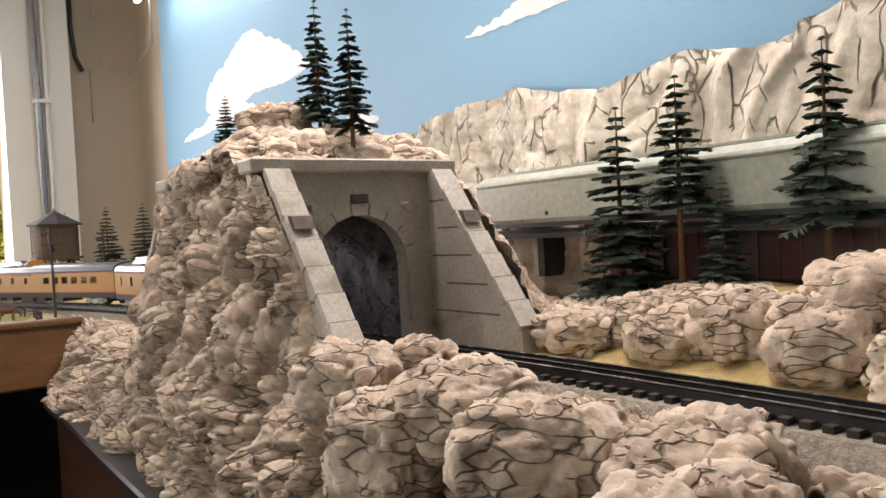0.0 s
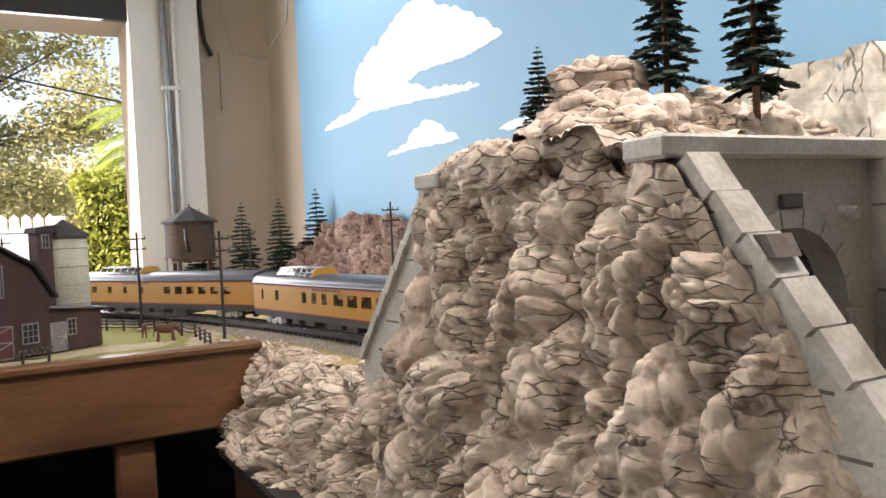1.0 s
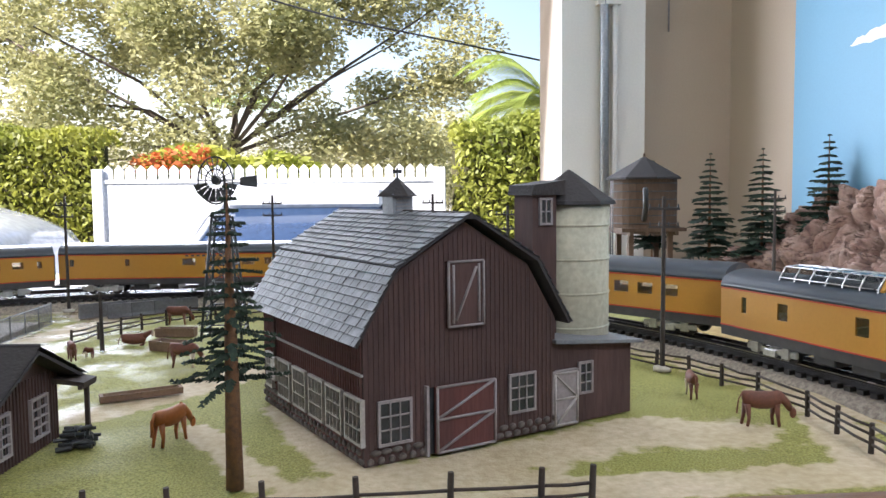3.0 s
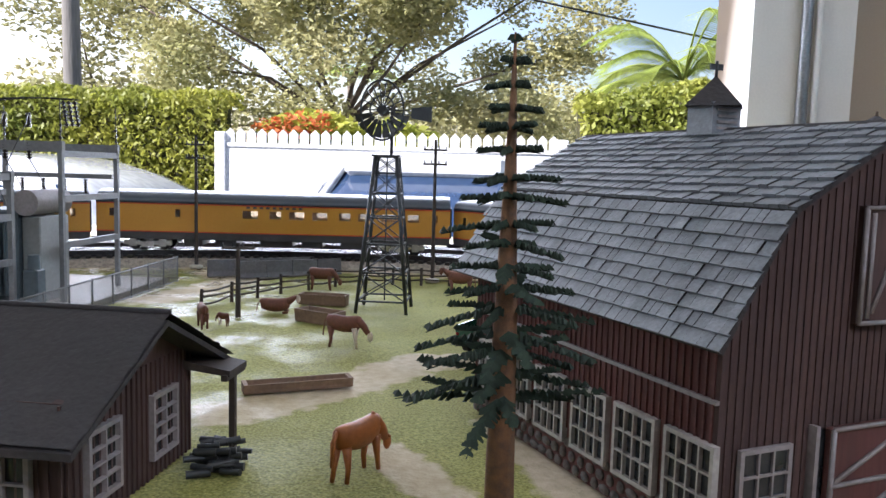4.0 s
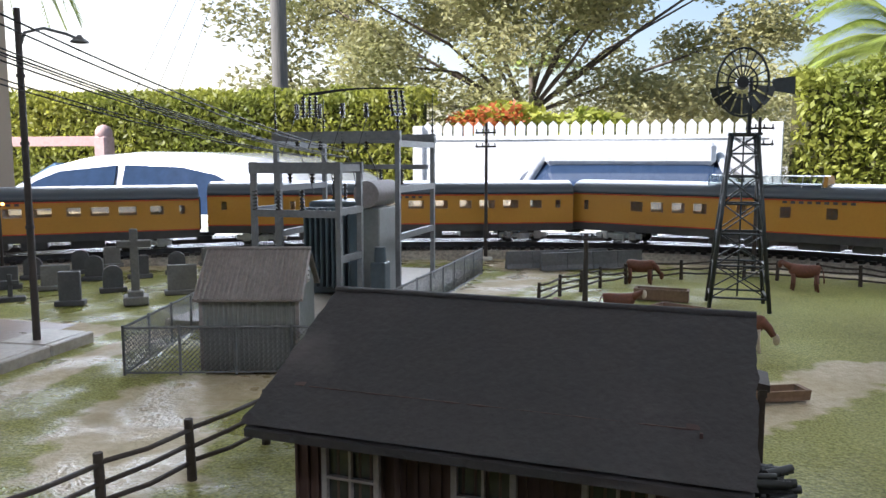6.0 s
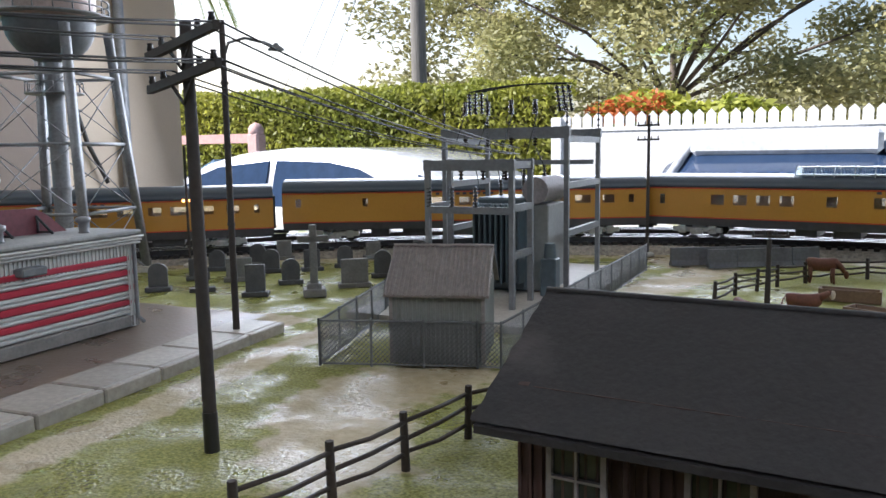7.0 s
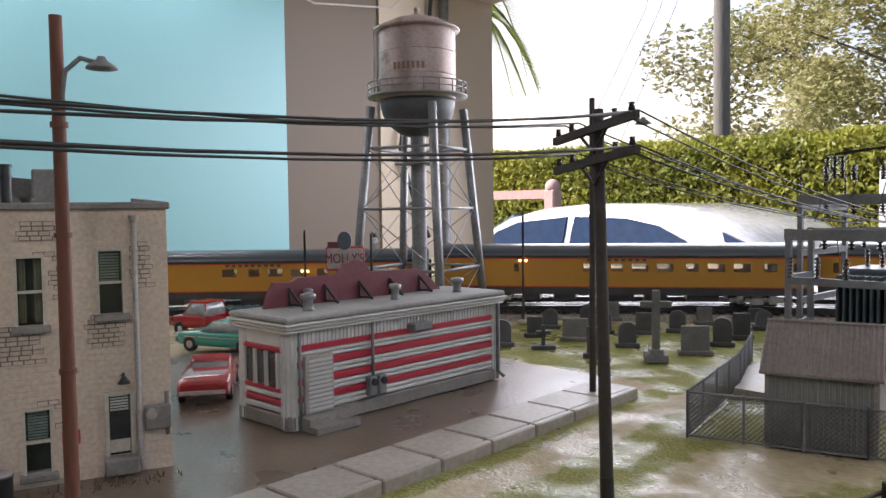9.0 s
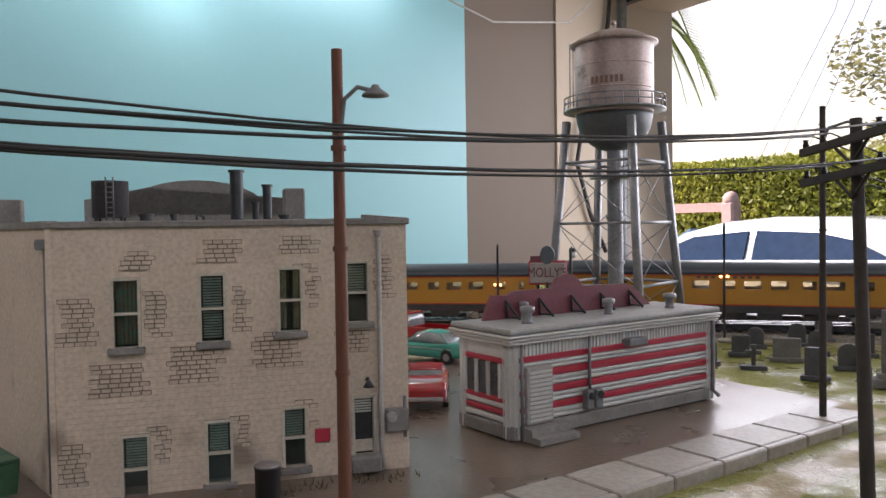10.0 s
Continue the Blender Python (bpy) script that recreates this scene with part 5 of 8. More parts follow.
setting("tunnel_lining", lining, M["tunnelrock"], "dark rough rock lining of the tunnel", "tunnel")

# ---- table edges ----
fb = empty("table_edge_board")
part("board", Shape().bevel_box((.03, 1.246, -.052), (.80, .022, .112), .004), M["oak"], fb)
part("cap_moulding", Shape().bevel_box((.03, 1.243, .003), (.81, .032, .012), .003), M["oak"], fb, "rounded varnished cap moulding")
tagged(fb, "varnished brown wooden edge board of the farm table", "edge board")
part("board", Shape().bevel_box((-.415, .80, -.052), (.022, .90, .112), .004), M["oak"], fb)
part("board", Shape().prism([(.425, -.108), (.425, .004), (.436, .004), (.40, -.108)], "y", 1.236, 1.258), M["oak"], fb)
part("post", Shape().bevel_box((.262, 1.275, -.73), (.05, .045, 1.24), .004), M["oak"], fb)
part("post", Shape().bevel_box((-.30, 1.275, -.73), (.05, .045, 1.24), .004), M["oak"], fb)
lower = empty("table_fascia")
part("fascia_board", Shape().bevel_box((.388, .30, -.235), (.02, 1.80, .20), .003), M["darkwood"], lower)
part("edge_strip", Shape().bevel_box((.378, .30, -.130), (.038, 1.80, .014), .003), M["black"], lower, "glossy black edge strip")
tagged(lower, "dark stained table side with a black edge strip", "table side")
setting("table_top", Shape().box((.69, .32, -.137), (.56, 1.86, .012)), M["darkwood"], "wooden table top under the rock work", "table top")
setting("table_underside", Shape().prism([(x, y + .012) for x, y in FARM], "z", -.030, -.012), M["darkwood"], "wooden table top under the farm and town", "table top")
setting("table_skirt", Shape().box((.03, 1.52, -.70), (.90, .02, 1.28)).box((.43, .30, -.86), (.02, 1.8, 1.04)), M["cloth"], "black cloth hanging under the table", "cloth")

ground = farm_ground()


# ---- farm materials ----
M.update(
    barnwood=surface("brown barn boards", (0.085, 0.05, 0.045), 0.8, 0, (0.05, 0.032, 0.03), 40, 400, 0.0003, None, 1, .3, (1, 1, .12)),
    barnred=surface("red brown barn boards", (0.12, 0.045, 0.04), 0.8, 0, (0.075, 0.035, 0.032), 40, 400, 0.0003, None, 1, .3, (1, 1, .12)),
    shingle=surface("grey shingles", (0.2, 0.215, 0.235), 0.6, 0, (0.13, 0.14, 0.155), 60, 500, 0.0003, island=.35),
    trimwhite=surface("off white trim", (0.38, 0.355, 0.33), 0.6, 0, (0.29, 0.27, 0.25), 60, 400),
    trimgrey=surface("grey lilac trim", (0.27, 0.24, 0.24), 0.65, 0, (0.2, 0.18, 0.18), 60, 400),
    fieldstone=surface("field stone", (0.13, 0.11, 0.095), 0.9, 0, (0.07, 0.06, 0.055), 120, 500, .0004, island=.4),
    silo=surface("grey green silo", (0.42, 0.41, 0.31), 0.65, 0, (0.34, 0.33, 0.25), 20, 200, .0002),
    darkroof=surface("dark tar paper roof", (0.038, 0.034, 0.035), 0.85, 0, (0.024, 0.022, 0.023), 25, 400, 0.0006, stain=((0.075, 0.065, 0.065), 14, .62)),
    fence=surface("weathered fence rail", (0.06, 0.045, 0.035), 0.85, 0, (0.035, 0.028, 0.024), 60, 400, .0002),
    darkpane=surface("dark window pane", (0.02, 0.022, 0.025), 0.12, 0, (0.035, 0.04, 0.045), 80, 300, spec=.6),
    cow=surface("brown cow coat", (0.15, 0.055, 0.03), 0.7, 0, (0.11, 0.04, 0.025), 50, 400),
    cowwhite=surface("cream cow face", (0.55, 0.45, 0.35), 0.7, 0, None, 80, 400),
    horse=surface("chestnut horse coat", (0.36, 0.12, 0.025), 0.5, 0, (0.27, 0.085, 0.02), 40, 400),
    pine=surface("dark pine needles", (0.03, 0.052, 0.03), 0.9, 0, (0.015, 0.03, 0.02), 40, 500, island=.5),
    pinewood=surface("pine trunk", (0.21, 0.105, 0.045), 0.85, 0, (0.11, 0.06, 0.035), 60, 500, .0004),
    steel=surface("dark model steel", (0.045, 0.05, 0.052), 0.5, 0.3, (0.03, 0.033, 0.036), 60, 300),
    tankwood=surface("brown tank staves", (0.11, 0.07, 0.045), 0.8, 0, (0.07, 0.045, 0.03), 60, 400, .0002, None, 1, .3, (1, 1, .15)),
    polewood=surface("dark pole wood", (0.05, 0.04, 0.035), 0.8, 0, (0.03, 0.025, 0.022), 40, 300, .0002),
    trough=surface("weathered trough boards", (0.2, 0.13, 0.08), 0.85, 0, (0.14, 0.09, 0.06), 60, 400),
)


def panes(parent, x, z, w, h, cols, rows, y=0.0, frame="trimwhite", depth=.002, bar=.0011, sill=False):
    """A sash window flat on the plane y, its frame standing out towards -y."""
    f = sash_frame(x, z, w, h, cols, rows, y - depth, y, bar * 1.7, bar * .8)
    wn = part("window", f, M[frame], parent)
    part("pane", Shape().box((x, y - .0004, z), (w, .0008, h)), M["darkpane"], wn)
    return wn


# ---- the barn ----
def barn():
    """Gambrel barn; local x across the front, y back along the side."""
    b = empty("barn", Matrix(((.891, -.454, 0, .033), (.454, .891, 0, 1.348), (0, 0, 1, 0), (0, 0, 0, 1))))
    W, D = .160, .200
    g = [(0, 0), (W, 0), (W, .086), (W - .026, .128), (W / 2, .160), (.026, .128), (0, .086)]
    part("gable_wall", Shape().prism(g, "y", 0, .004), M["barnwood"], b)
    part("gable_wall", Shape().prism(g, "y", D - .004, D), M["barnwood"], b)
    for x in (.002, W - .002):
        w = part("side_wall", Shape().box((x, D / 2, .043), (.004, D - .008, .086)), M["barnred"], b)
    # upright boards on the front and the long side
    bd = Shape().box((0, 0, 0), (.0010, .0007, 1)).mesh("batten", M["barnwood"])
    for i in range(40):
        x = .004 + i * .0039
        h = float(np.interp(x, [0, .026, W / 2, W - .026, W], [.084, .126, .157, .126, .084]))
        ob = part("batten", bd, None, b)
        ob.matrix_basis = Matrix.Translation((x, -.0002, h / 2 + .0005)) @ Matrix.Diagonal((1, 1, h - .001, 1))
    bs = Shape().box((0, 0, 0), (.0008, .0010, 1)).mesh("batten", M["barnred"])
    for i in range(48):
        ob = part("batten", bs, None, b)
        ob.matrix_basis = Matrix.Translation((-.0004, .003 + i * .00415, .053)) @ Matrix.Diagonal((1, 1, .064, 1))
    part("belt_board", Shape().box((-.0009, D / 2, .0615), (.0018, D, .0016)), M["trimgrey"], b)
    # stone footing, stone by stone
    rnd = random.Random(7)
    st = [Shape().ball((0, 0, 0), (.0034 * a, .0012, .0025 * c), 7, 4).mesh("stone", M["fieldstone"]) for a, c in ((1, 1), (1.3, .9), (.8, 1.1))]
    for r in range(3):
        for i in range(26):
            part("stone", st[rnd.randrange(3)], None, b, m=pose(-.0006, .004 + i * .0077 + .0038 * (r % 2), .003 + r * .0056, 0, 0, 90))
        for i in range(20):
            x = .004 + i * .008 + .004 * (r % 2)
            if r < 2 and not .048 < x < .106:
                part("stone", st[rnd.randrange(3)], None, b, m=pose(x, -.0006, .003 + r * .0056))
    # roof: four slopes with courses of shingles
    over, ends = .006, .008
    slopes = [((-.0075, .0815), (.0225, .1305)), ((.0225, .1305), (W / 2, .1645)), ((W + .0075, .0815), (W - .0225, .1305)), ((W - .0225, .1305), (W / 2, .1645))]
    for (xa, za), (xb, zb) in slopes:
        d = Vector((xb - xa, 0, zb - za))
        nrm = Vector((-d.z, 0, d.x)).normalized()
        if nrm.z < 0:
            nrm = -nrm
        rf = part("roof_slope", Shape().prism([(xa, za), (xb, zb), (xb + nrm.x * .002, zb + nrm.z * .002), (xa + nrm.x * .002, za + nrm.z * .002)], "y", -ends, D + ends + .006), M["darkroof"], b)
        rows = max(4, int(d.length / .0062))
        sh = Shape()
        for r in range(rows):
            p0 = Vector((xa, 0, za)) + d * (r / rows)
            p1 = Vector((xa, 0, za)) + d * min(1.0, (r + 1.15) / rows)
            y = -ends - .001
            while y < D + ends + .006:
                wd = rnd.uniform(.004, .0075)
                q = rnd.uniform(-.0004, .0004)
                e0, e1 = p0 + nrm * (.0036 + q), p1 + nrm * (.0022 + q)
                y2 = min(y + wd - .0004, D + ends + .0075)
                sh.add([(p0.x + nrm.x * .002, y, p0.z + nrm.z * .002), (p0.x + nrm.x * .002, y2, p0.z + nrm.z * .002), (e0.x, y, e0.z), (e0.x, y2, e0.z), (e1.x, y, e1.z), (e1.x, y2, e1.z)], [(0, 1, 3, 2), (2, 3, 5, 4)])
                y += wd
        part("shingles", sh, M["shingle"], rf)["kind"] = "stuff"
    part("ridge_cap", Shape().prism([(W / 2 - .005, .1625), (W / 2, .1675), (W / 2 + .005, .1625)], "y", -ends - .001, D + ends + .007), M["darkroof"], b)
    # doors and windows of the front
    dr = part("sliding_door", Shape().bevel_box((.077, -.0035, .0245), (.05, .003, .047), .0006), M["barnred"], b, "sliding door with pale cross bracing")
    for a, c in (((.053, .002), (.101, .002)), ((.053, .0475), (.101, .0475)), ((.053, .025), (.101, .025)), ((.053, .002), (.053, .0475)), ((.101, .002), (.101, .0475)), ((.054, .003), (.1, .0245)), ((.054, .026), (.1, .047))):
        part("brace", Shape().tube([(a[0], -.0056, a[1]), (c[0], -.0056, c[1])], .0011, 4), M["trimgrey"], dr)
    part("doorway", Shape().box((.0495, -.0012, .024), (.007, .0012, .046)), M["darkpane"], b)
    part("door_post", Shape().box((.0465, -.002, .0245), (.002, .004, .049)), M["trimgrey"], b)
    ld = part("loft_door", Shape().box((.0785, -.0015, .1105), (.030, .003, .046)), M["barnwood"], b)
    fr = Shape()
    for a, c in (((.064, .088), (.093, .088)), ((.064, .133), (.093, .133)), ((.064, .088), (.064, .133)), ((.093, .088), (.093, .133)), ((.070, .092), (.087, .129)), ((.068, .09), (.068, .131)), ((.089, .09), (.089, .131))):
        fr.tube([(a[0], -.0034, a[1]), (c[0], -.0034, c[1])], .0011, 4)
    part("trim_board", fr, M["trimgrey"], ld)
    panes(b, .022, .028, .022, .027, 3, 3, -.001, "trimgrey")
    panes(b, .128, .033, .021, .026, 3, 3, -.001, "trimgrey")
    # row of windows on the long side, built on the plane x = 0
    for i, y in enumerate((.012, .045, .078, .112, .146, .182)):
        w, h, z = (.024, .028, .030) if i < 5 else (.012, .026, .032)
        wn = sash_frame(y, z, w, h, 4 if i < 5 else 2, 3, -.003, 0, .0018, .0008)
        wn.v = [(q[1], q[0], q[2]) for q in wn.v]
        o = part("window", wn, M["trimwhite"], b)
        part("pane", Shape().box((-.0005, y, z), (.001, w, h)), M["darkpane"], o)
    part("meter_box", Shape().bevel_box((-.003, .165, .036), (.005, .010, .020), .0006), M["trimwhite"], b)
    part("downpipe", Shape().tube([(-.003, .165, .046), (-.003, .165, .084)], .0012, 6), M["barnwood"], b)
    # cupola
    cu = part("cupola", Shape().box((W / 2, .10, .172), (.018, .018, .016)), M["shingle"], b)
    part("cupola_roof", Shape().lathe([(.019, .178), (.017, .1795), (.001, .193)], 4, (W / 2, .10, 0), False), M["darkroof"], cu)
    for k in range(4):
        part("louvre", Shape().box((W / 2, .0905, .1672 + k * .003), (.012, .001, .0012)), M["trimgrey"], cu)
    part("finial", Shape().tube([(W / 2, .10, .192), (W / 2, .10, .201)], .0008, 5).box((W / 2, .10, .198), (.008, .0008, .003)), M["steel"], cu)
    # lean-to and silo
    lt = part("lean_to", Shape().prism([(W, 0), (W + .083, 0), (W + .083, .058), (W, .066)], "y", .004, .10), M["barnwood"], b)
    part("lean_roof", Shape().prism([(W - .002, .066), (W + .090, .0575), (W + .090, .060), (W - .002, .069)], "y", -.004, .104), M["shingle"], lt)
    sd = part("side_door", Shape().bevel_box((.171, .0015, .022), (.026, .004, .044), .0005), M["trimgrey"], lt)
    for a, c in (((.160, .002), (.182, .002)), ((.160, .042), (.182, .042)), ((.160, .022), (.182, .022)), ((.160, .002), (.160, .042)), ((.182, .002), (.182, .042)), ((.161, .003), (.181, .021)), ((.161, .041), (.181, .023))):
        part("brace", Shape().tube([(a[0], -.001, a[1]), (c[0], -.001, c[1])], .001, 4), M["trimwhite"], sd)
    panes(b, .193, .035, .011, .022, 2, 3, .003, "trimgrey")
    sx, sy = W + .058, .052
    si = part("silo", Shape().lathe([(.0335, 0), (.0335, .172)], 28, (sx, sy, 0)), M["silo"], b, "pale grey-green round silo")
    for k in range(6):
        part("hoop", Shape().lathe([(.0338, .028 * k + .012), (.0343, .028 * k + .0125), (.0343, .028 * k + .0135), (.0338, .028 * k + .014)], 28, (sx, sy, 0)), M["silo"], si)
    part("silo_roof", Shape().lathe([(.039, .170), (.038, .173), (.001, .199)], 8, (sx, sy, 0), False), M["darkroof"], si)
    ch = part("chute", Shape().box((sx - .042, sy - .008, .12), (.024, .024, .118)), M["barnwood"], b)
    part("chute_roof", Shape().prism([(sx - .058, .178), (sx - .024, .178), (sx - .024, .190), (sx - .056, .186)], "y", sy - .024, sy + .008), M["darkroof"], ch)
    panes(ch, sx - .042, .165, .009, .018, 2, 2, sy - .0205, "trimgrey")
    return tagged(b, "brown wooden gambrel barn with grey shingle roof and silo", "barn")


barn()


# ---- dark shed in front ----
def shed():
    a = math.atan2(.010, -.155)
    sh = empty("farm_shed", Matrix.Translation((-.190, 1.386, 0)) @ Matrix.Rotation(a, 4, 'Z'))
    # local x runs along the ridge away from the yard gable; y < 0 towards the far side
    Lr, hw, ez, rz = .155, .058, .054, .0765
    g = [(-hw + .006, 0), (-hw + .006, ez), (0, rz - .004), (hw - .006, ez), (hw - .006, 0)]
    part("gable_wall", Shape().prism(g, "x", .012, .016), M["barnwood"], sh)
    part("gable_wall", Shape().prism(g, "x", Lr - .010, Lr - .006), M["barnwood"], sh)
    for sg in (-1, 1):
        part("side_wall", Shape().box((Lr / 2, sg * (hw - .008), ez / 2), (Lr - .024, .004, ez)), M["barnwood"], sh)
        rows = [(0.0, rz + .002), (sg * (hw + .012), ez - .010)]
        d = Vector((0, rows[1][0], rows[1][1] - rows[0][1]))
        nr = Vector((0, -d.z * sg, abs(d.y))).normalized()
        nr = Vector((0, abs(nr.y) * sg, abs(nr.z)))
        s = Shape()

        def at(u, v):
            p = Vector((-.004 + (Lr + .008) * u, 0, rz + .002)) + d * v
            return tuple(p + nr * (.0008 + .0004 * noise.noise((u * 30, v * 14, sg))) + Vector((.0015 * noise.noise((v * 11, 3, sg)) if u in (0, 1) else 0, 0, 0)))
        s.sheet(60, 27, at)
        s.prism([(rows[0][0], rows[0][1] - .005), (rows[1][0], rows[1][1] - .004), (rows[1][0], rows[1][1] - .0012), (rows[0][0], rows[0][1] - .0025)], "x", -.003, Lr + .003)
        part("roof_slope", s, M["darkroof"], sh, "dark tar-paper roof slope")
    part("ridge_cap", Shape().tube([(-.004, 0, rz + .003), (Lr + .004, 0, rz + .003)], .0014, 6), M["darkroof"], sh)
    for i in range(26):
        part("batten", Shape().box((.0115, -hw + .0075 + i * .0042, .027), (.001, .001, .054)), M["barnwood"], sh)
    for i in range(32):
        part("batten", Shape().box((.018 + i * .0042, hw - .0055, .026), (.001, .001, .050)), M["barnwood"], sh)
    # gable windows facing the yard (plane x = .012) and wall windows towards the aisle
    for y in (.028, -.022):
        w, h, z = .020, .026, .024
        wn = sash_frame(y, z, w, h, 2, 4, .009, .012, .002, .0009)
        wn.v = [(q[1], q[0], q[2]) for q in wn.v]
        o = part("window", wn, M["trimgrey"], sh)
        part("pane", Shape().box((.0118, y, z), (.001, w, h)), M["darkpane"], o)
    for x in (.035, .078, .126):
        w, h, z = .018, .022, .023
        wn = sash_frame(x, z, w, h, 2, 2, hw - .006, hw - .003, .002, .0009)
        o = part("window", wn, M["trimgrey"], sh)
        part("pane", Shape().box((x, hw - .0056, z), (w, .001, h)), M["darkpane"], o)
    part("downpipe", Shape().tube([(.108, hw - .003, .002), (.108, hw - .003, .048)], .0012, 6), M["barnwood"], sh)
    # porch roof on a post
    pr = part("porch_roof", Shape().prism([(.014, .043), (-.012, .040), (-.012, .043), (.014, .047)], "y", -hw - .008, -hw + .014), M["fence"], sh)
    part("porch_post", Shape().box((-.0095, -hw + .004, .020), (.003, .003, .040)), M["fence"], sh)
    part("porch_beam", Shape().box((-.0095, -hw + .003, .0395), (.003, .024, .003)), M["fence"], sh)
    return tagged(sh, "dark brown wooden farm shed with tar-paper roof", "shed")


shed()
wp = empty("wood_pile")
rnd = random.Random(3)
for i in range(40):
    k = i // 8
    x, y, z = -.176 + rnd.uniform(-.012, .012) * (1 - .15 * k), 1.415 + rnd.uniform(-.012, .012) * (1 - .15 * k), .0018 + .0026 * k
    part("log", Shape().cyl((x - .005, y - rnd.uniform(-.003, .004), z), (x + .005, y + rnd.uniform(-.002, .004), z + rnd.uniform(-.001, .001)), rnd.uniform(.0012, .0022), n=6), M["steel"], wp)
tagged(wp, "small pile of dark logs beside the shed porch", "wood pile")


# ---- fences ----
def rail_fence(pts, label, h=.021, rails=3, gap=.05):
    f = empty("rail_fence")
    rnd = random.Random(int(abs(pts[0][0]) * 1000))
    posts = []
    for (ax, ay), (bx, by) in zip(pts[:-1], pts[1:]):
        n = max(1, round(math.hypot(bx - ax, by - ay) / gap))
        posts += [(ax + (bx - ax) * i / n, ay + (by - ay) * i / n) for i in range(n)]
    posts.append(pts[-1])
    for x, y in posts:
        part("post", Shape().cyl((x, y, -.003), (x + rnd.uniform(-.001, .001), y, h), .0021, .0018, 6), M["fence"], f)
    for (ax, ay), (bx, by) in zip(posts[:-1], posts[1:]):
        for k in range(rails):
            z = h * (.28 + .28 * k)
            e = rnd.uniform(-.001, .001)
            part("rail", Shape().tube([(ax, ay, z + e), ((ax + bx) / 2, (ay + by) / 2, z - .0008 + rnd.uniform(-.0008, .0008)), (bx, by, z - e)], .0011, 5), M["fence"], f)
    return tagged(f, label, "fence", "split rail fences")


rail_fence([(-.115, 1.262), (-.07, 1.262), (-.02, 1.266), (.031, 1.268), (.083, 1.270), (.135, 1.272), (.165, 1.274)], "dark split-rail fence along the table edge", .024, 2, .052)
rail_fence([(.378, 1.297), (.380, 1.346), (.384, 1.434), (.375, 1.50), (.343, 1.575), (.30, 1.64), (.25, 1.70)], "dark split-rail fence beside the curving track", .020, 3, .045)
rail_fence([(-.330, 1.80), (-.318, 1.855), (-.285, 1.925), (-.235, 1.985), (-.17, 2.02), (-.10, 2.03), (-.02, 2.01), (.06, 1.96), (.14, 1.88)], "dark split-rail fence around the pasture", .021, 3, .045)
rail_fence([(-.425, 1.285), (-.415, 1.33), (-.405, 1.372), (-.396, 1.418), (-.375, 1.455)], "dark split-rail fence by the shed", .026, 3, .036)


# ---- animals ----
def grazer(name, m, k, coat, face, lying=False, grazing=True, mane=False, label=""):
    """A cow or horse with x forward; k is near its length."""
    k = k * (.74 if mane else .72)
    a = empty(name, m)
    leg = .02 if lying else .42
    zb = leg
    rings = []
    for x, w, z0, z1 in ((-.5, .05, .30, .44), (-.46, .13, .12, .47), (-.3, .17, .05, .48), (-.05, .185, .0, .46), (.2, .17, .01, .47), (.38, .15, .07, .49), (.48, .09, .16, .46)):
        rings.append([(x * k, w * math.cos(t) * k, (zb + (z0 + z1) / 2 + (z1 - z0) / 2 * math.sin(t)) * k) for t in [6.283 * i / 12 for i in range(12)]])
    part("body", loft(rings), M[coat], a)
    nz = -.30 if grazing else .22
    head = part("neck", Shape().tube([(.40 * k, 0, (zb + .34) * k), (.58 * k, 0, (zb + .34 + nz * .5) * k), (.70 * k, 0, (zb + .30 + nz) * k)], [.14 * k, .10 * k, .075 * k], 8), M[coat], a)
    part("head", Shape().ball((.76 * k, 0, (zb + .22 + nz) * k), (.085 * k, .065 * k, .14 * k), 9, 6), M[face], head)
    part("ear", Shape().ball((.70 * k, .085 * k, (zb + .34 + nz) * k), (.02 * k, .05 * k, .03 * k), 6, 3).ball((.70 * k, -.085 * k, (zb + .34 + nz) * k), (.02 * k, .05 * k, .03 * k), 6, 3), M[coat], head)
    if not lying:
        for x, dx in ((-.38, -.04), (.33, .03)):
            for s, st in ((-1, .04), (1, -.05)):
                part("leg", Shape().tube([(x * k, s * .10 * k, (leg + .15) * k), ((x + st) * k, s * .105 * k, leg * .5 * k), ((x + dx + st) * k, s * .11 * k, .0)], [.085 * k, .045 * k, .038 * k], 7), M[coat if mane or x < 0 else face if face != coat else coat], a)
    else:
        for s in (-1, 1):
            part("leg", Shape().tube([(.3 * k, s * .15 * k, .05 * k), (.42 * k, s * .2 * k, .04 * k), (.25 * k, s * .22 * k, .035 * k)], .04 * k, 6), M[coat], a)
    part("tail", Shape().tube([(-.49 * k, 0, (zb + .42) * k), (-.58 * k, 0, (zb + .25) * k), (-.62 * k, 0, (zb - .12 if not lying else .05) * k)], [.03 * k, .05 * k, .02 * k] if mane else [.02 * k, .015 * k, .025 * k], 6), M[coat], a)
    if mane:
        part("mane", Shape().tube([(.36 * k, 0, (zb + .50) * k), (.56 * k, 0, (zb + .46 + nz * .5) * k), (.68 * k, 0, (zb + .42 + nz) * k)], [.03 * k, .035 * k, .02 * k], 6), M[coat], a)
    return tagged(a, label, "horse" if mane else "cow", "farm animals")


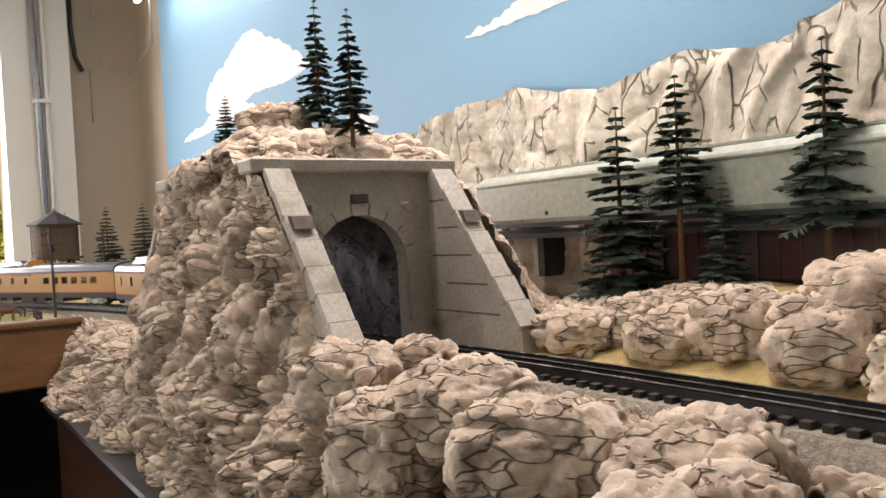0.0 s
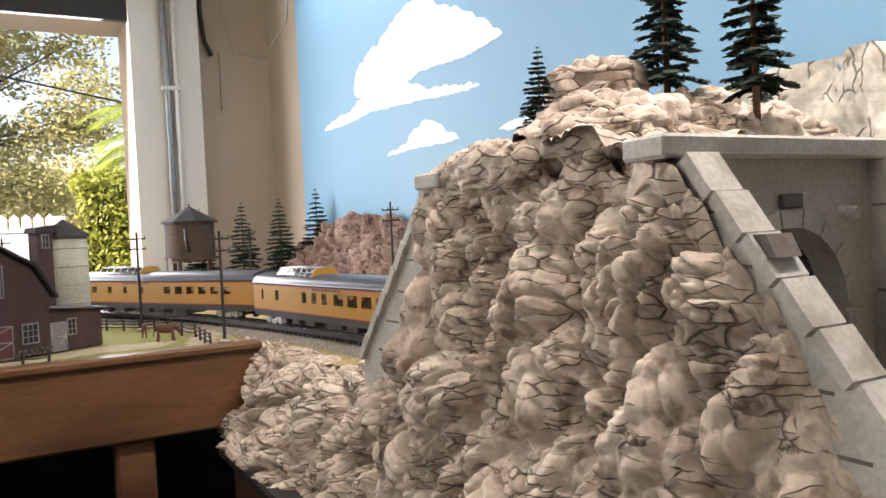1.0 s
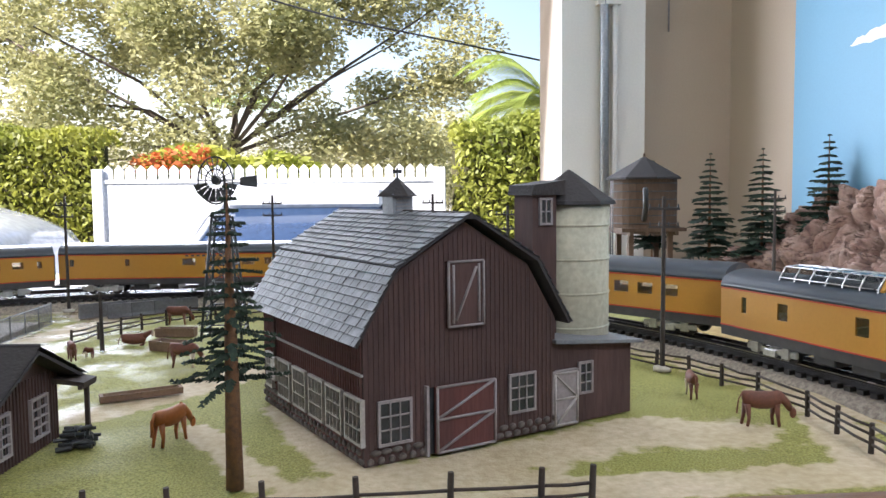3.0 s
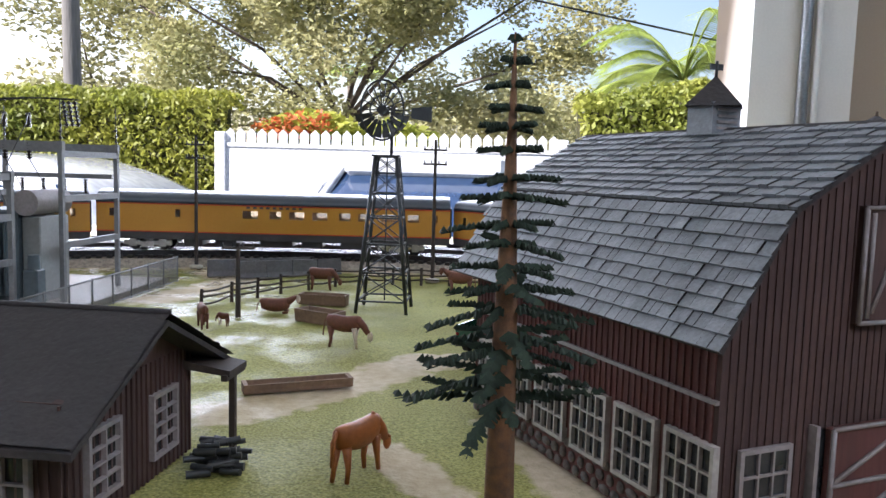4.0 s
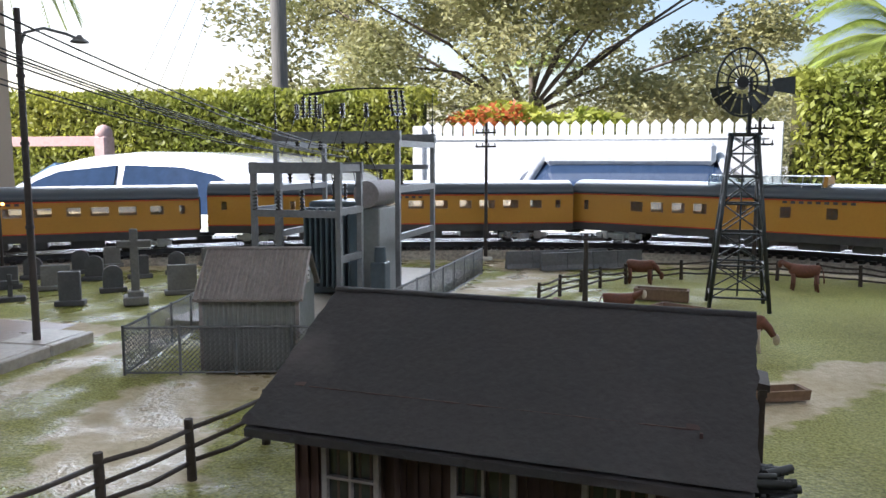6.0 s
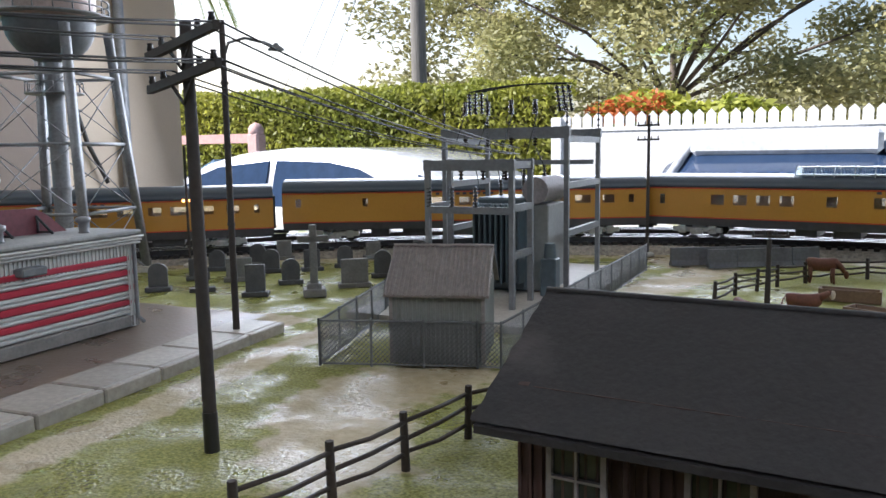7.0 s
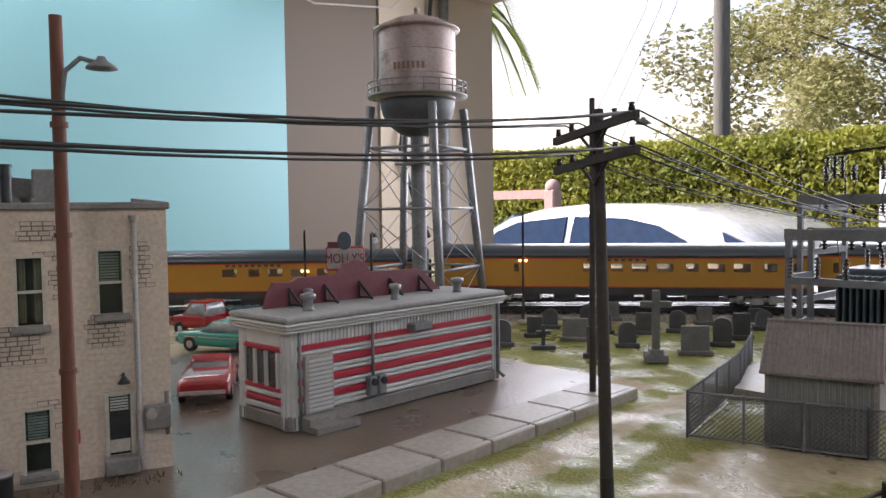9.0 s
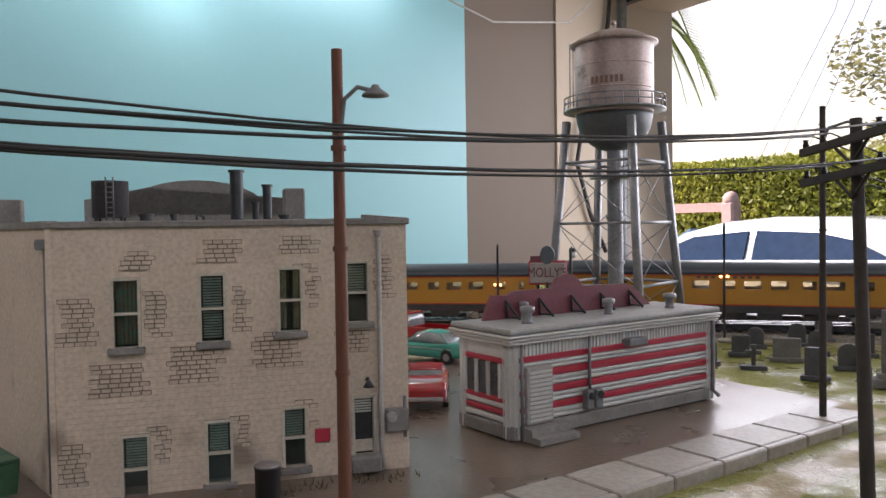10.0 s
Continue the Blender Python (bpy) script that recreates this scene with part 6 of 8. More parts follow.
grazer("horse", pose(-.110, 1.416, 0, 0, 0, 60), .040, "horse", "horse", mane=True, label="chestnut horse grazing on the grass")
grazer("cow", pose(-.165, 1.672, 0, 0, 0, -10), .040, "cow", "cowwhite", label="brown cow with white face grazing")
grazer("cow", pose(-0.084, 1.954, 0, 0, 0, 165), .042, "cow", "cow", grazing=False, label="brown cow standing by the pasture fence")
grazer("cow", pose(-.245, 1.955, 0, 0, 0, -5), .040, "cow", "cow", label="brown cow grazing near the fence")
grazer("cow", pose(-.258, 1.805, 0, 0, 0, 10), .040, "cow", "cowwhite", lying=True, grazing=False, label="brown cow lying on the grass")
grazer("calf", pose(-.285, 1.735, 0, 0, 0, 150), .018, "cow", "cowwhite", label="small brown calf on the grass")
grazer("cow", pose(-.30, 1.725, 0, 0, 0, 120), .032, "cow", "cow", label="brown cow beside the shed")
grazer("cow", pose(.335, 1.412, 0, 0, 0, -10), .042, "cow", "cow", label="brown cow grazing beside the track fence")
grazer("cow", pose(.315, 1.50, 0, 0, 0, 80), .034, "cow", "cowwhite", label="brown cow seen end-on by the fence")
# ---- troughs ----


def trough(m, l, w, h, label):
    t = empty("trough", m)
    part("base", Shape().box((0, 0, h * .2), (l * .94, w * .9, h * .3)), M["trough"], t)
    for sg in (-1, 1):
        part("side_board", Shape().prism([(sg * w * .42, 0), (sg * w * .5, h), (sg * w * .42, h), (sg * w * .34, 0)], "x", -l / 2, l / 2), M["trough"], t)
        part("end_board", Shape().box((sg * l * .48, 0, h / 2), (l * .04, w * .85, h)), M["trough"], t)
    return tagged(t, label, "trough", "feed troughs")


trough(pose(-.222, 1.86, 0, 0, 0, -5), .05, .016, .011, "long weathered wooden feed trough")
trough(pose(-.205, 1.765, 0, 0, 0, -28), .045, .02, .012, "oval weathered wooden water trough")
trough(pose(-.172, 1.552, 0, 0, 0, 25), .070, .013, .006, "low grey wooden trough beside the dirt road")


# ---- windmill ----
def windmill():
    w = empty("windmill", pose(-.156, 1.842, 0))
    h, b, t = .154, .025, .0105
    for sx in (-1, 1):
        for sy in (-1, 1):
            part("tower_leg", Shape().tube([(sx * b, sy * b, 0), (sx * t, sy * t, h)], .0019, 5), M["steel"], w)
    zs = [.012, .040, .068, .094, .118, .138, .154]
    for i, z in enumerate(zs):
        r = b + (t - b) * z / h
        for a, c in (((-r, -r), (r, -r)), ((r, -r), (r, r)), ((r, r), (-r, r)), ((-r, r), (-r, -r))):
            part("girt", Shape().tube([(*a, z), (*c, z)], .0012, 4), M["steel"], w)
            if i < len(zs) - 1:
                z2 = zs[i + 1]
                q = (b + (t - b) * z2 / h) / r
                part("brace", Shape().tube([(*a, z), (c[0] * q, c[1] * q, z2)], .0007, 4), M["steel"], w)
                part("brace", Shape().tube([(*c, z), (a[0] * q, a[1] * q, z2)], .0007, 4), M["steel"], w)
    part("platform", Shape().box((0, 0, h + .001), (.028, .028, .002)), M["steel"], w)
    part("mast", Shape().tube([(.004, 0, h), (.004, 0, .205)], .0018, 6), M["steel"], w)
    part("pump_rod", Shape().tube([(0, 0, .01), (0, 0, h)], .0008, 5), M["steel"], w)
    hub = part("wheel", Shape().cyl((-.004, -.016, .199), (-.004, -.006, .199), .005, .006, 10), M["steel"], w)
    rim = [(-.004 + .021 * math.cos(a), -.014, .199 + .029 * math.sin(a)) for a in [6.2832 * k / 24 for k in range(25)]]
    part("rim", Shape().tube(rim, .0011, 5), M["steel"], hub)
    inner = [(-.004 + .012 * math.cos(a), -.014, .199 + .014 * math.sin(a)) for a in [6.2832 * k / 24 for k in range(25)]]
    part("rim", Shape().tube(inner, .0009, 5), M["steel"], hub)
    for k in range(18):
        a = 6.2832 * k / 18
        c, s = math.cos(a), math.sin(a)
        if s < -.15:
            part("vane_blade", Shape().add([(-.004 + r * c - o * s, -.014 + q, .199 + r * s + o * c) for r, o, q in ((.010, -.0011, -.001), (.010, .0011, .001), (.027, .0042, .002), (.027, -.0042, -.002), (.010, -.0011, -.0005), (.010, .0011, .0015), (.027, .0042, .0025), (.027, -.0042, -.0015))], [(0, 1, 2, 3), (4, 5, 6, 7), (0, 1, 5, 4), (2, 3, 7, 6)]), M["steel"], hub)
        else:
            part("spoke", Shape().tube([(-.004, -.014, .199), (-.004 + .021 * c, -.014, .199 + .029 * s)], .0008, 4), M["steel"], hub)
    tail = part("tail_boom", Shape().tube([(-.002, -.004, .198), (.026, .010, .196)], .0008, 4).tube([(-.002, -.004, .201), (.026, .010, .200)], .0006, 4), M["steel"], w)
    part("tail_vane", Shape().add([(.022, .007, .193), (.022, .007, .203), (.042, .016, .206), (.042, .016, .190), (.022, .0078, .193), (.022, .0078, .203), (.042, .0168, .206), (.042, .0168, .190)], [(0, 1, 2, 3), (4, 5, 6, 7), (0, 1, 5, 4), (1, 2, 6, 5), (2, 3, 7, 6), (3, 0, 4, 7)]), M["steel"], tail)
    return tagged(w, "dark steel farm windmill on a lattice tower", "windmill")


windmill()


# ---- trees of the layout ----
def pine_mesh(h, seed, r0=.17, bare=.25, whorls=18, full=9, droop=.1, spray=.40, stout=.017):
    """Trunk and foliage of a model conifer of height h."""
    r = random.Random(seed)
    tr = Shape().tube([(0, 0, -.003), (.002 * r.uniform(-1, 1), 0, h * .5), (0, 0, h)], [h * stout, h * stout * .7, h * .002], 8)
    fo = Shape()
    for i in range(whorls):
        f = i / (whorls - 1)
        z = h * (bare + (.99 - bare) * f) + r.uniform(-.006, .006) * h
        reach = h * r0 * (1 - f) ** .75 + h * .012
        n = max(4, int(full * (1 - .4 * f)))
        for k in range(n):
            a = 6.283 * k / n + r.uniform(-.4, .4)
            l = reach * r.uniform(.6, 1.12)
            d = Vector((math.cos(a), math.sin(a), 0))
            s = Vector((-d.y, d.x, 0))
            base, tip = Vector((0, 0, z)), d * l + Vector((0, 0, z - l * droop * r.uniform(.2, 2.2) + l * .05))
            fo.tube([base, base.lerp(tip, .5) + Vector((0, 0, l * .05)), tip], [h * .004, h * .003, h * .001], 3, smooth=False)
            m = 12
            for q in range(m):
                c = base.lerp(tip, .15 + .85 * (q + r.random() * .6) / m) + Vector((0, 0, l * .03))
                g = l * spray * (1.05 - .55 * q / m)
                for sg in (-1, 1):
                    e = c + s * sg * g * r.uniform(.5, 1.1) + d * g * .55 + Vector((0, 0, r.uniform(-.35, .12) * g))
                    w = d * h * (.011 if spray > .3 else .007)
                    up = Vector((0, 0, h * .011))
                    fo.add([c - w, c + w, e + w * .5, e - w * .5, c + up, e + up * .4], [(0, 1, 2, 3), (0, 4, 5, 3), (1, 2, 5, 4)])
    return tr.mesh("trunk", M["pinewood"]), fo.mesh("foliage", M["pine"])


PINES = {"full": pine_mesh(1.0, 1, .23, .12, 19, 9, .15, .42), "mid": pine_mesh(1.0, 2, .21, .2, 18, 9), "thin": pine_mesh(1.0, 3, .20, .30, 15, 7, .25), "tall": pine_mesh(1.0, 4, .17, .42, 15, 8, .15), "near": pine_mesh(1.0, 9, .17, .36, 17, 7, .12, .12, .031), "crest": pine_mesh(1.0, 6, .14, .24, 17, 8, .22)}


def pine(kind, x, y, z, h, turn=0, label="dark green model pine tree"):
    t = empty("pine_tree", pose(x, y, z, 0, 0, turn) @ Matrix.Scale(h, 4))
    t.matrix_basis = Matrix.LocRotScale((x, y, z), Euler((0, 0, radians(turn))), (h, h, h))
    part("trunk", PINES[kind][0], None, t)
    part("foliage", PINES[kind][1], None, t)["kind"] = "stuff"
    return tagged(t, label, "tree", "model pine trees")


pine("near", -.046, 1.322, 0, .187, 30, "tall sparse model pine standing beside the barn")
pine("mid", .492, .625, .21, .082, 0, "small model pine on the tunnel rocks")
pine("crest", .595, .593, .222, .185, 40, "tall model pine on top of the tunnel rocks")
pine("crest", .590, .505, .203, .17, 140, "tall model pine on top of the tunnel rocks")
pine("full", .80, .316, .03, .215, 10, "dense dark model pine beside the track")
pine("tall", .806, .244, .045, .22, 80, "model pine with bare lower trunk on the terrace")
pine("mid", .797, .19, .045, .115, 200, "small model pine on the dry terrace")
pine("thin", .84, .114, .055, .22, 20, "sparse model pine on the dry terrace")
pine("thin", .87, .02, .06, .2, 90, "sparse model pine on the dry terrace")
pine("mid", .615, 2.46, .02, .225, 0)
pine("full", .735, 2.45, .02, .24, 50)
pine("full", .85, 2.45, .02, .25, 100)
pine("full", .925, 2.33, .02, .27, 200)
pine("full", .86, 2.50, .02, .12, 20)
pine("thin", .86, 1.34, .05, .155, 70)
pine("mid", .895, 1.253, .06, .185, 120)
pine("thin", .66, 1.02, .02, .10, 20)


# ---- line poles along the railway ----
def line_pole(x, y, h, turn, arms=2, foot=True, z=0.0, label="dark model telegraph pole with cross arms"):
    p = empty("telegraph_pole", pose(x, y, z, 0, 0, turn))
    part("shaft", Shape().cyl((0, 0, 0), (0, 0, h), .0026, .0018, 8), M["polewood"], p)
    for k in range(arms):
        zz = h * .93 - k * .018
        arm = part("cross_arm", Shape().box((0, -.0018, zz), (.030, .0018, .0024)), M["polewood"], p)
        for i in range(4):
            part("insulator", Shape().cyl((-.0135 + i * .009, -.0018, zz), (-.0135 + i * .009, -.0018, zz + .005), .001, .0007, 6), M["steel"], arm)
    if foot:
        part("footing", Shape().lathe([(.009, 0), (.009, .004), (.004, .005)], 12), M["concrete"], p)
    return tagged(p, label, "telegraph pole", "telegraph poles along the line")


line_pole(.404, 1.322, .168, -20)
line_pole(.325, 1.60, .175, -14)
line_pole(.70, 1.342, .195, -36, z=.01)
line_pole(.115, 1.93, .18, 0)
line_pole(.06, 1.985, .17, 2)
line_pole(-.123, 2.05, .18, 0)
line_pole(-.45, 2.10, .18, -15)
line_pole(.20, 1.80, .165, -8)
line_pole(.62, 1.95, .17, -25, z=.01)
part("transformer_can", Shape().cyl((-.455, 2.097, .138), (-.455, 2.097, .155), .0045, n=10), M["steel"], bpy.data.objects["telegraph_pole"])
line_pole(-.285, 1.775, .07, 20, 1, False, label="low dark model yard pole with cross arm")


# ---- old wooden water tank by the line ----
def wood_tank():
    t = empty("water_tank", pose(.575, 2.40, .012))
    for sx in (-1, 1):
        for sy in (-1, 1):
            part("post", Shape().box((sx * .04, sy * .04, .045), (.010, .010, .09)), M["tankwood"], t)
    part("deck", Shape().box((0, 0, .093), (.13, .13, .007)), M["tankwood"], t)
    for k in range(4):
        part("joist", Shape().box((-.045 + .03 * k, 0, .086), (.007, .13, .008)), M["tankwood"], t)
    tub = part("tub", Shape().lathe([(.063, .097), (.062, .195)], 24), M["tankwood"], t, "staved brown wooden tub")
    stv = Shape().box((0, 0, 0), (.0145, .003, .098)).mesh("stave", M["tankwood"])
    for k in range(28):
        a = 6.2832 * k / 28
        part("stave", stv, None, tub, m=pose(.0633 * math.cos(a), .0633 * math.sin(a), .146, 0, 0, math.degrees(a) + 90))
    for k in range(6):
        part("hoop", Shape().lathe([(.0655, .104 + k * .016), (.0660, .105 + k * .016), (.0655, .106 + k * .016)], 28), M["steel"], tub)
    part("roof", Shape().lathe([(.078, .193), (.078, .197), (.004, .238)], 8, (0, 0, 0), False), M["darkroof"], t)
    part("finial", Shape().cyl((0, 0, .236), (0, 0, .246), .003, .002, 8), M["tankwood"], t)
    lad = part("ladder", Shape().tube([(-.068, -.012, .0), (-.068, -.012, .2)], .0011, 4).tube([(-.068, .002, .0), (-.068, .002, .2)], .0011, 4), M["steel"], t)
    for k in range(20):
        part("rung", Shape().tube([(-.068, -.012, .01 + k * .0095), (-.068, .002, .01 + k * .0095)], .0007, 4), M["steel"], lad)
    part("spout", Shape().tube([(-.02, -.062, .115), (-.03, -.10, .14), (-.034, -.11, .175)], [.006, .005, .005], 8), M["steel"], t)
    return tagged(t, "brown wooden railway water tank with pointed roof", "water tank")


wood_tank()
# low block walls at the crossing
for x, y in ((-0.407, 2.026), (-0.364, 2.023)):
    w = empty("block_wall", pose(x, y, 0, 0, 0, 32.0))
    n = 0.135 / 4
    for k in range(4):
        part("block", Shape().prism([(-.0055, 0), (-.003, .006), (-.0022, .021), (.0022, .021), (.003, .006), (.0055, 0)], "x", k * n, (k + 1) * n - .0007), M["concretewall"], w)
    tagged(w, "low dark grey concrete barrier wall by the crossing", "wall", "barrier walls")

# ---- freight on the upper shelf ----
shelf = empty("upper_shelf")
part("deck", Shape().box((.885, .05, .112), (.10, 1.5, .006)), M["tie"], shelf)
part("rail", Shape().box((.852, .05, .1175), (.003, 1.5, .005)), M["rail"], shelf)
for k in range(9):
    part("bracket", Shape().box((.90, -.6 + k * .16, .085), (.06, .012, .055)), M["tie"], shelf)
tagged(shelf, "narrow dark shelf carrying an upper track", "shelf")
hop = empty("hopper_car", pose(.872, .30, .120))
M["hopper"] = surface("grey green hopper paint", (0.38, 0.40, 0.33), 0.45, 0, (0.34, 0.36, 0.3), 8, 120)
hp = [(-.030, .004), (-.034, .014), (-.034, .058), (-.030, .066), (-.018, .074), (.018, .074), (.030, .066), (.034, .058), (.034, .014), (.030, .004)]
part("body", Shape().prism(hp, "y", -.31, .31, smooth=False), M["hopper"], hop)
part("roof_walk", Shape().box((0, 0, .077), (.02, .6, .003)), M["hopper"], hop)
part("side_sill", Shape().box((-.0345, 0, .006), (.003, .62, .005)), M["black"], hop)
part("eave_rib", Shape().box((-.0335, 0, .0615), (.003, .62, .002)), M["hopper"], hop)
part("load_mark", Shape().cyl((-.0335, .17, .02), (-.0348, .17, .02), .003, n=10), M["black"], hop)
tagged(hop, "pale grey-green covered hopper car on the upper shelf", "train car")
box = empty("box_car", pose(.885, .22, .056))
part("body", Shape().bevel_box((0, 0, .03), (.05, .34, .052), .002), surface("maroon box car paint", (0.07, 0.018, 0.015), 0.5, 0, (0.045, 0.014, 0.012), 12, 150), box)
for k in range(15):
    part("rib", Shape().box((-.0258, -.16 + k * .0228, .03), (.0016, .002, .046)), M["darkwood"], box)
part("underframe", Shape().box((0, 0, .003), (.036, .3, .006)), M["black"], box)
tagged(box, "dark maroon box car standing under the shelf", "train car")


# ---- small green pick-up ----
M["greenpaint"] = surface("dark green truck paint", (0.01, 0.075, 0.035), 0.25, 0, (0.008, 0.06, 0.03), 20, 200, coat=.6)
M["smallglass"] = surface("model car glass", (0.12, 0.14, 0.15), 0.1, 0, (0.3, 0.32, 0.33), 40, 200, spec=.8)


def pickup(name, m, k, paint, label):
    t = empty(name, m)
    body = part("body", loft([[(a * k, b * k, c * k) for a, b, c in section(x, w, zb, zt, .95)] for x, w, zb, zt in ((-.1, .86, .45, 1.0), (.3, .9, .42, 1.05), (1.1, .9, .42, 1.08), (1.7, .84, .45, 1.05), (2.25, .74, .5, .92))]), paint, t)
    bed = part("bed", Shape().box((-1.25 * k, 0, .62 * k), (2.3 * k, 1.5 * k, .1 * k)), paint, t)
    for sg in (-1, 1):
        part("bed_side", Shape().bevel_box((-1.25 * k, sg * .82 * k, .78 * k), (2.3 * k, .09 * k, .56 * k), .02 * k), paint, bed)
    part("tailgate", Shape().bevel_box((-2.38 * k, 0, .78 * k), (.08 * k, 1.6 * k, .54 * k), .02 * k), paint, bed)
    part("badge", Shape().lathe([(.001, 0), (.12 * k, 0), (.12 * k, .006 * k)], 14, m=pose(-2.43 * k, 0, .8 * k, 0, 90, 0)), M["trimwhite"], bed, "pale oval badge")
    cab = part("cab_glass", loft([[(a * k, b * k, c * k) for a, b, c in section(x, w, 1.0, zt, .86)] for x, w, zt in ((-.08, .80, 1.3), (.0, .8, 1.66), (.9, .8, 1.66), (1.3, .78, 1.1))]), M["smallglass"], t)
    part("cab_roof", Shape().bevel_box((.45 * k, 0, 1.68 * k), (1.0 * k, 1.36 * k, .1 * k), .03 * k), M["whitepaint"] if paint is M["greenpaint"] else paint, cab)
    for sg in (-1, 1):
        part("pillar", Shape().tube([(-.05 * k, sg * .76 * k, 1.0 * k), (0, sg * .68 * k, 1.66 * k)], .05 * k, 5).tube([(1.3 * k, sg * .76 * k, 1.05 * k), (.9 * k, sg * .68 * k, 1.66 * k)], .04 * k, 5), paint, cab)
    part("bumper", Shape().bevel_box((-2.5 * k, 0, .5 * k), (.1 * k, 1.6 * k, .14 * k), .03 * k), M["chrome"], t)
    part("bumper", Shape().bevel_box((2.32 * k, 0, .5 * k), (.1 * k, 1.6 * k, .16 * k), .03 * k), M["chrome"], t)
    for sg in (-1, 1):
        part("tail_lamp", Shape().ball((-2.42 * k, sg * .78 * k, .78 * k), .06 * k, 8, 5), M["taillens"], t)
        for x in (-1.5, 1.45):
            wh = part("wheel", Shape().cyl((x * k, sg * .68 * k, .36 * k), (x * k, sg * .88 * k, .36 * k), .36 * k, n=18), M["tyre"], t)
            part("hub_cap", Shape().cyl((x * k, sg * .87 * k, .36 * k), (x * k, sg * .90 * k, .36 * k), .17 * k, .1 * k, 12), M["chrome"], wh)
    return tagged(t, label, "pickup truck", "model vehicles")


pickup("pickup_truck", pose(-.036, 1.70, 0, 0, 0, 66), .0225, M["greenpaint"], "dark green model pickup truck parked on the dirt road")


# ---- town materials ----
M.update(
    steelwall=surface("brushed steel cladding", (0.6, 0.6, 0.585), 0.42, 0.15, (0.5, 0.5, 0.485), 40, 300, grain=.08),
    dinered=surface("red enamel band", (0.42, 0.025, 0.05), 0.4, 0, (0.36, 0.025, 0.045), 30, 300, grain=.06),
    sign=surface("maroon sign board", (0.16, 0.035, 0.045), 0.6, 0, (0.12, 0.03, 0.04), 30, 300),
    dinerroof=surface("grey flat roof", (0.3, 0.3, 0.29), 0.7, 0, (0.22, 0.22, 0.215), 30, 300),
    asphalt=surface("worn wet brown paving", (0.185, 0.142, 0.108), 0.30, 0, (0.13, 0.10, 0.077), 18, 300, .0003, stain=((0.25, 0.19, 0.14), 9, .6)),
    slab=surface("grey paving slab", (0.40, 0.37, 0.33), 0.45, 0, (0.31, 0.28, 0.24), 30, 300, .0002, island=.2),
    brickpaint=surface("painted cream brick", (0.60, 0.50, 0.40), 0.8, 0, (0.52, 0.43, 0.345), 22, 400, .0003, stain=((0.25, 0.20, 0.155), 16, .6)),
    barebrick=surface("bare worn brick", (0.55, 0.455, 0.365), 0.9, 0, (0.46, 0.38, 0.305), 80, 500, .0003, island=.15),
    mortar=surface("dark mortar", (0.19, 0.15, 0.12), 0.95, 0, None, 80, 500),
    stone=surface("grey sill stone", (0.24, 0.225, 0.21), 0.8, 0, (0.17, 0.16, 0.15), 60, 400),
    sash=surface("cream sash paint", (0.52, 0.48, 0.40), 0.6, 0, (0.44, 0.40, 0.33), 60, 400),
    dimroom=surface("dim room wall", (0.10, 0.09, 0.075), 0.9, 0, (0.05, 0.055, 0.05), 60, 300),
    blind=surface("pale slatted blind", (0.5, 0.51, 0.46), 0.7),
    curtain=surface("tan curtain", (0.38, 0.29, 0.19), 0.85, 0, (0.28, 0.2, 0.13), 300, 600),
    greencurtain=surface("green print curtain", (0.08, 0.2, 0.15), 0.85, 0, (0.25, 0.12, 0.09), 260, 600),
    towersteel=surface("silver grey tower steel", (0.27, 0.275, 0.285), 0.45, 0.35, (0.17, 0.17, 0.18), 40, 300),
    tanksteel=surface("rusty silver tank", (0.42, 0.345, 0.32), 0.45, 0.25, (0.30, 0.22, 0.195), 22, 260, 0, stain=((0.16, 0.085, 0.065), 26, .58)),
    tankletter=surface("faded brown letter paint", (0.22, 0.13, 0.11), 0.7),
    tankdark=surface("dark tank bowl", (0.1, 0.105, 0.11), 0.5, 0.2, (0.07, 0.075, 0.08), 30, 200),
    rustpole=surface("rusty brown lamp pole", (0.17, 0.07, 0.045), 0.7, 0, (0.11, 0.045, 0.03), 40, 400, .0002, None, 1, .3, (1, 1, .2)),
    greysteel=surface("grey substation steel", (0.18, 0.185, 0.19), 0.6, 0.1, (0.135, 0.14, 0.145), 40, 300),
    transformer=surface("blue grey transformer paint", (0.075, 0.10, 0.115), 0.45, 0, (0.06, 0.08, 0.095), 30, 300),
    corrugated=surface("grey corrugated sheet", (0.26, 0.27, 0.265), 0.55, 0.2, (0.2, 0.205, 0.2), 30, 300, grain=.1),
    rustroof=surface("brownish corrugated roof", (0.25, 0.22, 0.205), 0.6, 0.1, (0.19, 0.16, 0.15), 30, 300),
    ceramic=surface("dark insulator glaze", (0.03, 0.025, 0.022), 0.25),
    headstone=surface("dark headstone", (0.085, 0.085, 0.09), 0.55, 0, (0.055, 0.055, 0.06), 80, 400, island=.35),
    palestone=surface("pale headstone", (0.17, 0.165, 0.155), 0.7, 0, (0.125, 0.12, 0.11), 80, 400, island=.2),
    wirebl=surface("black wire", (0.012, 0.012, 0.013), 0.5),
    redcar=surface("red car paint", (0.38, 0.012, 0.02), 0.22, 0, None, 20, 300, coat=.7, grain=.03),
    tealcar=surface("turquoise car paint", (0.06, 0.34, 0.27), 0.22, 0, None, 20, 300, coat=.7, grain=.03),
    dumpster=surface("green dumpster", (0.04, 0.12, 0.06), 0.6),
    weed=surface("brown weeds", (0.12, 0.06, 0.05), 0.9, 0, (0.07, 0.07, 0.03), 200, 600),
)

